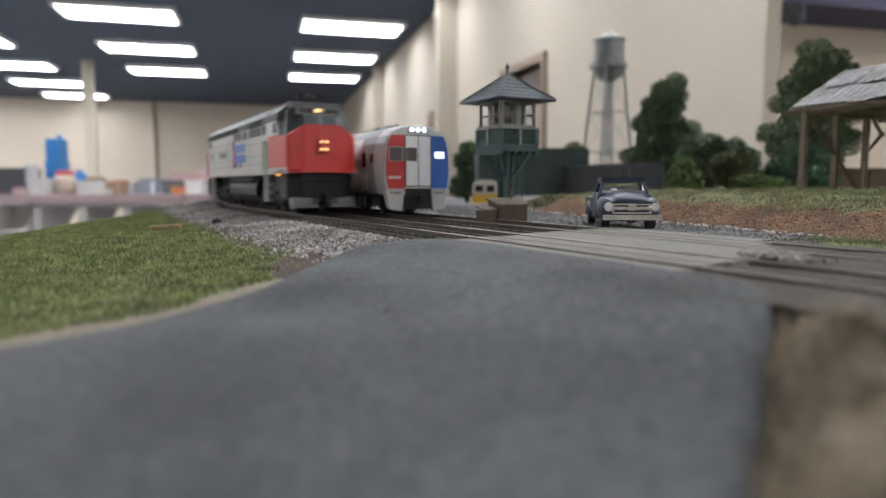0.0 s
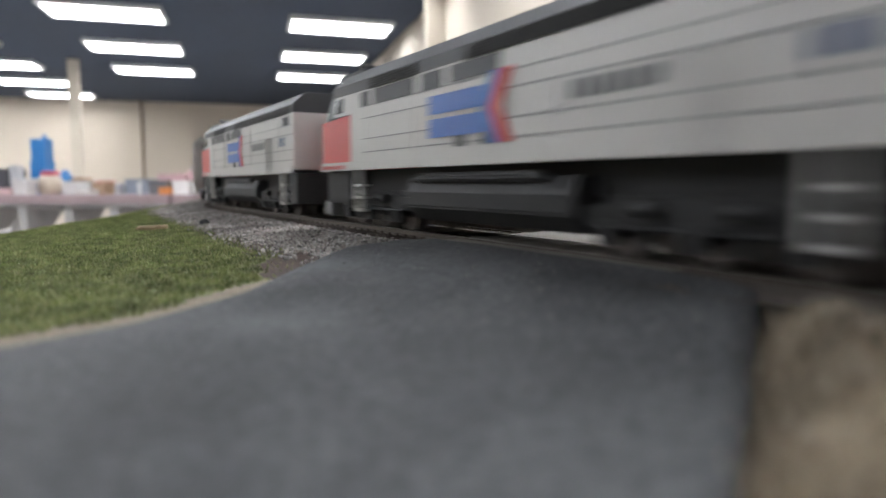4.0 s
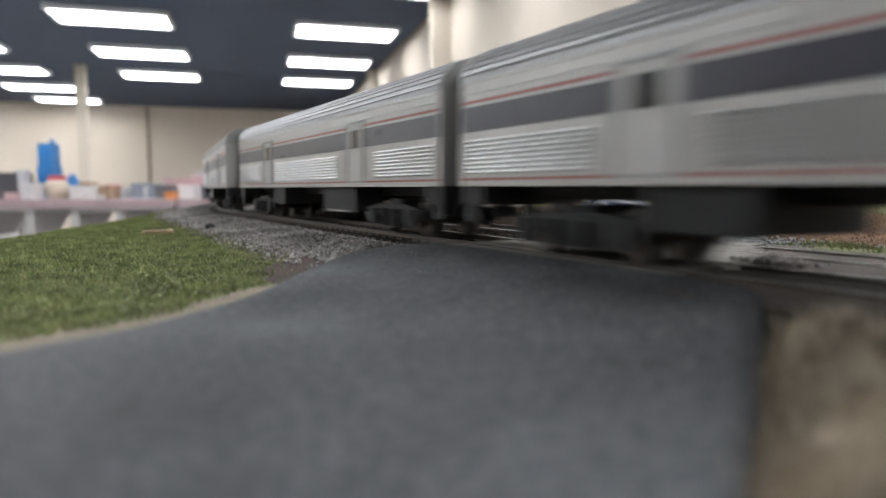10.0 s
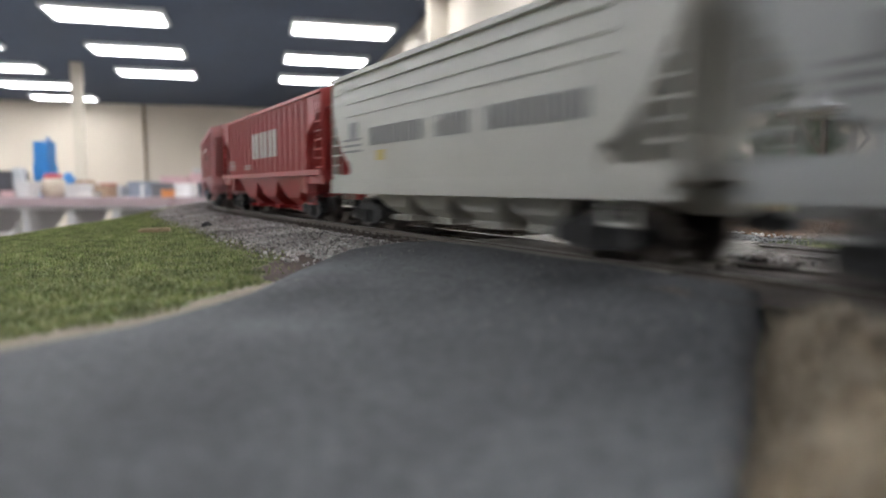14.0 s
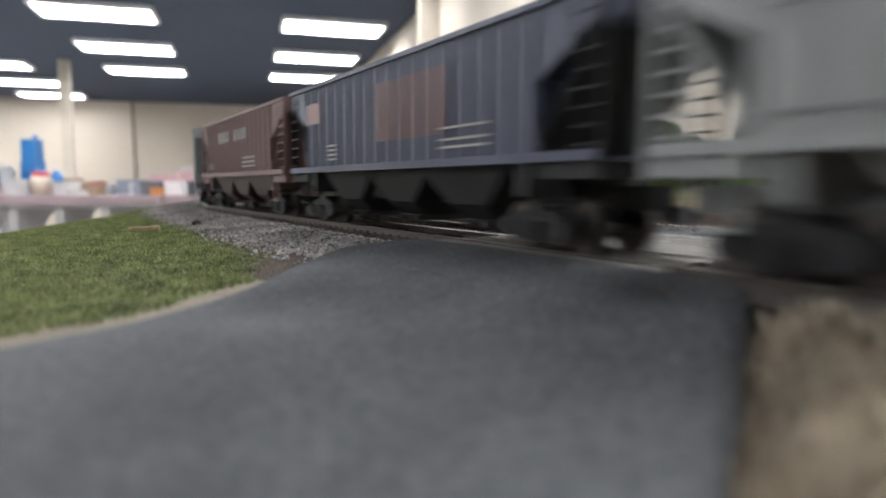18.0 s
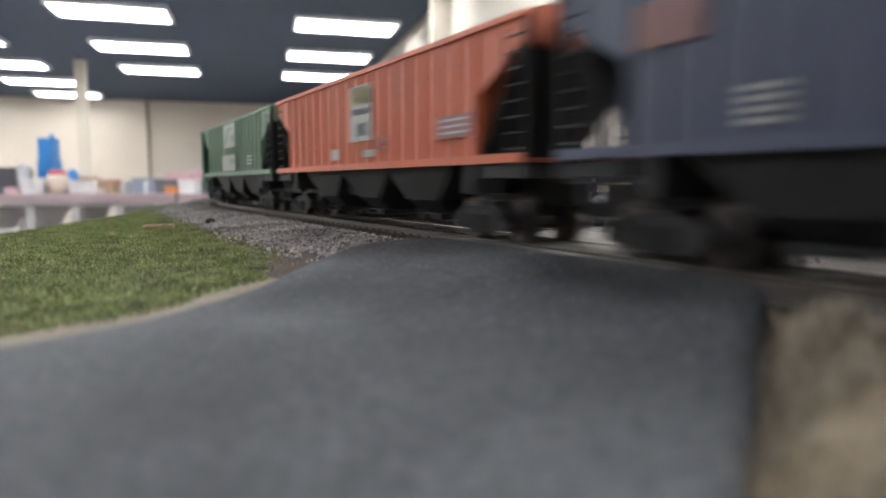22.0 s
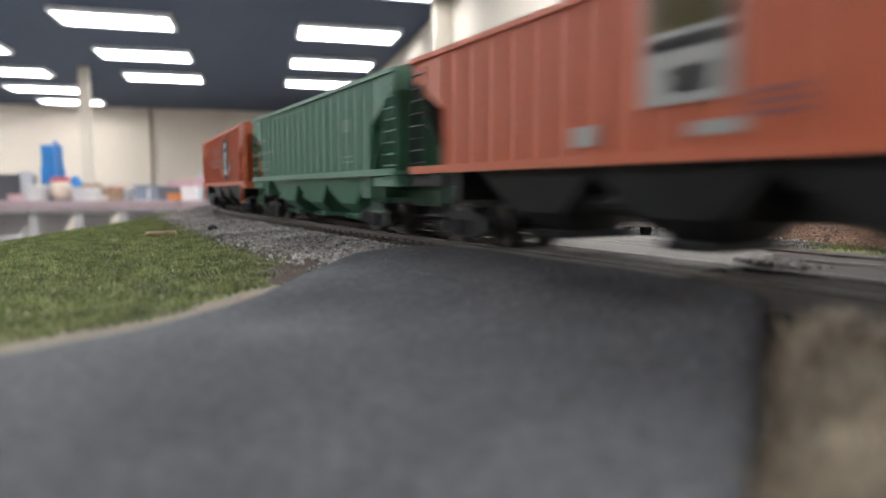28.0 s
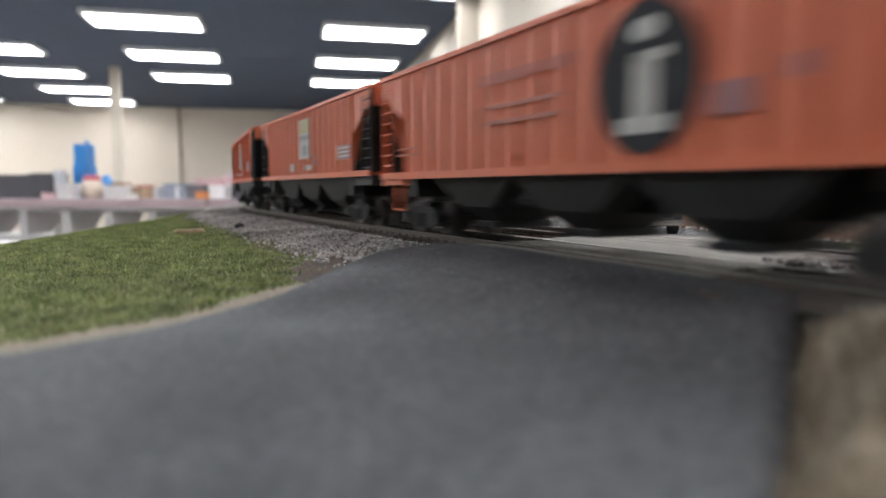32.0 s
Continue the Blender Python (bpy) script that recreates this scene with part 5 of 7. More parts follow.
def build_coaches():
    blk = M["black"]
    under = [(0.30, 0.42, 0.0075, blk), (0.44, 0.56, 0.0085, blk), (0.58, 0.70, 0.0065, blk)]
    ends = 0.018
    win = [("window", 0.155 + 0.0585 * k, 0.181 + 0.0585 * k) for k in range(4)]
    coach("silver fluted baggage coach with four small square windows", 1.008, 0.289, [("door", 0.09, 0.125), ("door", 0.575, 0.625), ("door", 0.83, 0.875), ("flute", ends, 0.085), ("flute", 0.13, 0.57), ("flute", 0.63, 0.825), ("flute", 0.88, 0.985), ("letter", 0.40, 0.55), ("emblem", 0.022, 0.05), *win], False, M["black"], under, 0.0135)
    coach("silver baggage car with windowed doors and part fluting", 1.297, 0.256, [("door2", 0.19, 0.295), ("door", 0.715, 0.765), ("flute", ends, 0.15), ("flute", 0.34, 0.67), ("flute", 0.83, 0.985)], False, M["steelroof"], [(0.42, 0.47, 0.0060, M["silver"]), (0.52, 0.58, 0.0075, M["silver"]), (0.62, 0.67, 0.0060, M["silver"])])
    for lab, u, L, boxes in (("silver baggage car with a dark band and red lines", 1.553, 0.252, [(0.64, 0.74, 0.0075, blk)]), ("silver baggage car with a dark band and red lines", 1.805, 0.2565, [(0.27, 0.41, 0.0070, blk), (0.64, 0.72, 0.0080, blk)]), ("silver baggage car with a dark band and red lines", 2.0615, 0.2615, [(0.60, 0.72, 0.0075, blk)])):
        coach(lab, u, L, [("door", 0.22, 0.285), ("door", 0.70, 0.765), ("flute", ends, 0.18), ("flute", 0.33, 0.68), ("flute", 0.79, 0.985)], True, M["black"], boxes)


# ---- locomotives ----
def loco(label, nose_at, tail_at, reach, back=False, snout=0.0):
    """A cowl diesel: silver sides, black roof, red nose. back: it runs tail first."""
    car = thing("diesel_locomotive", label, "locomotive", group="locomotives of the passing train")
    L = 0.233
    TRAIN.append((car, (nose_at + tail_at - L) / 2, L))
    turn = math.pi if back else 0.0
    holder = car
    H2 = L / 2 - 0.004
    zs, zt, zr = 0.0203, 0.0440, 0.0520
    w = 0.0178
    nose_x = -H2 - snout
    red = 0.034 if back else 0.039      # length of the red nose along the side
    kind = "loco%g%g" % (snout, red)

    def sh(key, name, make, material, lab="", **k):
        def tall(bm):
            make(bm)
            bmesh.ops.scale(bm, verts=bm.verts, vec=(1, 1, 1.065))
        return shared(kind + key, name, tall, material, holder, rz=turn, label=lab, **k)

    def body(bm):
        prism(bm, [(w, zs), (w, zt), (-w, zt), (-w, zs)], nose_x + red, H2)
    sh("body", "body", body, M["silver"])

    for s in (-1, 1):
        for k, (z0, z1, out) in enumerate(((zs - 0.0014, zs + 0.0014, 0.0005), (zs + 0.0040, zs + 0.0043, 0.0002), (0.0285, 0.0288, 0.0002), (0.0350, 0.0353, 0.0002), (0.0388, 0.0390, 0.0002))):
            sh("batten%d%d" % (s, k), "side_sill" if k == 0 else "batten", lambda bm: box(bm, nose_x + (0.004 if k == 0 else 0.045), H2 - 0.002, *sorted((s * (w - 0.0005), s * (w + out))), z0, z1), M["silver"] if k == 0 else C["midink"])
        for k, x in enumerate((nose_x + 0.047, -0.030, 0.036, H2 - 0.024)):
            sh("seam%d%d" % (s, k), "panel_seam", lambda bm: box(bm, x, x + 0.0004, *sorted((s * (w - 0.0002), s * (w + 0.0002))), zs + 0.003, zt - 0.001), M["silver"])

    def roof(bm):
        prism(bm, [(w + 0.0001, zt), (w + 0.0001, zt + 0.0034), (0.0125, zr), (-0.0125, zr), (-w - 0.0001, zt + 0.0034), (-w - 0.0001, zt)], nose_x + 0.018, H2 - 0.0006)
        for x in (0.035, 0.058, 0.081):
            tube(bm, (x, 0, zr), (x, 0, zr + 0.0012), 0.0088, n=18)
        box(bm, -0.030, 0.010, -0.007, 0.007, zr, zr + 0.0016)
        box(bm, 0.092, 0.108, -0.010, 0.010, zr, zr + 0.001)
    sh("roof", "roof", roof, M["roofblack"], "matt black roof with round fans")

    for s in (-1, 1):
        for q, (x0, x1) in enumerate(((nose_x + 0.052, nose_x + 0.085), (0.0, 0.105))):
            def louver(bm):
                for k in range(5):
                    z = zt - 0.0002 + 0.0007 * k
                    box(bm, x0, x1, *sorted((s * (w - 0.0001), s * (w + 0.0006))), z, z + 0.0003)
            sh("louver%d%d" % (s, q), "roof_louver", louver, M["black"])
        for q, (x0, x1, z0, z1) in enumerate(((nose_x + 0.044, nose_x + 0.051, zt - 0.0050, zt - 0.0006), (nose_x + 0.055, nose_x + 0.083, zt - 0.0050, zt - 0.0006), (nose_x + 0.088, nose_x + 0.100, zt - 0.0050, zt - 0.0006), (nose_x + 0.104, nose_x + 0.127, zt - 0.0046, zt - 0.0006), (H2 - 0.016, H2 - 0.007, zt - 0.0048, zt - 0.0012), (nose_x + 0.107, nose_x + 0.1115, 0.0235, 0.0290), (nose_x + 0.120, nose_x + 0.1245, 0.0235, 0.0290))):
            sh("intake%d%d" % (s, q), "intake_grille", lambda bm: box(bm, x0, x1, *sorted((s * (w - 0.0002), s * (w + 0.00032))), z0, z1), M["roofblack"])

    def nose(bm):
        plan_low = [(nose_x + red, w), (nose_x + 0.0050, w), (nose_x + 0.0030, w - 0.0010), (nose_x + 0.0006, 0.0090), (nose_x + 0.0006, -0.0090), (nose_x + 0.0030, -w + 0.0010), (nose_x + 0.0050, -w), (nose_x + red, -w)]
        A = [bm.verts.new((x, y, zs)) for x, y in plan_low]
        tops = [0.0374, 0.0362, 0.0364, 0.0413, 0.0413, 0.0364, 0.0362, 0.0374]
        Bv = [bm.verts.new((x + (0.0010 if abs(y) < 0.012 else 0), y, z)) for (x, y), z in zip(plan_low, tops)]
        for i in range(8):
            j = (i + 1) % 8
            bm.faces.new((A[i], A[j], Bv[j], Bv[i]))
        bm.faces.new(A[::-1])
        bm.faces.new(Bv)
    sh("nose", "nose", nose, M["amred"], "bright red nose")

    def lip(bm):
        prism(bm, [(nose_x + 0.030, w + 0.0005), (nose_x + 0.0045, w + 0.0005), (nose_x - 0.0024, 0.0120), (nose_x - 0.0024, -0.0120), (nose_x + 0.0045, -w - 0.0005), (nose_x + 0.030, -w - 0.0005)], zs - 0.0010, zs + 0.0004, "z")
    sh("lip", "anticlimber", lip, M["amred"])

    def cab(bm):
        A = [bm.verts.new(c) for c in ((nose_x + 0.0060, w - 0.0004, 0.0355), (nose_x + 0.0034, 0.0088, 0.0405), (nose_x + 0.0034, -0.0088, 0.0405), (nose_x + 0.0060, -w + 0.0004, 0.0355), (nose_x + red + 0.0005, -w + 0.0004, 0.0345), (nose_x + red + 0.0005, w - 0.0004, 0.0345))]
        Bv = [bm.verts.new(c) for c in ((nose_x + 0.0125, w - 0.0034, 0.0490), (nose_x + 0.0110, 0.0080, 0.0500), (nose_x + 0.0110, -0.0080, 0.0500), (nose_x + 0.0125, -w + 0.0034, 0.0490), (nose_x + red + 0.0005, -w + 0.0005, 0.0485), (nose_x + red + 0.0005, w - 0.0005, 0.0485))]
        for i in range(6):
            j = (i + 1) % 6
            bm.faces.new((A[i], A[j], Bv[j], Bv[i]))
        bm.faces.new(Bv)
        bm.faces.new(A[::-1])
    sh("cab", "cab", cab, M["roofblack"])

    def cabroof(bm):
        prism(bm, [(nose_x + 0.0100, 0.0495), (nose_x + 0.0115, 0.0525), (nose_x + 0.036, 0.0528), (nose_x + 0.036, 0.0490)], -0.0130, 0.0130, "y")
    sh("cabroof", "cab_roof", cabroof, M["roofblack"])

    for s in (-1, 1):
        def windshield(bm):
            v = [bm.verts.new(c) for c in ((nose_x + 0.0035, s * 0.0010, 0.0416), (nose_x + 0.0035, s * 0.0084, 0.0416), (nose_x + 0.0068, s * 0.0082, 0.0458), (nose_x + 0.0068, s * 0.0010, 0.0458))]
            bm.faces.new(v if s > 0 else v[::-1])
        sh("windshield%d" % s, "windshield", windshield, M["cabglass"])

        def cabside(bm):
            prism(bm, [(nose_x + 0.0175, 0.0374), (nose_x + red, 0.0374), (nose_x + red, 0.0440), (nose_x + 0.0215, 0.0440)], *sorted((s * (w - 0.003), s * (w + 0.0001))), "y")
        sh("cabside%d" % s, "cab_side_panel", cabside, M["silver"], "silver cab side panel")

        def sidewin(bm):
            prism(bm, [(nose_x + 0.0205, 0.0385), (nose_x + 0.0275, 0.0385), (nose_x + 0.0275, 0.0432), (nose_x + 0.0228, 0.0432)], *sorted((s * (w - 0.001), s * (w + 0.0003))), "y")
        sh("sidewin%d" % s, "side_window", sidewin, M["cabglass"])
    for s in (-1, 1):
        sh("board%d" % s, "number_board", lambda bm: box(bm, nose_x + 0.0080, nose_x + 0.0112, *sorted((s * 0.0030, s * 0.0112)), 0.0464, 0.0494), M["tgrey"], "grey number board")
        sh("boardbars%d" % s, "board_bars", lambda bm: [box(bm, nose_x + 0.0078, nose_x + 0.0080, *sorted((s * (0.0040 + 0.0022 * k), s * (0.0054 + 0.0022 * k))), 0.0471, 0.0491) for k in range(3)], M["black"])
    lampm = M["glassdark"] if back else M["lamp"]

    def upper(bm):
        for y in (-0.0009, 0.0009):
            tube(bm, (nose_x + 0.0105, y, 0.0484), (nose_x + 0.0078, y, 0.0484), 0.0008, n=10)
    sh("upper%d" % back, "headlight", upper, lampm)

    def lower(bm):
        tube(bm, (nose_x + 0.002, 0, 0), (nose_x - 0.0004, 0, 0), 0.00072, n=12)
    for y in (-0.0012, 0.0012):
        for z in (0.0335, 0.0300):
            shared(kind + "lower", "headlight", lower, lampm, holder, (0, -y if back else y, z * 1.065), turn)
    sh("lampcase", "headlight_case", lambda bm: box(bm, nose_x - 0.0002, nose_x + 0.002, -0.0025, 0.0025, 0.0285, 0.0350), M["amred"], bevel=0.0003)
    for s in (-1, 1):
        sh("marker%d%d" % (s, back), "step_light", lambda bm: box(bm, nose_x + 0.018, nose_x + 0.0206, *sorted((s * (w - 0.0005), s * (w + 0.0008))), zs - 0.0023, zs - 0.0015), M["glassdark"] if back else M["lampamber"])

    def pilot(bm):
        prism(bm, [(nose_x + 0.028, w - 0.002), (nose_x + 0.008, w - 0.001), (nose_x + 0.001, 0.0105), (nose_x + 0.001, -0.0105), (nose_x + 0.008, -w + 0.001), (nose_x + 0.028, -w + 0.002)], 0.0075, zs - 0.0012, "z")
        box(bm, H2 - 0.010, H2, -w + 0.001, w - 0.001, 0.0060, zs - 0.0012)
        box(bm, nose_x + 0.028, H2 - 0.010, -0.0100, 0.0100, 0.0120, zs - 0.0012)
    sh("pilot", "pilot", pilot, M["black"])

    for q, (ya, yb) in enumerate(((-0.0155, -0.0032), (0.0032, 0.0155))):
        sh("plough%d" % q, "plough_plate", lambda bm: prism(bm, [(nose_x + 0.0075, 0.0026), (nose_x - 0.0002, 0.0034), (nose_x + 0.0010, 0.0080), (nose_x + 0.0085, 0.0080)], ya, yb, "y"), C["midink"], "grey plough plate", bevel=0.0003)
    for y in (-0.006, -0.0045, 0.0045, 0.006):
        sh("hose%g" % y, "air_hose", lambda bm: tube(bm, (nose_x + 0.0002, y, 0.0100), (nose_x - 0.0012, y, 0.0050), 0.0004, n=6), M["rubber"])
    sh("cutbar", "uncoupling_bar", lambda bm: tube(bm, (nose_x, -0.014, 0.0155), (nose_x, 0.014, 0.0155), 0.0004, n=6), M["black"])
    for s in (-1, 1):
        for x in (nose_x + red + 0.003, H2 - 0.022):
            def steps_l(bm):
                for q in (0.0, 0.0065):
                    box(bm, x + q, x + q + 0.0007, *sorted((s * (w - 0.001), s * (w + 0.0004))), 0.0052, zs)
                for z in (0.0054, 0.0095, 0.0135):
                    box(bm, x, x + 0.0072, *sorted((s * (w - 0.003), s * (w + 0.0004))), z, z + 0.0007)
            sh("steps%d%g" % (s, x), "step_ladder", steps_l, M["silver"], "silver step ladder")

    def tank_l(bm):
        prism(bm, [(0.0150, 0.0160), (0.0165, 0.0120), (0.0165, 0.0080), (0.0125, 0.0042), (-0.0125, 0.0042), (-0.0165, 0.0080), (-0.0165, 0.0120), (-0.0150, 0.0160)], -0.038, 0.040)
        for s in (-1, 1):
            tube(bm, (-0.030, s * 0.0160, 0.0160), (0.030, s * 0.0160, 0.0160), 0.0014, n=8)
    sh("tank", "fuel_tank", tank_l, M["black"], bevel=0.0004)

    def horn(bm):
        for y, q in ((-0.0058, 0.006), (-0.0020, 0.009), (0.0020, 0.009), (0.0058, 0.006)):
            tube(bm, (nose_x + 0.024, y, zr + 0.0036), (nose_x + 0.024 - q, y, zr + 0.0042), 0.0004, 0.0014, n=8)
        tube(bm, (nose_x + 0.024, -0.0062, zr + 0.0034), (nose_x + 0.024, 0.0062, zr + 0.0034), 0.0004, n=6)
        tube(bm, (nose_x + 0.024, 0, zr), (nose_x + 0.024, 0, zr + 0.0036), 0.0005, n=6)
        tube(bm, (nose_x + 0.032, 0.006, zr), (nose_x + 0.032, 0.006, zr + 0.0030), 0.0016, n=10)
        tube(bm, (nose_x + 0.036, -0.004, zr), (nose_x + 0.036, -0.004, zr + 0.0048), 0.0003, n=5)
    sh("horn", "air_horn", horn, M["black"])

    for s in (-1, 1):
        for x in (nose_x + red + 0.0010, nose_x + red + 0.0055, nose_x + red + 0.0100):
            bm = bmesh.new()
            tube(bm, (x, s * (w + 0.0006), 0.0205), (x, s * (w + 0.0006), 0.0375), 0.0003, n=5)
            part("grab_iron", bm, M["silver"], car)
        for k in range(4):
            z = 0.0240 + 0.004 * k
            bm = bmesh.new()
            tube(bm, (H2 + 0.0005, s * 0.010, z), (H2 + 0.0005, s * 0.014, z), 0.0003, n=5)
            part("rung", bm, M["silver"], car)

    # arrow: red chevron and two blue bars, on the two sides
    for s in (-1, 1):
        y0, y1 = sorted((s * (w + 0.00035), s * (w + 0.00050)))
        for q, (za, zb) in enumerate(((0.0262, 0.0310), (0.0322, 0.0370))):
            sh("bluebar%d%d" % (s, q), "blue_bar", lambda bm: box(bm, -0.0195, 0.0085, y0, y1, za, zb), M["amblue"], "blue arrow bar")
        sh("bluechev%d" % s, "blue_chevron", lambda bm: prism(bm, [(0.0115, 0.0235), (0.0160, 0.0235), (0.0110, 0.0316), (0.0160, 0.0397), (0.0115, 0.0397), (0.0065, 0.0316)], y0, y1, "y"), M["amblue"], "blue chevron")
        ya, yb = sorted((s * (w + 0.00055), s * (w + 0.00068)))
        sh("redchev%d" % s, "red_chevron", lambda bm: prism(bm, [(0.0155, 0.0235), (0.0205, 0.0235), (0.0157, 0.0316), (0.0205, 0.0397), (0.0155, 0.0397), (0.0107, 0.0316)], ya, yb, "y"), M["amred"], "red chevron")
        yc, yd = sorted((s * (w + 0.0003), s * (w + 0.00042)))
        for q in range(6):
            sh("letter%d%d" % (s, q), "letter_block", lambda bm: box(bm, 0.040 + 0.0042 * q, 0.043 + 0.0042 * q, yc, yd, 0.0305, 0.0340), C["midink"])
        for q in range(3):
            sh("digit%d%d" % (s, q), "number_block", lambda bm: box(bm, 0.090 + 0.0036 * q, 0.0925 + 0.0036 * q, yc, yd, 0.0305, 0.0345), M["slateink"])

    def hoodend(bm):
        box(bm, H2 - 0.0002, H2 + 0.0006, -0.0060, 0.0060, 0.0195, 0.0420)
        box(bm, H2 - 0.0002, H2 + 0.0005, 0.0085, 0.0120, 0.0310, 0.0360)
    sh("hoodend", "end_door", hoodend, M["silver"])
    for sg in (-1, 1):
        loco_bogie(car, sg * (H2 - 0.044))
    def long_coupler(bm, r):
        box(bm, H2 - 0.004, H2 + r - 0.003, -0.0011, 0.0011, 0.0078, 0.0102)
        box(bm, H2 + r - 0.004, H2 + r, -0.0022, 0.0006, 0.0072, 0.0108)
        tube(bm, (H2 + r - 0.002, 0, 0.0035), (H2 + r - 0.002, 0, 0.0075), 0.0004, n=6)
    for r, rz in ((reach, math.pi + turn), (0.0065, turn)):
        shared("long_coupler%g%g" % (r, snout), "coupler", lambda bm: long_coupler(bm, r), M["black"], car, rz=rz)
    return car


def build_locos():
    fw = "silver-grey diesel locomotive with red nose and lit headlights"
    bw = "silver-grey diesel locomotive with red nose, coupled backwards"
    loco(fw, 0.0235, 0.2465, 0.009)
    loco(fw, 0.2745, 0.4995, 0.021, snout=0.007)
    loco(bw, 0.7390, 0.5120, 0.024, True)
    loco(bw, 0.9970, 0.7680, 0.009, True)


build_locos()
build_coaches()
build_freight()

# ---- the standing railcar on the second track ----
def railcar():
    p, h = along(0.296, D2)
    L = 0.27
    q, h2 = along(0.296 + L, D2)
    v = q - p
    car = thing("railcar", "stainless railcar with red, white and blue front, standing", "railcar", pose(p.x, p.y, 0, 0, 0, math.degrees(math.atan2(v.y, v.x))))
    half = [(0.0165, 0.0100), (0.0180, 0.0140), (0.0187, 0.0200), (0.0188, 0.0240), (0.0184, 0.0300), (0.0175, 0.0350), (0.0160, 0.0385), (0.0130, 0.0415), (0.0085, 0.0433), (0.0, 0.0438)]
    prof = half + [(-y, z) for y, z in half[-2::-1]]

    def loft(bm, rings, cap=True):
        V = [[bm.verts.new((x, y * k, 0.0100 + (z - 0.0100) * kz)) for y, z in prof] for x, k, kz in rings]
        n = len(prof)
        for A, B in zip(V, V[1:]):
            for i in range(n):
                j = (i + 1) % n
                bm.faces.new((A[i], A[j], B[j], B[i]))
        if cap:
            bm.faces.new(V[0][::-1])
            bm.faces.new(V[-1])
    bm = bmesh.new()
    loft(bm, [(0.010, 1, 1), (L, 1, 1)])
    part("body", bm, M["steelroof"], car)

    def edge(z):
        return float(np.interp(z, [q[1] for q in half], [q[0] for q in half]))
    for k in range(16):
        z = 0.0110 + 0.0013 * k
        if 8 <= k:
            z += 0.0068
        for s in (-1, 1):
            bm = bmesh.new()
            tube(bm, (0.030, s * edge(z), z), (L, s * edge(z), z), 0.00055, n=6)
            part("flute", bm, M["shiny"], car, "polished stainless flute")
    for s in (-1, 1):
        for k in range(14):
            bm = bmesh.new()
            box(bm, 0.045 + 0.0155 * k, 0.054 + 0.0155 * k, s * 0.0184 - 0.0003, s * 0.0184 + 0.0003, 0.0222, 0.0268)
            part("side_window", bm, M["glassdark"], car, bevel=0.0002)
        bm = bmesh.new()
        box(bm, 0.0135, 0.0165, s * 0.0183 - 0.0004, s * 0.0183 + 0.0004, 0.0225, 0.0300)
        part("cab_side_window", bm, M["glassdark"], car)
        bm = bmesh.new()
        box(bm, 0.0215, 0.0285, s * 0.0184 - 0.0003, s * 0.0184 + 0.0003, 0.0120, 0.0330)
        d = part("side_door", bm, M["shiny"], car)
        bm = bmesh.new()
        box(bm, 0.0225, 0.0275, s * 0.0188 - 0.0002, s * 0.0188 + 0.0002, 0.0235, 0.0310)
        part("door_window", bm, M["glassdark"], d)
        bm = bmesh.new()
        tube(bm, (0.0195, s * 0.0192, 0.0130), (0.0195, s * 0.0192, 0.0215), 0.0003, n=5)
        part("handrail", bm, M["shiny"], car)
    bm = bmesh.new()
    loft(bm, [(0.0, 0.955, 0.982), (0.0016, 0.982, 0.994), (0.006, 1.0, 1.0), (0.011, 1.004, 1.002)])
    front = part("cab_shell", bm, M["silver"], car, "pale grey barrel-shaped cab shell")

    def face(name, y0, y1, z0, z1, material, lab="", dx=0.0, bevel=0.0):
        bm = bmesh.new()
        prism(bm, [(y0, z0), (y1, z0), (y1, z1), (y0, z1)], -0.0004 - dx, 0.0006)
        return part(name, bm, material, front, lab, bevel=bevel)

    def curved(name, s, material, lab):
        """A front panel whose outer edge follows the barrel of the shell."""
        zz = np.linspace(0.0128, 0.0388, 12)
        out = [(s * (0.955 * edge(z) - 0.0009), z) for z in zz]
        bm = bmesh.new()
        prism(bm, [(s * 0.0071, 0.0128)] + out + [(s * 0.0071, 0.0388)], -0.0005, 0.0006)
        return part(name, bm, material, front, lab)
    # on the viewer's side of the face y is positive
    curved("red_panel", 1, M["amred"], "red front panel")
    curved("blue_panel", -1, M["amblue"], "blue front panel")
    face("door_surround", -0.0070, 0.0070, 0.0138, 0.0389, M["black"])
    for y0, y1 in ((0.0003, 0.0066), (-0.0066, -0.0003)):
        d = face("end_door", y0, y1, 0.0142, 0.0385, M["doorwhite"], "white door leaf", 0.0005, 0.0002)
        for y in (y0 + 0.0012, y1 - 0.0012):
            bm = bmesh.new()
            box(bm, -0.0011, -0.0008, y - 0.00012, y + 0.00012, 0.0150, 0.0380)
            part("door_crease", bm, M["doorwhite"], d)
    w_ = face("front_window", 0.0088, 0.0153, 0.0264, 0.0328, M["cabpane"], "", 0.0004, 0.0004)
    for q in ((0.0084, 0.0157, 0.0260, 0.0264), (0.0084, 0.0157, 0.0328, 0.0332), (0.0084, 0.0088, 0.0264, 0.0328), (0.0153, 0.0157, 0.0264, 0.0328)):
        bm = bmesh.new()
        prism(bm, [(q[0], q[2]), (q[1], q[2]), (q[1], q[3]), (q[0], q[3])], -0.0011, 0.0)
        part("window_rim", bm, M["steelroof"], w_)
    face("door_window", 0.0010, 0.0055, 0.0262, 0.0328, M["cabpane"], "", 0.0009, 0.0004)
    face("mirror", 0.0056, 0.0083, 0.0266, 0.0326, M["bogiegrey"], "grey mirror block", 0.0012, 0.0003)
    face("lit_sign", -0.0144, -0.0092, 0.0279, 0.0309, M["signglow"], "glowing white number sign", 0.0003)
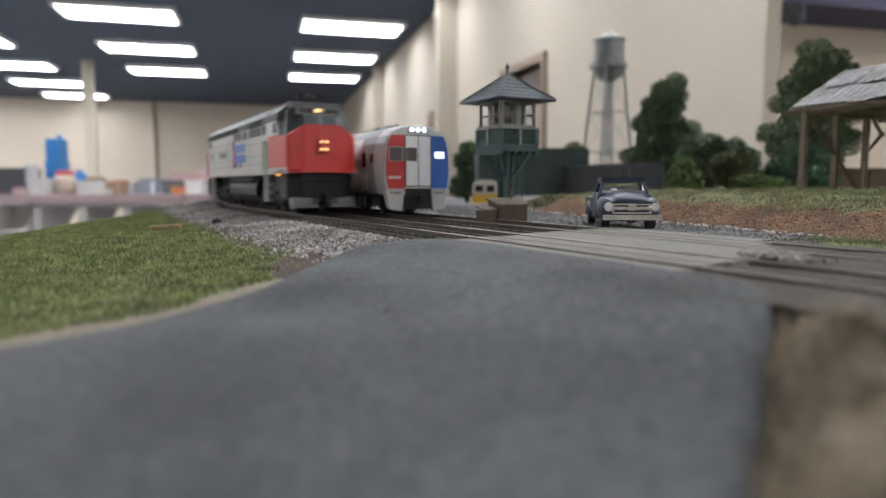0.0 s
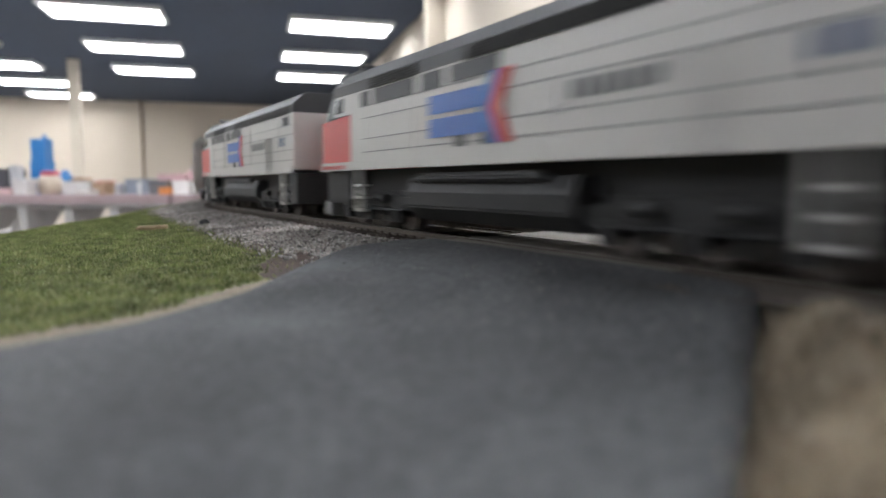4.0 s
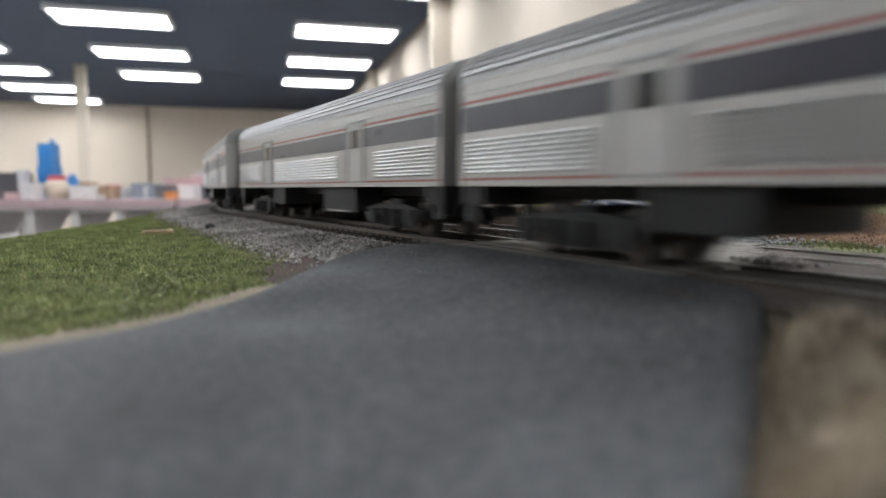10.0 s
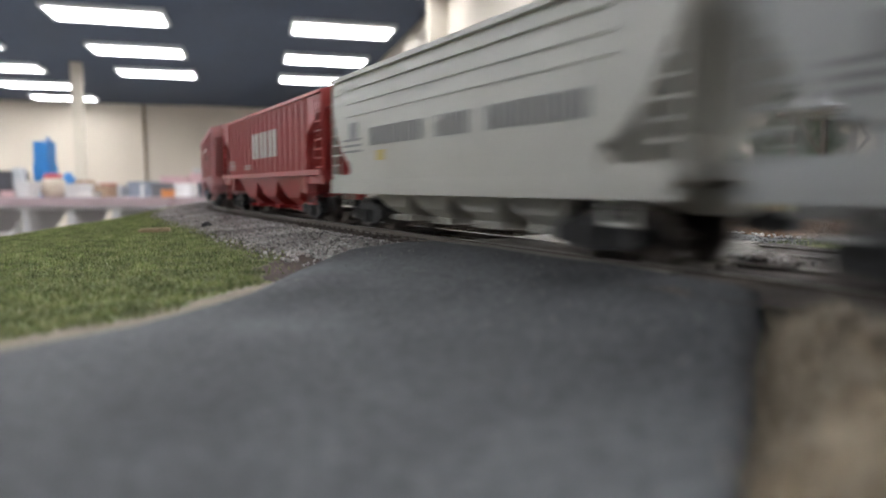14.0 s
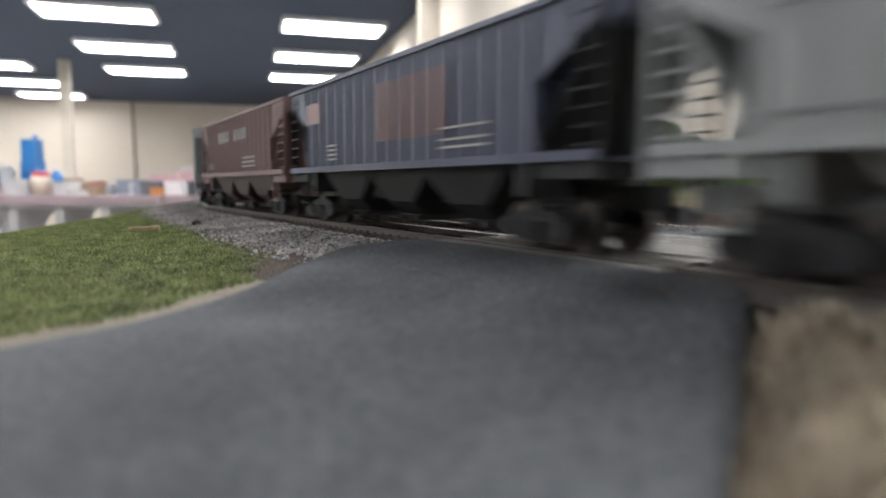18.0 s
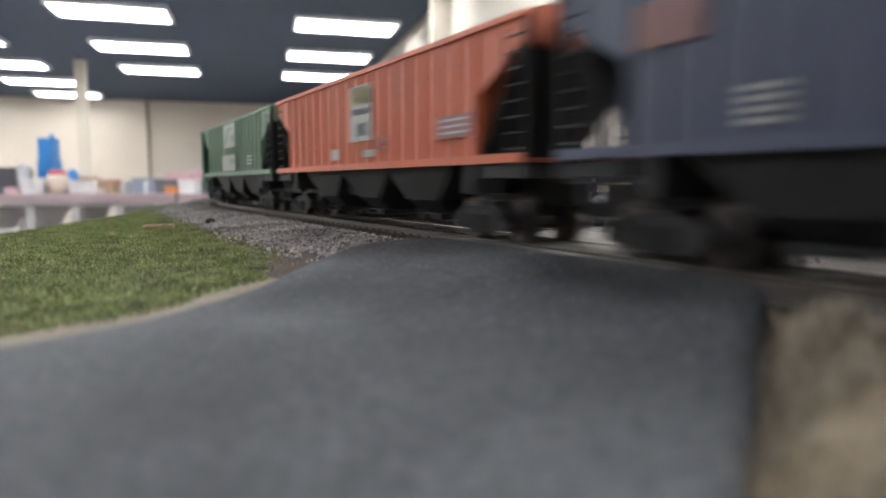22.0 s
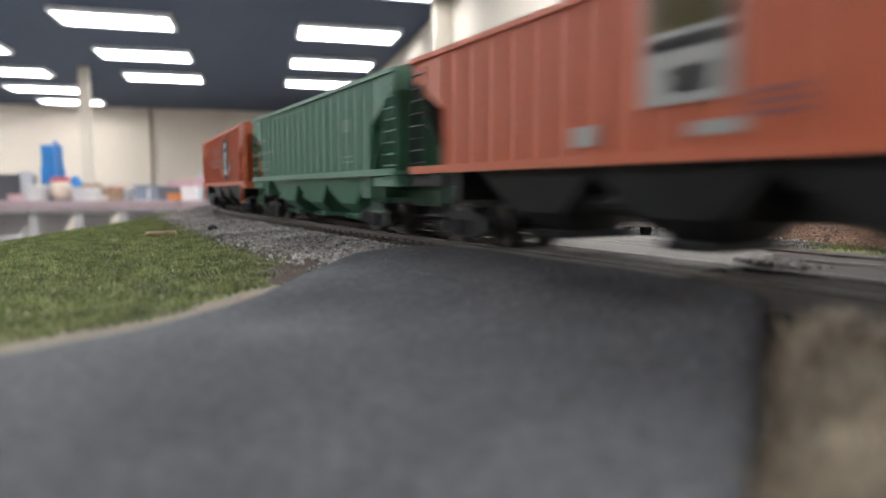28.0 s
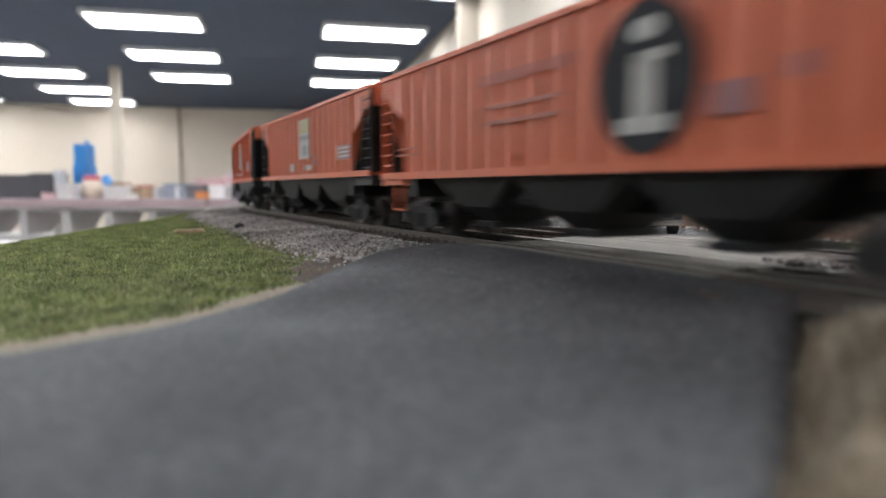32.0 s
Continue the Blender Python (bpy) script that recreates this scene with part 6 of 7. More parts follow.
    for k in range(6):
        face("lettering", 0.0094 + 0.0011 * k, 0.0102 + 0.0011 * k, 0.0176, 0.0190 - (0.0002 if k % 2 else 0), M["white"], "", 0.0003)
    bm = bmesh.new()
    box(bm, -0.0008, 0.004, -0.0052, 0.0056, 0.0401, 0.0428)
    case = part("headlight_box", bm, M["steelroof"], front, bevel=0.0004)
    for y in (-0.0031, 0.0002, 0.0035):
        bm = bmesh.new()
        tube(bm, (0.001, y, 0.0415), (-0.0012, y, 0.0415), 0.0011, n=14)
        part("headlight", bm, M["lampwhite"], case, "bright bluish white headlight")
    for s in (-1, 1):
        for k in range(3):
            bm = bmesh.new()
            tube(bm, (0.001, s * (0.0103 + 0.0021 * k), 0.0108), (-0.0010, s * (0.0103 + 0.0021 * k), 0.0108), 0.0009, n=10)
            part("marker_lamp", bm, M["chrome"], front)
        bm = bmesh.new()
        tube(bm, (-0.0008, s * 0.0176, 0.0150), (-0.0008, s * 0.0179, 0.0215), 0.00035, n=6)
        part("grab_rail", bm, M["silver"], front)
    bm = bmesh.new()
    box(bm, -0.0006, 0.003, -0.0172, -0.0072, 0.0098, 0.0126)
    box(bm, -0.0006, 0.003, 0.0072, 0.0172, 0.0098, 0.0126)
    part("buffer_beam", bm, M["silver"], car)
    bm = bmesh.new()
    prism(bm, [(0.0165, 0.0105), (0.0150, 0.0030), (0.0085, 0.0016), (0.0075, 0.0100), (-0.0075, 0.0100), (-0.0085, 0.0016), (-0.0150, 0.0030), (-0.0165, 0.0105)], 0.0, 0.0045)
    part("pilot", bm, M["silver"], car, "grey plough pilot")
    bm = bmesh.new()
    box(bm, -0.0005, 0.004, -0.0071, 0.0071, 0.0095, 0.0128)
    box(bm, -0.006, 0.002, -0.0016, 0.0016, 0.0065, 0.0095)
    box(bm, 0.0008, 0.004, -0.0080, 0.0080, 0.0026, 0.0098)
    tube(bm, (-0.004, 0.003, 0.009), (-0.004, 0.004, 0.002), 0.0005, n=6)
    part("coupler", bm, M["black"], car)
    bm = bmesh.new()
    for y, x in ((0.006, 0.012), (-0.004, 0.018), (0.008, 0.030)):
        tube(bm, (x, y, 0.041), (x, y, 0.0450), 0.0011, n=8)
    box(bm, 0.03, 0.05, -0.004, 0.004, 0.042, 0.0455)
    part("roof_fittings", bm, M["steelroof"], car)
    for x in (0.040, L - 0.040):
        coach_bogie(car, x, M["bogiegrey"])
    bm = bmesh.new()
    box(bm, 0.07, L - 0.07, -0.014, 0.014, 0.0050, 0.0100)
    part("equipment_box", bm, M["black"], car)


railcar()


# ---- pickup, front at -y ----
def pickup():
    t = thing("pickup_truck", "dark navy vintage model pickup with chrome grille", "pickup truck", pose(0.0657, 0.231, -0.0010, 0, 0, -5))
    hw = 0.0095
    bm = bmesh.new()
    rings = []
    for y, zt, hh, zf, hf in ((-0.0004, 0.0100, 0.0050, 0.0090, 0.0080), (0.0004, 0.0112, 0.0058, 0.0101, 0.0092), (0.0022, 0.0122, 0.0064, 0.0109, 0.0100), (0.0060, 0.0128, 0.0068, 0.0113, 0.0104), (0.0100, 0.0131, 0.0072, 0.0112, 0.0104), (0.0135, 0.0133, 0.0077, 0.0107, 0.0101), (0.0155, 0.0133, 0.0080, 0.0104, 0.0097)):
        half = [(0.0, zt), (hh * 0.5, zt - 0.0002), (hh * 0.85, zt - 0.0007), (hh, zt - 0.0016), (hh + 0.0005, zf - 0.0001), ((hh + hf) / 2 + 0.0003, zf + 0.0002), (hf - 0.0008, zf - 0.0004), (hf, zf - 0.0016), (hf + 0.0002, 0.0062), (hf - 0.0004, 0.0046)]
        rings.append([bm.verts.new((x, y, z)) for x, z in half[::-1]] + [bm.verts.new((-x, y, z)) for x, z in half[1:]])
    for ra, rb in zip(rings, rings[1:]):
        for q in range(len(ra) - 1):
            bm.faces.new((ra[q], ra[q + 1], rb[q + 1], rb[q]))
    bm.faces.new(rings[0])
    part("hood", bm, M["navypaint"], t, "rounded hood with full fenders", smooth=True)
    bm = bmesh.new()
    prism(bm, [(0.0135, 0.0040), (0.0135, 0.0122), (0.0160, 0.0128), (0.0265, 0.0128), (0.0280, 0.0120), (0.0280, 0.0040)], -hw, hw, "x")
    part("cab_lower", bm, M["navypaint"], t, bevel=0.001, smooth=True)
    bm = bmesh.new()
    A = [(-0.0086, 0.0150, 0.0125), (0.0086, 0.0150, 0.0125), (0.0086, 0.0275, 0.0125), (-0.0086, 0.0275, 0.0125)]
    Bq = [(-0.0074, 0.0176, 0.0168), (0.0074, 0.0176, 0.0168), (0.0074, 0.0264, 0.0168), (-0.0074, 0.0264, 0.0168)]
    for a, b in zip(A, Bq):
        tube(bm, a, b, 0.0006, n=6)
    prism(bm, [(x, y) for x, y in ((-0.0080, 0.0172), (0.0080, 0.0172), (0.0080, 0.0268), (-0.0080, 0.0268))], 0.0164, 0.0184, "z")
    part("cab_roof", bm, M["navypaint"], t, bevel=0.0007)
    bm = bmesh.new()
    for q in ((0, 1), (1, 2), (2, 3), (3, 0)):
        v = [bm.verts.new(c) for c in (A[q[0]], A[q[1]], Bq[q[1]], Bq[q[0]])]
        bm.faces.new(v)
    bmesh.ops.scale(bm, verts=bm.verts, vec=(0.99, 1, 1))
    part("cab_glass", bm, M["glassclear"], t)
    bm = bmesh.new()
    box(bm, -0.0070, 0.0070, 0.0225, 0.0250, 0.0080, 0.0150)
    part("bench_seat", bm, M["white"], t, "pale bench seat", bevel=0.0005)
    bm = bmesh.new()
    box(bm, -hw + 0.0004, hw - 0.0004, 0.0290, 0.0540, 0.0055, 0.0108)
    part("cargo_bed", bm, M["navypaint"], t, bevel=0.0006)
    for s in (-1, 1):
        for y0, y1 in ((0.0370, 0.0500),):
            bm = bmesh.new()
            bmesh.ops.create_uvsphere(bm, u_segments=20, v_segments=14, radius=1.0)
            for v in bm.verts:
                x, y, z = v.co
                v.co = (s * 0.0074 + 0.0031 * x, (y0 + y1) / 2 + (y1 - y0) / 2 * abs(y) ** 0.8 * (1 if y > 0 else -1), max(0.0034, 0.0050 + 0.0052 * z))
            part("fender", bm, M["navypaint"], t, smooth=True)
        for y in (0.0080, 0.0430):
            bm = bmesh.new()
            tube(bm, (s * 0.0066, y, 0.0036), (s * 0.0094, y, 0.0036), 0.0036, n=18)
            w = part("wheel", bm, M["rubber"], t)
            bm = bmesh.new()
            tube(bm, (s * 0.0093, y, 0.0036), (s * 0.0096, y, 0.0036), 0.0018, n=14)
            part("hubcap", bm, M["chrome"], w)
        bm = bmesh.new()
        tube(bm, (s * 0.0079, 0.0015, 0.0082), (s * 0.0079, -0.0010, 0.0082), 0.0017, n=16)
        hl = part("headlight", bm, M["chrome"], t, "round chrome-ringed headlight")
        bm = bmesh.new()
        tube(bm, (s * 0.0079, -0.0010, 0.0082), (s * 0.0079, -0.0014, 0.0082), 0.0012, n=12)
        part("lens", bm, M["white"], hl)
    bm = bmesh.new()
    box(bm, -0.0064, 0.0064, -0.0009, 0.0004, 0.0088, 0.0093)
    box(bm, -0.0066, 0.0066, -0.0009, 0.0004, 0.0058, 0.0063)
    for sx in (-1, 1):
        tube(bm, (sx * 0.0064, -0.0004, 0.0060), (sx * 0.0060, -0.0004, 0.0091), 0.0004, n=6)
    box(bm, -0.0062, 0.0062, -0.0014, 0.0, 0.0072, 0.0083)
    prism(bm, [(-0.0022, 0.0076), (-0.0012, 0.0088), (0.0012, 0.0088), (0.0022, 0.0076), (0.0012, 0.0069), (-0.0012, 0.0069)], -0.0018, 0.0, "y")
    part("grille", bm, M["chrome"], t, "chrome grille", bevel=0.00015)
    bm = bmesh.new()
    box(bm, -0.0066, 0.0066, -0.0001, 0.0005, 0.0060, 0.0100)
    part("grille_back", bm, M["black"], t)
    bm = bmesh.new()
    tube(bm, (-0.0034, 0.0172, 0.0128), (-0.0034, 0.0166, 0.0140), 0.0013, 0.0013, n=14)
    part("steering_wheel", bm, M["white"], t, "pale steering wheel")
    bm = bmesh.new()
    prism(bm, [(0.0154, 0.0128), (0.0178, 0.0128), (0.0174, 0.0136), (0.0160, 0.0136)], -0.0078, 0.0078, "x")
    part("dashboard", bm, M["white"], t, "pale dashboard")
    bm = bmesh.new()
    box(bm, -0.0100, 0.0100, -0.0022, -0.0008, 0.0036, 0.0055)
    part("bumper", bm, M["chrome"], t, "chrome bumper", bevel=0.0003)
    bm = bmesh.new()
    box(bm, -0.0085, 0.0085, 0.004, 0.052, 0.0030, 0.0055)
    part("chassis", bm, M["black"], t)


pickup()


def bus():
    t = thing("bus", "yellow and cream model bus with rounded roof", "bus", pose(0.0362, 0.57, -0.0068, 0, 0, -5))
    bm = bmesh.new()
    prism(bm, [(-0.0102, 0.0028), (0.0102, 0.0028), (0.0102, 0.0130), (-0.0102, 0.0130)], 0, 0.07, "y")
    bmesh.ops.scale(bm, verts=bm.verts, vec=(1.08, 1, 1))
    part("lower_body", bm, M["yellow"], t, bevel=0.0012)
    bm = bmesh.new()
    prism(bm, [(-0.0101, 0.0130), (0.0101, 0.0130), (0.0099, 0.0215), (0.0070, 0.0250), (-0.0070, 0.0250), (-0.0099, 0.0215)], 0.0006, 0.0694, "y")
    bmesh.ops.scale(bm, verts=bm.verts, vec=(1.08, 1, 1))
    part("upper_body", bm, M["cream"], t, bevel=0.0012)
    for x in (-0.0048, 0.0048):
        bm = bmesh.new()
        box(bm, x - 0.0034, x + 0.0034, 0.0002, 0.0010, 0.0150, 0.0205)
        part("window", bm, M["glassdark"], t, bevel=0.0006)
    for x in (-0.0110, 0.0110):
        for k in range(6):
            bm = bmesh.new()
            box(bm, x - 0.0002, x + 0.0002, 0.006 + 0.0103 * k, 0.0135 + 0.0103 * k, 0.0150, 0.0205)
            part("window", bm, M["glassdark"], t)
        for y in (0.012, 0.056):
            bm = bmesh.new()
            tube(bm, (x * 0.8, y, 0.0035), (x, y, 0.0035), 0.0042, n=14)
            part("wheel", bm, M["rubber"], t)
    bm = bmesh.new()
    box(bm, -0.0100, 0.0100, -0.0010, 0.0002, 0.0026, 0.0042)
    part("bumper", bm, M["rubber"], t)


bus()


# ---- elevated gate tower ----
def tower():
    t = thing("gate_tower", "elevated green crossing tower with slate hip roof", "signal tower", pose(0.0329, 0.345, -0.0014, 0, 0, 29))
    w = 0.0104
    bm = bmesh.new()
    box(bm, -0.0020, 0.0020, -0.0020, 0.0020, 0, 0.0330)
    part("column", bm, M["tgreen"], t)
    for x, y in ((-0.0022, -0.0022), (0.0022, -0.0022), (0.0022, 0.0022), (-0.0022, 0.0022)):
        bm = bmesh.new()
        box(bm, x - 0.0011, x + 0.0011, y - 0.0011, y + 0.0011, 0, 0.0330)
        part("post", bm, M["tgreen"], t, bevel=0.0002)
    for z in (0.0030, 0.0165, 0.0235):
        bm = bmesh.new()
        box(bm, -0.0036, 0.0036, -0.0036, 0.0036, z, z + 0.0007)
        part("band", bm, M["tgreen"], t)
    bm = bmesh.new()
    box(bm, -0.0065, 0.0065, -0.0065, 0.0065, 0, 0.0016)
    part("footing", bm, M["gravel"], t)
    for k in range(4):
        a = k * math.pi / 2
        for o in (-0.0022, 0.0022):
            bm = bmesh.new()
            p0 = Matrix.Rotation(a, 3, "Z") @ Vector((o, -0.0028, 0.0205))
            p1 = Matrix.Rotation(a, 3, "Z") @ Vector((o * 3.2, -0.0098, 0.0320))
            tube(bm, p0, p1, 0.0009, n=6)
            part("bracket", bm, M["tgreen"], t)
    bm = bmesh.new()
    box(bm, -w - 0.0012, w + 0.0012, -w - 0.0012, w + 0.0012, 0.0328, 0.0358)
    part("floor_slab", bm, M["tgreen"], t, bevel=0.0002)
    for k in range(6):
        x = -w + 2 * w * k / 5
        bm = bmesh.new()
        box(bm, x - 0.0006, x + 0.0006, -w - 0.0012, w + 0.0012, 0.0313, 0.0328)
        part("floor_beam", bm, M["tgreen"], t)
    bm = bmesh.new()
    box(bm, -w, w, -w, w, 0.0358, 0.0440)
    base = part("lower_wall", bm, M["tgreen"], t)
    for k in range(4):
        a = k * math.pi / 2
        R4 = Matrix.Rotation(a, 4, "Z")
        for q in range(5):
            bm = bmesh.new()
            z = 0.0362 + 0.00150 * q
            prism(bm, [(-w - 0.0012, z), (-w - 0.0012, z + 0.0003), (-w - 0.0001, z + 0.0012), (-w, z + 0.0012), (-w, z)], -w, w)
            part("siding_board", bm, M["tgreen"], base).matrix_basis = R4
        for nm, q4, mt in (("sill_board", (-w - 0.0010, w + 0.0010, -w - 0.0016, -w + 0.0004, 0.0438, 0.0450), M["tgrey"]), ("mid_post", (-0.0007, 0.0007, -w - 0.0016, -w, 0.0358, 0.0440), M["tgrey"]), ("corner_board", (-w - 0.0014, -w + 0.0006, -w - 0.0014, -w + 0.0006, 0.0358, 0.0440), M["tgreen"])):
            bm = bmesh.new()
            box(bm, *q4)
            part(nm, bm, mt, base).matrix_basis = R4
        for c in (-0.0050, 0.0050):
            bm = bmesh.new()
            for x0, x1, z0, z1 in ((c - 0.0045, c - 0.0036, 0.0450, 0.0575), (c + 0.0036, c + 0.0045, 0.0450, 0.0575), (c - 0.0036, c + 0.0036, 0.0567, 0.0575), (c - 0.0036, c + 0.0036, 0.0450, 0.0458)):
                box(bm, x0, x1, -w - 0.0002, -w + 0.0008, z0, z1)
            wn = part("window", bm, M["tgrey"], t)
            wn.matrix_basis = R4
            for q4 in ((c - 0.0036, c + 0.0036, 0.0508, 0.0514),):
                bm = bmesh.new()
                box(bm, q4[0], q4[1], -w, -w + 0.0006, q4[2], q4[3])
                part("glazing_bar", bm, M["tgrey"], wn)
        bm = bmesh.new()
        box(bm, -w, -w + 0.0014, -w, -w + 0.0014, 0.0440, 0.0580)
        part("corner_post", bm, M["tgrey"], t).matrix_basis = R4
        bm = bmesh.new()
        box(bm, -0.0004, 0.0004, -w, -w + 0.0008, 0.0450, 0.0578)
        part("mullion", bm, M["tgrey"], t).matrix_basis = R4
    bm = bmesh.new()
    box(bm, -0.004, 0.004, 0.002, 0.006, 0.0440, 0.0500)
    part("desk", bm, M["timber"], t)
    e = 0.0176
    bm = bmesh.new()
    box(bm, -w - 0.001, w + 0.001, -w - 0.001, w + 0.001, 0.0575, 0.0588)
    part("wall_plate", bm, M["tgreen"], t)
    roof = None
    for k in range(4):
        R4 = Matrix.Rotation(k * math.pi / 2, 4, "Z")
        n = 6
        for q in range(n):
            f0, f1 = q / n, (q + 1) / n
            bm = bmesh.new()
            def rp(f, up):
                r = e * (1 - f) + 0.0016 * f
                return r, 0.0578 + 0.0130 * (f ** 1.12) + up
            r0, z0 = rp(f0, 0.0006)
            r1, z1 = rp(f1, 0.0002)
            v = [bm.verts.new(c) for c in ((-r0, -r0, z0), (r0, -r0, z0), (r1, -r1, z1), (-r1, -r1, z1), (-r0, -r0, z0 - 0.0008), (r0, -r0, z0 - 0.0008))]
            bm.faces.new(v[:4])
            bm.faces.new((v[0], v[4], v[5], v[1]))
            if roof is None:
                roof = part("roof", bm, M["shingle"], t)
            else:
                part("shingle_course", bm, M["shingle"], roof).matrix_basis = R4
    bm = bmesh.new()
    v = [bm.verts.new(c) for c in ((-e, -e, 0.0577), (e, -e, 0.0577), (e, e, 0.0577), (-e, e, 0.0577))]
    bm.faces.new(v)
    part("eave_soffit", bm, M["shingle"], t)
    for x, y in ((1, 1), (1, -1), (-1, 1), (-1, -1)):
        bm = bmesh.new()
        tube(bm, (x * e, y * e, 0.0584), (x * 0.0014, y * 0.0014, 0.0712), 0.0005, n=5)
        part("hip_ridge", bm, M["shingle"], t)
    bm = bmesh.new()
    lathe(bm, [(0.0019, 0.0702), (0.0015, 0.0718), (0.0006, 0.0726), (0.0006, 0.0744), (0.0011, 0.0752), (0.0011, 0.0762), (0.0004, 0.0772), (0.0002, 0.0776)], 12)
    part("finial", bm, M["shingle"], t)
    bm = bmesh.new()
    for s in (-0.0012, 0.0012):
        tube(bm, (0.0055 + s, -0.0045, 0), (0.0055 + s, -0.0045, 0.031), 0.0003, n=5)
    for k in range(10):
        tube(bm, (0.0043, -0.0045, 0.002 + 0.003 * k), (0.0067, -0.0045, 0.002 + 0.003 * k), 0.00025, n=5)
    part("ladder", bm, M["tgreen"], t)


tower()


def relay_box():
    t = thing("relay_shed", "small brown trackside shed with sloped lid", "shed", pose(0.0286, 0.292, -0.0014, 0, 0, 29))
    bm = bmesh.new()
    prism(bm, [(-0.0042, 0), (0.0042, 0), (0.0042, 0.0096), (-0.0042, 0.0074)], -0.0075, 0.0075, "x")
    part("body", bm, M["boxbrown"], t)
    for k in range(9):
        bm = bmesh.new()
        x = -0.0075 + 0.015 * (k + 0.5) / 9
        box(bm, x - 0.0007, x + 0.0007, -0.0045, -0.0042, 0.0002, 0.0072)
        part("board", bm, M["boxbrown"], t)
    bm = bmesh.new()
    prism(bm, [(-0.0052, 0.0070), (0.0050, 0.0097), (0.0050, 0.0104), (-0.0052, 0.0078)], -0.0084, 0.0084, "x")
    lid = part("lid", bm, M["timber"], t)
    for k in range(12):
        x = -0.0082 + 0.0164 * k / 11
        bm = bmesh.new()
        tube(bm, (x, -0.0052, 0.0078), (x, 0.0050, 0.0104), 0.0002, n=4)
        part("batten", bm, M["timber"], lid)
    bm = bmesh.new()
    box(bm, -0.0140, -0.0080, -0.0030, 0.0035, 0, 0.0052)
    annex = part("annex", bm, M["boxbrown"], t)
    bm = bmesh.new()
    prism(bm, [(-0.0036, 0.0050), (0.0040, 0.0066), (0.0040, 0.0072), (-0.0036, 0.0056)], -0.0144, -0.0078, "x")
    part("annex_lid", bm, M["timber"], annex)
    bm = bmesh.new()
    tube(bm, (0.003, 0.002, 0.009), (0.003, 0.002, 0.0135), 0.0006, n=8)
    tube(bm, (0.003, 0.002, 0.0135), (0.003, 0.002, 0.0145), 0.0010, n=8)
    part("vent_pipe", bm, M["timber"], t)


relay_box()


def water_tower():
    t = thing("water_tower", "grey metal water tower on splayed legs", "water tower", pose(0.279, 1.14, -0.003, 0, 0, 20) @ Matrix.Diagonal((0.88, 0.88, 0.955, 1)))
    bm = bmesh.new()
    lathe(bm, [(0.004, 0.196), (0.012, 0.198), (0.022, 0.206), (0.0285, 0.219), (0.0290, 0.222), (0.0290, 0.268), (0.0285, 0.270)], 28)
    part("tank", bm, M["tank"], t, smooth=True)
    for k in range(5):
        bm = bmesh.new()
        lathe(bm, [(0.0290, 0.2225 + 0.0105 * k), (0.0295, 0.2228 + 0.0105 * k), (0.0295, 0.2236 + 0.0105 * k), (0.0290, 0.2240 + 0.0105 * k)], 28)
        part("hoop", bm, M["tank"], t)
    bm = bmesh.new()
    lathe(bm, [(0.0325, 0.2680), (0.0325, 0.2695), (0.018, 0.2760), (0.004, 0.2815), (0.002, 0.287), (0.0005, 0.289)], 28)
    part("roof", bm, M["tank"], t)
    bm = bmesh.new()
    lathe(bm, [(0.0300, 0.2205), (0.0350, 0.2205), (0.0350, 0.2215), (0.0300, 0.2215)], 28)
    for k in range(20):
        a = k * math.pi / 10
        tube(bm, (0.0345 * math.cos(a), 0.0345 * math.sin(a), 0.2215), (0.0345 * math.cos(a), 0.0345 * math.sin(a), 0.2295), 0.0005, n=5)
        b = a + math.pi / 10
        for z in (0.2255, 0.2295):
            tube(bm, (0.0345 * math.cos(a), 0.0345 * math.sin(a), z), (0.0345 * math.cos(b), 0.0345 * math.sin(b), z), 0.0004, n=5)
    part("catwalk", bm, M["tank"], t)
    legs = [(math.cos(math.pi / 4 + k * math.pi / 2), math.sin(math.pi / 4 + k * math.pi / 2)) for k in range(4)]

    def lp(k, z):
        r = 0.054 - (0.054 - 0.0270) * z / 0.224
        return (legs[k % 4][0] * r, legs[k % 4][1] * r, z)
    for k in range(4):
        bm = bmesh.new()
        tube(bm, lp(k, 0), lp(k, 0.224), 0.0027, n=8)
        part("leg", bm, M["tank"], t)
        for z in (0.075, 0.145):
            bm = bmesh.new()
            tube(bm, lp(k, z), lp(k + 1, z), 0.0012, n=6)
            part("strut", bm, M["tank"], t)
        for z0, z1 in ((0, 0.075), (0.075, 0.145), (0.145, 0.215)):
            for a, b in ((k, k + 1), (k + 1, k)):
                bm = bmesh.new()
                tube(bm, lp(a, z0), lp(b, z1), 0.0005, n=5)
                part("tie_rod", bm, M["tank"], t)
    bm = bmesh.new()
    tube(bm, (0, 0, 0), (0, 0, 0.198), 0.0028, n=10)
    part("riser_pipe", bm, M["tank"], t)


water_tower()


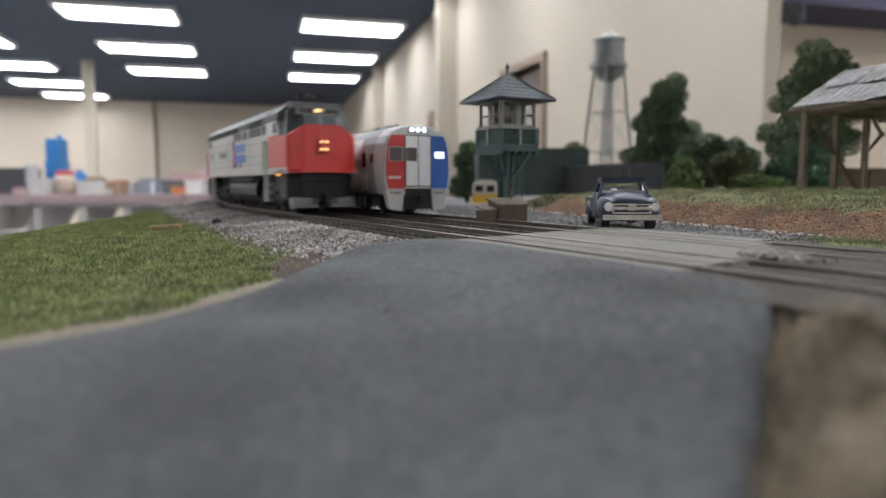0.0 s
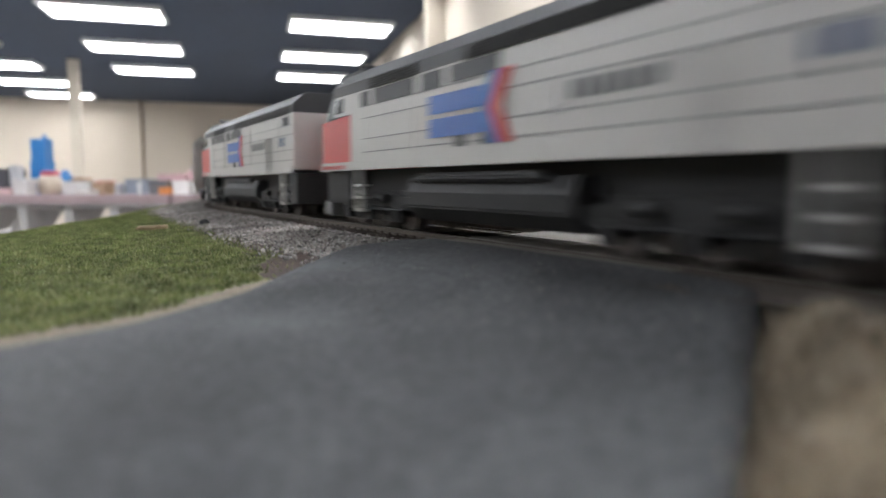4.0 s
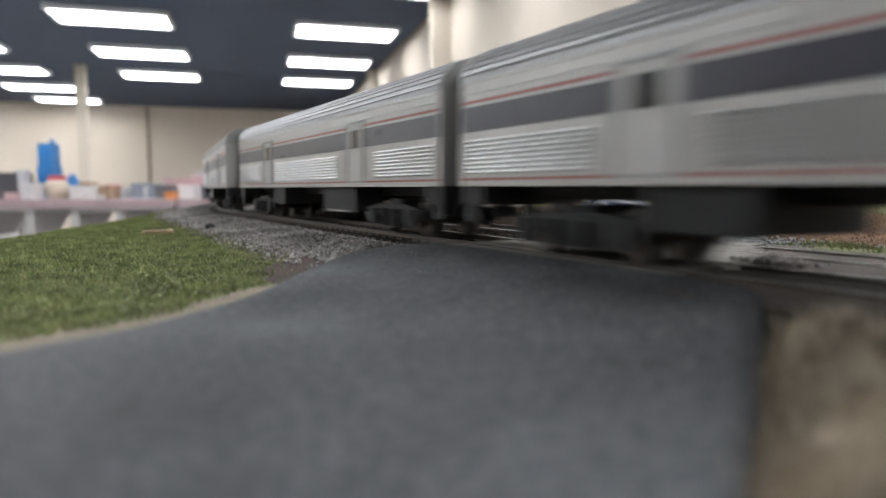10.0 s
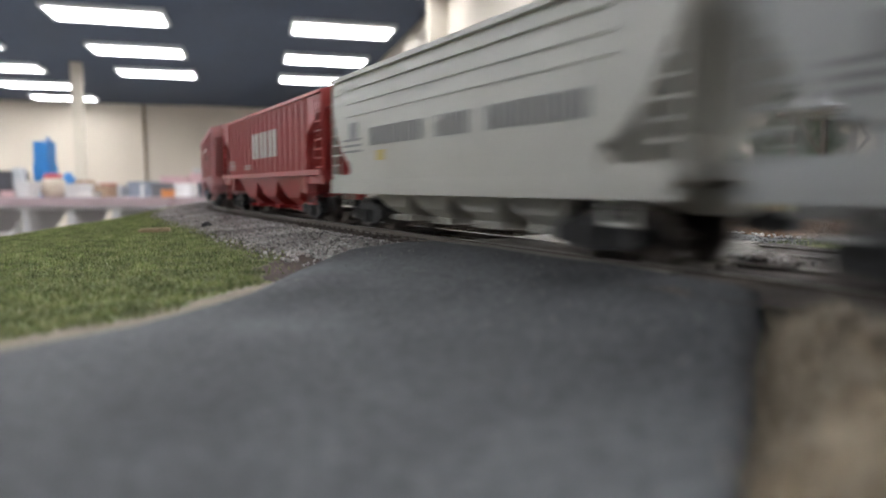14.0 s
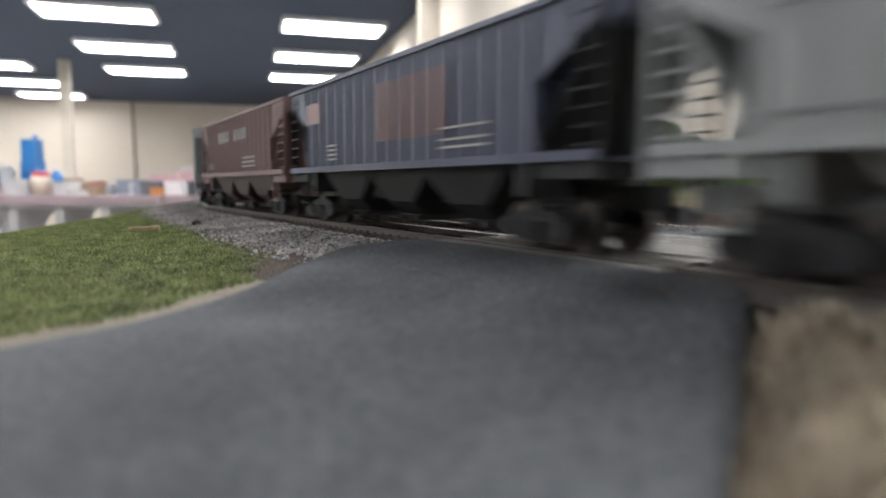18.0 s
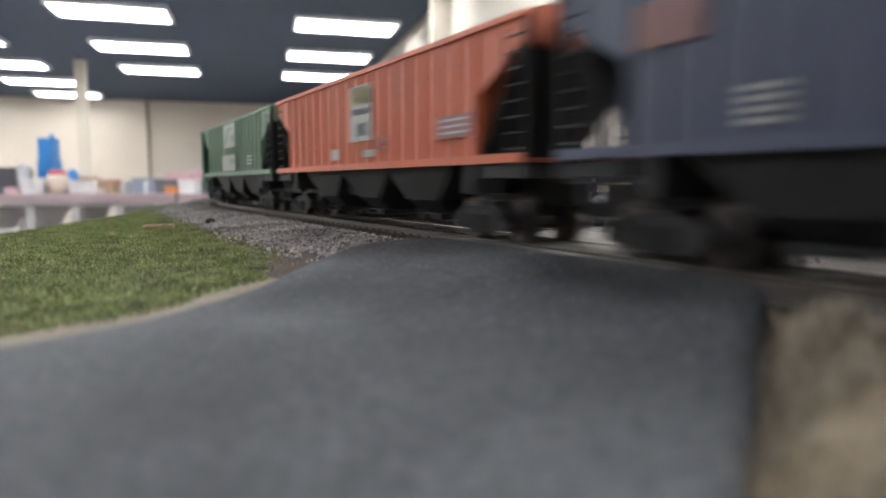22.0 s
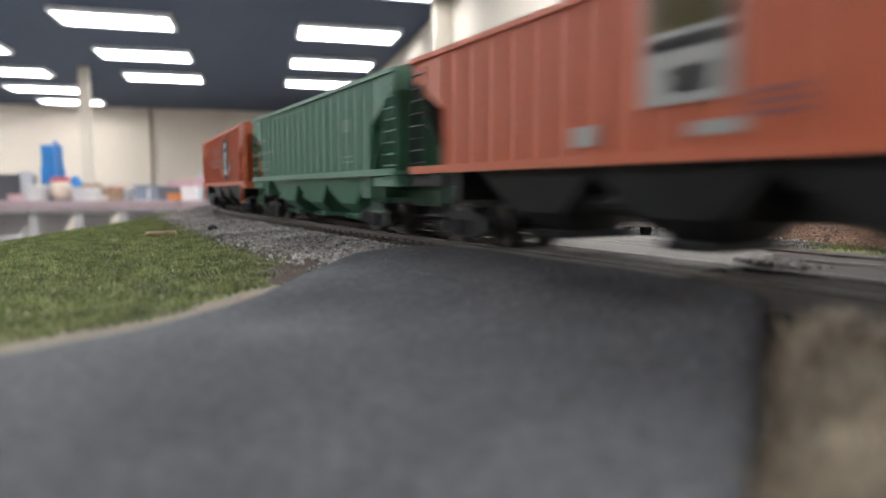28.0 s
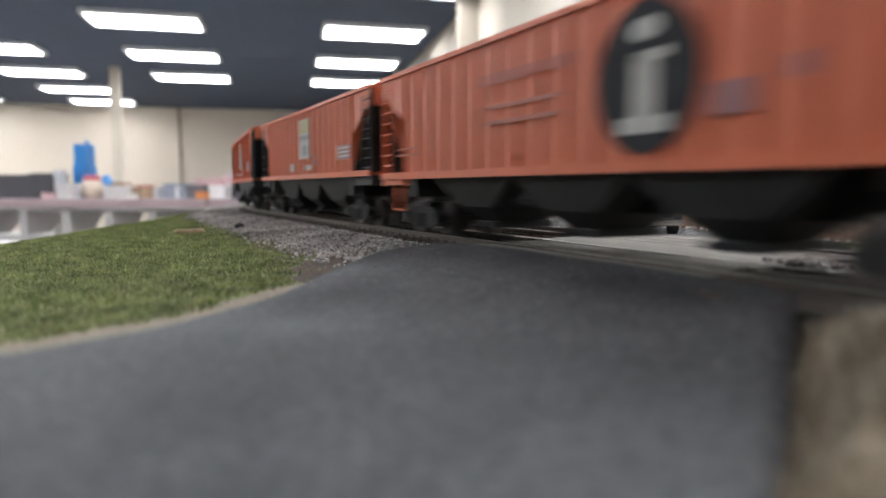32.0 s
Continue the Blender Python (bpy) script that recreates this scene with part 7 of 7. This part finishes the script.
# ---- freight cars standing far back ----
def standing_boxcar(X, Y, z, L, h, m, label, ribs, rz=4):
    t = thing("freight_car", label, "freight car", pose(X, Y, z, 0, 0, rz), "standing freight cars")
    bm = bmesh.new()
    box(bm, -L / 2, L / 2, -0.017, 0.017, 0.010, h)
    part("body", bm, m, t, bevel=0.0006)
    for k in range(ribs + 1):
        x = -L / 2 + L * k / ribs
        bm = bmesh.new()
        box(bm, x - 0.0009, x + 0.0009, -0.0185, -0.017, 0.011, h - 0.001)
        part("side_post", bm, m, t)
    bm = bmesh.new()
    box(bm, -L / 2 - 0.0005, L / 2 + 0.0005, -0.0188, 0.0175, h - 0.001, h + 0.0012)
    part("top_chord", bm, m, t)
    for x in (-L / 2 + 0.024, L / 2 - 0.024):
        freight_bogie(t, x)


standing_boxcar(0.100, 0.76, -0.008, 0.122, 0.0610, M["boxgreen"], "dark green boxcar standing behind the trees", 12)
standing_boxcar(0.169, 0.674, -0.008, 0.144, 0.0410, M["carrust"], "grey-brown ribbed hopper standing behind the bank", 16, -76.8)
standing_boxcar(0.430, 0.64, 0.0015, 0.170, 0.0270, M["boxbrown"], "rust-brown low gondola behind the shelter", 10)


# ---- timber shelter: its eave runs along the tracks, gable end towards the far trees ----
def shelter():
    t = thing("open_shelter", "open timber shelter with tattered corrugated tin gable roof", "shelter", pose(0.2075, 0.401, 0.0088, 0, 0, -61))
    H, RISE, HALF, LEN = 0.0500, 0.0245, 0.050, 0.26
    ROWS, BAY = (0.001, 0.033, 0.065, 0.097), 0.076

    def post(x, y):
        bm = bmesh.new()
        box(bm, x - 0.0016, x + 0.0016, y - 0.0016, y + 0.0016, -0.006, H)
        part("post", bm, M["timber"], t, bevel=0.0003)
    for k in range(4):
        for y in ROWS:
            post(0.008 + BAY * k, y)

    def beam(name, p0, p1, r):
        bm = bmesh.new()
        tube(bm, p0, p1, r, n=4)
        part(name, bm, M["timber"], t)
    for k in range(4):
        x = 0.008 + BAY * k
        beam("brace", (x, 0.003, H - 0.002), (x, 0.061, 0.001), 0.0015)
        beam("knee_brace", (x, 0.067, H - 0.024), (x, 0.084, H - 0.011), 0.0014)
        beam("knee_brace", (x, 0.071, H - 0.002), (x, 0.084, H - 0.013), 0.0014)
        beam("tie_beam", (x, -0.002, H - 0.001), (x, 0.100, H - 0.001), 0.0018)
    for y in ROWS:
        beam("beam", (-0.002, y, H - 0.001), (LEN, y, H - 0.001), 0.0022)
    for k in range(12):
        x = 0.002 + 0.0225 * k
        beam("rafter", (x, 0.002, H + 0.0006), (x, HALF, H + RISE - 0.001), 0.0011)
        beam("rafter", (x, 2 * HALF - 0.002, H + 0.0006), (x, HALF, H + RISE - 0.001), 0.0011)
        beam("tie_beam", (x, 0.004, H), (x, 2 * HALF - 0.004, H), 0.0009)
    for f in (0.25, 0.5, 0.75):
        beam("purlin", (-0.003, HALF * f, H + RISE * f + 0.0008), (LEN, HALF * f, H + RISE * f + 0.0008), 0.0008)
    r = random.Random(4)
    for side in (0, 1):
        n = 14
        for k in range(n):
            for u0, u1 in ((0.0, 0.54), (0.5, 1.0)):
                bm = bmesh.new()
                x0, x1 = 0.001 + (LEN + 0.003) * k / n - 0.001, 0.001 + (LEN + 0.003) * (k + 1) / n + 0.001
                m = 10
                lo = u0 - r.uniform(0.0, 0.045)
                hi = min(1.0, u1 + r.uniform(0, 0.02))
                curl = r.uniform(0.0, 0.0030) if r.random() < 0.4 else 0.0003
                tilt = r.uniform(-0.0012, 0.0012)
                rows = []
                for v_ in np.linspace(lo, hi, 5):
                    y = HALF * v_ if side == 0 else 2 * HALF - HALF * v_
                    row = []
                    for q in range(m + 1):
                        up = 0.0012 + (0.0004 if u0 == 0 else 0.0011) + 0.00035 * (q % 2) + curl * max(0, 1 - (v_ - lo) * 4) * (q / m) + tilt * (q / m - 0.5) * 0.5
                        row.append(bm.verts.new((x0 + (x1 - x0) * q / m, y, H + RISE * v_ + up)))
                    rows.append(row)
                for ra, rb in zip(rows, rows[1:]):
                    for q in range(m):
                        bm.faces.new((ra[q], ra[q + 1], rb[q + 1], rb[q]))
                part("tin_sheet", bm, M["tin"], t)


shelter()


# ---- trees and bushes ----
nt_g = M["glassclear"].node_tree.nodes["Principled BSDF"]
nt_g.inputs["Transmission Weight"].default_value = 1.0
nt_g.inputs["IOR"].default_value = 1.06
M["leaf"] = island_mat("foliage_dark", [(0.055, 0.08, 0.045), (0.085, 0.12, 0.06), (0.14, 0.185, 0.095), (0.095, 0.14, 0.085)])
M["leaflight"] = island_mat("foliage_light", [(0.075, 0.13, 0.045), (0.14, 0.20, 0.07), (0.22, 0.27, 0.11)])
M["leafolive"] = island_mat("foliage_olive", [(0.06, 0.07, 0.035), (0.11, 0.12, 0.055), (0.17, 0.165, 0.085)])
M["leafblue"] = island_mat("foliage_bluish", [(0.055, 0.105, 0.06), (0.09, 0.165, 0.10), (0.16, 0.24, 0.15)])


def plant(name, label, X, Y, z0, blobs, leafm, trunk_h, seed, n=5200, leaf=0.0027, size=1.0):
    """blobs: (dx, dy, z, rx, rz) masses of the crown; leaves are strewn through their outer shells."""
    t = thing(name, label, name.split("_")[-1], pose(X, Y, z0))
    blobs = [tuple(q * size for q in b) for b in blobs]
    r = np.random.default_rng(seed)
    bm = bmesh.new()
    top = max(b[2] for b in blobs)
    pts = [Vector((r.normal(0, 0.001), r.normal(0, 0.001), top * k / 5)) for k in range(6)]
    pts[0] = Vector((0, 0, -0.003))
    for k in range(5):
        tube(bm, pts[k], pts[k + 1], 0.0030 * (1 - k / 6) * max(0.5, trunk_h), 0.0030 * (1 - (k + 1) / 6) * max(0.5, trunk_h), n=8)
    for b in blobs:
        tube(bm, (0, 0, max(0.001, b[2] * 0.5)), (b[0], b[1], b[2]), 0.0013, 0.0004, n=5)
    part("trunk", bm, M["bark"], t)
    tot = sum(b[3] ** 2 for b in blobs)
    cs = []
    for b in blobs:
        m = int(1.5 * n * b[3] ** 2 / tot)
        d = r.normal(size=(m, 3))
        d /= np.linalg.norm(d, axis=1)[:, None]
        # sub-clumps give the crown a lumpy outline with gaps
        k = 26
        cd = r.normal(size=(k, 3))
        cd /= np.linalg.norm(cd, axis=1)[:, None]
        near = (d @ cd.T).max(axis=1)
        rad = (0.66 + 0.38 * np.clip((near - 0.70) / 0.30, 0, 1)) * np.where(r.random(m) < 0.45, r.uniform(0.45, 1.0, m), 1.0) + r.normal(0, 0.04, m)
        cs.append(np.array([b[0], b[1], b[2]]) + d * rad[:, None] * np.array([b[3], b[3], b[4]]))
    c = np.concatenate(cs)
    c = c[c[:, 2] > 0.001]
    m = len(c)
    q = r.normal(size=(m, 2, 3))
    q /= np.linalg.norm(q, axis=2)[:, :, None]
    s = leaf * r.uniform(0.5, 1.2, (m, 1))
    v = np.stack([c - q[:, 0] * s, c + q[:, 1] * s * 0.8, c + q[:, 0] * s, c - q[:, 1] * s * 0.8], 1).reshape(-1, 3)
    me = bpy.data.meshes.new("crown")
    me.from_pydata(v.tolist(), [], np.arange(4 * m).reshape(m, 4).tolist())
    me.materials.append(leafm)
    ob = new("crown", me)
    ob.parent = t


plant("tall_tree", "tall dark green model tree with lumpy leaning crown", 0.263, 0.81, 0.004, [(0.013, 0, 0.109, 0.011, 0.010), (0.002, 0, 0.101, 0.014, 0.011), (0.014, 0, 0.096, 0.012, 0.010), (-0.006, 0, 0.086, 0.016, 0.012), (0.010, 0.0, 0.087, 0.014, 0.010), (-0.014, 0.0, 0.070, 0.016, 0.011), (0.008, 0.0, 0.068, 0.018, 0.012), (0.026, 0.0, 0.062, 0.014, 0.011), (-0.008, 0, 0.052, 0.017, 0.012), (0.018, 0.0, 0.048, 0.018, 0.013), (-0.026, 0, 0.036, 0.015, 0.011), (-0.006, 0.0, 0.032, 0.020, 0.014), (-0.028, 0.0, 0.018, 0.018, 0.013), (0.010, 0.0, 0.018, 0.024, 0.016)], M["leaf"], 1, 1, 20000, 0.0018, 1.2)
plant("round_bush", "dark green rounded model bush", 0.259, 0.645, 0.008, [(-0.006, 0, 0.042, 0.019, 0.013), (0.016, 0, 0.040, 0.017, 0.011), (0.032, 0, 0.030, 0.015, 0.011), (-0.022, 0, 0.030, 0.016, 0.012), (0.006, 0, 0.024, 0.024, 0.016), (0.034, 0, 0.014, 0.018, 0.014), (-0.018, 0, 0.012, 0.022, 0.014)], M["leaf"], 0.5, 2, 11000, 0.0015)
plant("tall_tree", "tall dark green model tree with lumpy spreading crown", 0.322, 0.60, 0.006, [(0.006, 0, 0.126, 0.014, 0.010), (0.020, 0, 0.118, 0.016, 0.010), (0.034, 0, 0.108, 0.012, 0.009), (0.004, 0, 0.110, 0.016, 0.011), (-0.008, 0, 0.096, 0.015, 0.010), (0.018, 0, 0.096, 0.018, 0.012), (-0.016, 0, 0.080, 0.015, 0.010), (0.010, 0, 0.078, 0.020, 0.012), (0.034, 0, 0.070, 0.016, 0.011), (-0.004, 0, 0.062, 0.018, 0.012), (-0.030, 0, 0.054, 0.012, 0.009), (0.024, 0, 0.052, 0.020, 0.012), (-0.014, 0, 0.042, 0.018, 0.012), (0.010, 0, 0.032, 0.026, 0.014), (0.040, 0, 0.046, 0.014, 0.012), (0.0, 0, 0.014, 0.030, 0.014)], M["leaf"], 1, 3, 19000, 0.0015)
plant("leafy_bush", "lighter green pointed model bush", 0.197, 0.545, 0.007, [(0, 0, 0.022, 0.008, 0.008), (-0.003, 0, 0.012, 0.011, 0.009), (0.006, 0, 0.010, 0.010, 0.009)], M["leaflight"], 0.5, 4, 3000, 0.0014)
plant("leafy_bush", "olive brown-green domed model bush", 0.238, 0.56, 0.007, [(0.002, 0, 0.024, 0.016, 0.011), (-0.010, 0, 0.014, 0.012, 0.010), (0.012, 0, 0.014, 0.014, 0.012)], M["leafolive"], 0.5, 5, 4200, 0.0014)
plant("leafy_bush", "light green low model bush", 0.252, 0.535, 0.007, [(0, 0, 0.008, 0.014, 0.008), (-0.012, 0, 0.009, 0.009, 0.007), (0.012, 0, 0.006, 0.012, 0.007)], M["leaflight"], 0.5, 12, 2600, 0.0014)
plant("leafy_bush", "bluish green leafy model bush", 0.298, 0.56, 0.007, [(0, 0, 0.034, 0.014, 0.010), (0.014, 0, 0.026, 0.014, 0.010), (-0.012, 0, 0.022, 0.014, 0.010), (0.006, 0.0, 0.014, 0.022, 0.012), (-0.016, 0.0, 0.010, 0.014, 0.010)], M["leafblue"], 0.5, 6, 6500, 0.0016)
plant("dark_tree", "dark model tree behind the tower", 0.031, 0.84, -0.008, [(0.002, 0, 0.066, 0.012, 0.010), (-0.004, 0, 0.052, 0.014, 0.012), (0.004, 0, 0.038, 0.016, 0.014), (-0.006, 0, 0.020, 0.018, 0.014)], M["leaf"], 1, 7, 5000, 0.0018)
plant("round_bush", "olive model bush behind the freight cars", 0.180, 0.92, -0.004, [(0, 0, 0.066, 0.014, 0.010), (0.0, 0, 0.05, 0.012, 0.012), (0.0, 0, 0.03, 0.018, 0.02)], M["leafolive"], 0.5, 8, 2600, 0.0016)
plant("low_bush", "pale dry scrub at the end of the bank", 0.075, 0.47, -0.003, [(0, 0, 0.005, 0.014, 0.005), (0.012, 0, 0.006, 0.012, 0.005), (-0.008, 0.0, 0.003, 0.010, 0.004)], M["drygrass"], 0.3, 9, 1500, 0.0012)

# ---- twig and pebble on the grass ----
bm = bmesh.new()
p = P(0.372, 0.015)
tube(bm, (-0.0066, 0, 0), (0.0066, 0.0006, 0.0002), 0.0010, 0.0013, n=9)
tube(bm, (-0.0060, -0.0004, 0.0002), (-0.0072, -0.0016, -0.0004), 0.0007, 0.0004, n=6)
tube(bm, (0.001, 0, 0.0004), (0.0045, -0.002, 0.0012), 0.0005, 0.0003, n=6)
solid("twig", bm, M["twig"], "small dry tan twig lying on the grass", "twig", m=pose(-0.1315, 0.315, -0.0054, 0, 0, 4))
bm = bmesh.new()
bmesh.ops.create_icosphere(bm, subdivisions=2, radius=0.0025)
for v in bm.verts:
    v.co *= 1 + 0.35 * noise.noise(v.co * 900)
    v.co.z *= 0.8
solid("pebble", bm, M["black"], "dark pebble at the edge of the ballast", "stone", m=pose(-0.1150, 0.338, -0.0043))

# ---- the far side of the hall: tables with sales goods ----
def far_table(X0, X1, Y0, Y1, z):
    t = thing("display_table", "long table with mauve top and white frame", "table", group="display tables")
    bm = bmesh.new()
    box(bm, X0, X1, Y0, Y1, z - 0.055, z)
    part("tabletop", bm, M["pinktop"], t, bevel=0.006)
    bm = bmesh.new()
    box(bm, X0 + 0.02, X1 - 0.02, Y0 + 0.03, Y0 + 0.05, z - 0.08, z - 0.055)
    part("apron", bm, M["skirt"], t)
    n = int((X1 - X0) / 0.27)
    for k in range(n + 1):
        x = X0 + 0.05 + (X1 - X0 - 0.14) * k / n
        bm = bmesh.new()
        prism(bm, [(Y0 + 0.04, z - 0.055), (Y0 + 0.55, z - 0.055), (Y0 + 0.30, z - 0.24), (Y0 + 0.04, z - 0.24)], x, x + 0.05, "x")
        part("bracket", bm, M["skirt"], t)
    bm = bmesh.new()
    box(bm, X0 + 0.02, X1 - 0.02, Y0 + 0.06, Y0 + 0.10, z - 0.28, z - 0.24)
    part("rail", bm, M["skirt"], t)
    for x in (X0 + 0.1, X1 - 0.15):
        for y in (Y0 + 0.06, Y1 - 0.1):
            bm = bmesh.new()
            box(bm, x, x + 0.04, y, y + 0.04, FLOOR, z - 0.05)
            part("leg", bm, M["skirt"], t)


TZ = -0.055
far_table(-3.3, -1.70, 4.3, 5.2, TZ)
far_table(-1.68, -0.3, 4.35, 5.25, TZ)


def goods(name, label, cat, X, Y, w, d, h, material, kind="box", rz=0):
    bm = bmesh.new()
    if kind == "jar":
        lathe(bm, [(w * 0.40, 0), (w * 0.5, h * 0.15), (w * 0.5, h * 0.62), (w * 0.36, h * 0.8)], 20)
        ob = thing(name, label, cat, pose(X, Y, TZ))
        part("body", bm, material, ob, smooth=True)
        bm = bmesh.new()
        lathe(bm, [(w * 0.37, h * 0.8), (w * 0.39, h * 0.84), (w * 0.36, h * 0.97), (w * 0.2, h)], 20)
        part("lid", bm, flat("red_lid", (0.42, 0.05, 0.07)), ob, "red lid")
    elif kind == "can":
        box(bm, -w / 2, w / 2, -d / 2, d / 2, 0, h * 0.55)
        box(bm, -w * 0.44, w * 0.44, -d * 0.44, d * 0.44, h * 0.55, h * 0.93)
        tube(bm, (w * 0.25, 0, h * 0.93), (w * 0.25, 0, h), w * 0.14, n=12)
        ob = solid(name, bm, material, label, cat, m=pose(X, Y, TZ, 0, 0, rz), bevel=0.012)
    elif kind == "box":
        box(bm, -w / 2, w / 2, -d / 2, d / 2, 0, h)
        box(bm, -w / 2 - 0.003, w / 2 + 0.003, -d / 2 - 0.003, d / 2 + 0.003, h * 0.8, h + 0.004)
        ob = solid(name, bm, material, label, cat, m=pose(X, Y, TZ, 0, 0, rz), bevel=0.004)
    else:
        lathe(bm, [(w * 0.48, 0), (w * 0.5, h * 0.04), (w * 0.5, h * 0.70), (w * 0.44, h * 0.78), (w * 0.24, h * 0.90), (w * 0.24, h)], 20)
        ob = solid(name, bm, material, label, cat, m=pose(X, Y, TZ), smooth=True)
    return ob


def flat(name, col):
    if name not in M:
        M[name] = mat(name, col, 0.6, 0, 0.15, 8, 60)
    return M[name]


goods("water_jug", "blue plastic water jug on a table", "jug", -2.715, 4.72, 0.105, 0.12, 0.41, M["blueplastic"], "can")
goods("water_jug", "blue plastic water jug on a table", "jug", -2.63, 4.85, 0.10, 0.10, 0.17, M["blueplastic"], "jug")
goods("glass_jar", "pale jar of sweets with a red lid on a table", "jar", -2.60, 4.6, 0.15, 0.13, 0.16, flat("jar_cream", (0.5, 0.42, 0.33)), "jar")
goods("storage_box", "black plastic storage box on a table", "box", -3.09, 4.6, 0.28, 0.2, 0.16, flat("black_plastic", (0.055, 0.055, 0.062)))
goods("storage_box", "black plastic storage box on a table", "box", -2.87, 4.55, 0.15, 0.2, 0.17, flat("black_plastic", (0.055, 0.055, 0.062)))
goods("storage_box", "red cardboard box on a table", "box", -2.40, 4.95, 0.09, 0.1, 0.09, flat("red_card", (0.4, 0.05, 0.06)))
goods("storage_box", "white cardboard box on a table", "box", -2.40, 4.6, 0.17, 0.15, 0.085, flat("white_card", (0.50, 0.49, 0.48)), rz=8)
goods("storage_box", "pale grey cardboard box on a table", "box", -2.26, 4.75, 0.2, 0.15, 0.07, flat("grey_card", (0.42, 0.43, 0.45)), rz=-6)
goods("storage_box", "small orange packet on a table", "box", -1.78, 4.50, 0.07, 0.06, 0.045, flat("orange_card", (0.55, 0.2, 0.05)))
goods("storage_box", "blue-grey cardboard box on a table", "box", -2.02, 4.7, 0.17, 0.15, 0.10, flat("slate_card", (0.22, 0.25, 0.3)))
goods("storage_box", "dark grey box on a table", "box", -1.87, 4.65, 0.12, 0.12, 0.09, flat("dark_card", (0.12, 0.12, 0.13)))
goods("storage_box", "white cardboard box on a table", "box", -1.74, 4.9, 0.1, 0.1, 0.07, flat("white_card", (0.50, 0.49, 0.48)))
goods("storage_box", "tall grey tin on a table", "box", -2.765, 4.5, 0.055, 0.06, 0.19, flat("grey_card", (0.42, 0.43, 0.45)))
goods("storage_box", "white cardboard box on a table", "box", -2.68, 4.45, 0.09, 0.1, 0.10, flat("white_card", (0.50, 0.49, 0.48)), rz=-12)
goods("storage_box", "white cardboard box on a table", "box", -1.72, 4.98, 0.12, 0.1, 0.20, flat("white_card", (0.50, 0.49, 0.48)), rz=20)
goods("storage_box", "stack of pink packets on a table", "box", -1.86, 4.85, 0.18, 0.15, 0.14, flat("pink_card", (0.55, 0.36, 0.37)), rz=9)
goods("storage_box", "stack of pink packets on a table", "box", -1.60, 4.75, 0.20, 0.15, 0.16, flat("pink_card", (0.55, 0.36, 0.37)), rz=5)
goods("storage_box", "stack of pink packets on a table", "box", -1.36, 4.85, 0.18, 0.15, 0.15, flat("pink_card", (0.55, 0.36, 0.37)), rz=-7)
goods("storage_box", "small orange packet on a table", "box", -1.42, 4.6, 0.10, 0.06, 0.06, flat("orange_card", (0.55, 0.2, 0.05)))
goods("storage_box", "beige carton on a table", "box", -1.12, 4.7, 0.2, 0.15, 0.12, flat("beige_card", (0.5, 0.42, 0.33)), rz=3)
goods("storage_box", "grey carton on a table", "box", -0.85, 4.75, 0.2, 0.15, 0.11, flat("grey_card", (0.42, 0.43, 0.45)))
goods("storage_box", "white cardboard box on a table", "box", -0.6, 4.7, 0.17, 0.15, 0.1, flat("white_card", (0.50, 0.49, 0.48)))

rg = random.Random(21)
PALE = [("pale carton", (0.55, 0.53, 0.5)), ("grey carton", (0.33, 0.34, 0.36)), ("blue carton", (0.16, 0.24, 0.38)), ("pinkish carton", (0.5, 0.34, 0.34)), ("brown carton", (0.3, 0.2, 0.13)), ("white carton", (0.66, 0.66, 0.65)), ("dark carton", (0.07, 0.07, 0.08))]
for k in range(34):
    nm, col = rg.choice(PALE)
    goods("carton", "small %s among goods on a table" % nm, "box", -3.1 + 2.75 * (k + rg.random()) / 34, rg.uniform(4.42, 5.1), rg.uniform(0.05, 0.14), rg.uniform(0.05, 0.12), rg.uniform(0.03, 0.11), flat(nm.replace(" ", "_"), col), rz=rg.uniform(-25, 25))

sp = thing("wall_speaker", "dark grey wall-mounted speaker on a bracket", "speaker", Matrix.Translation(hall(3.20, 2.92, 0.93)) @ RM)
bm = bmesh.new()
tube(bm, (0, 0, 0), (-0.06, -0.05, 0.05), 0.045, 0.05, n=18)
part("housing", bm, flat("black_plastic", (0.055, 0.055, 0.062)), sp)
bm = bmesh.new()
tube(bm, (0, 0, 0), (0.02, 0.15, 0.16), 0.012, n=8)
part("bracket", bm, flat("black_plastic", (0.055, 0.055, 0.062)), sp)


# ---- the passing train ----
def motions():
    for car, u, L in TRAIN:
        rows = []
        for k in range(65):
            t = 0.5 * k
            s = START - SPEED * t + u + L / 2 - 0.006 * max(0.0, 1 - t / 0.6)
            a, _ = along(s - L * 0.32, D0)
            b, _ = along(s + L * 0.32, D0)
            v = b - a
            c = (a + b) / 2
            rows.append((t, pose(c.x, c.y, 0, 0, 0, math.degrees(math.atan2(v.y, v.x)))))
        walk(car, rows)


motions()
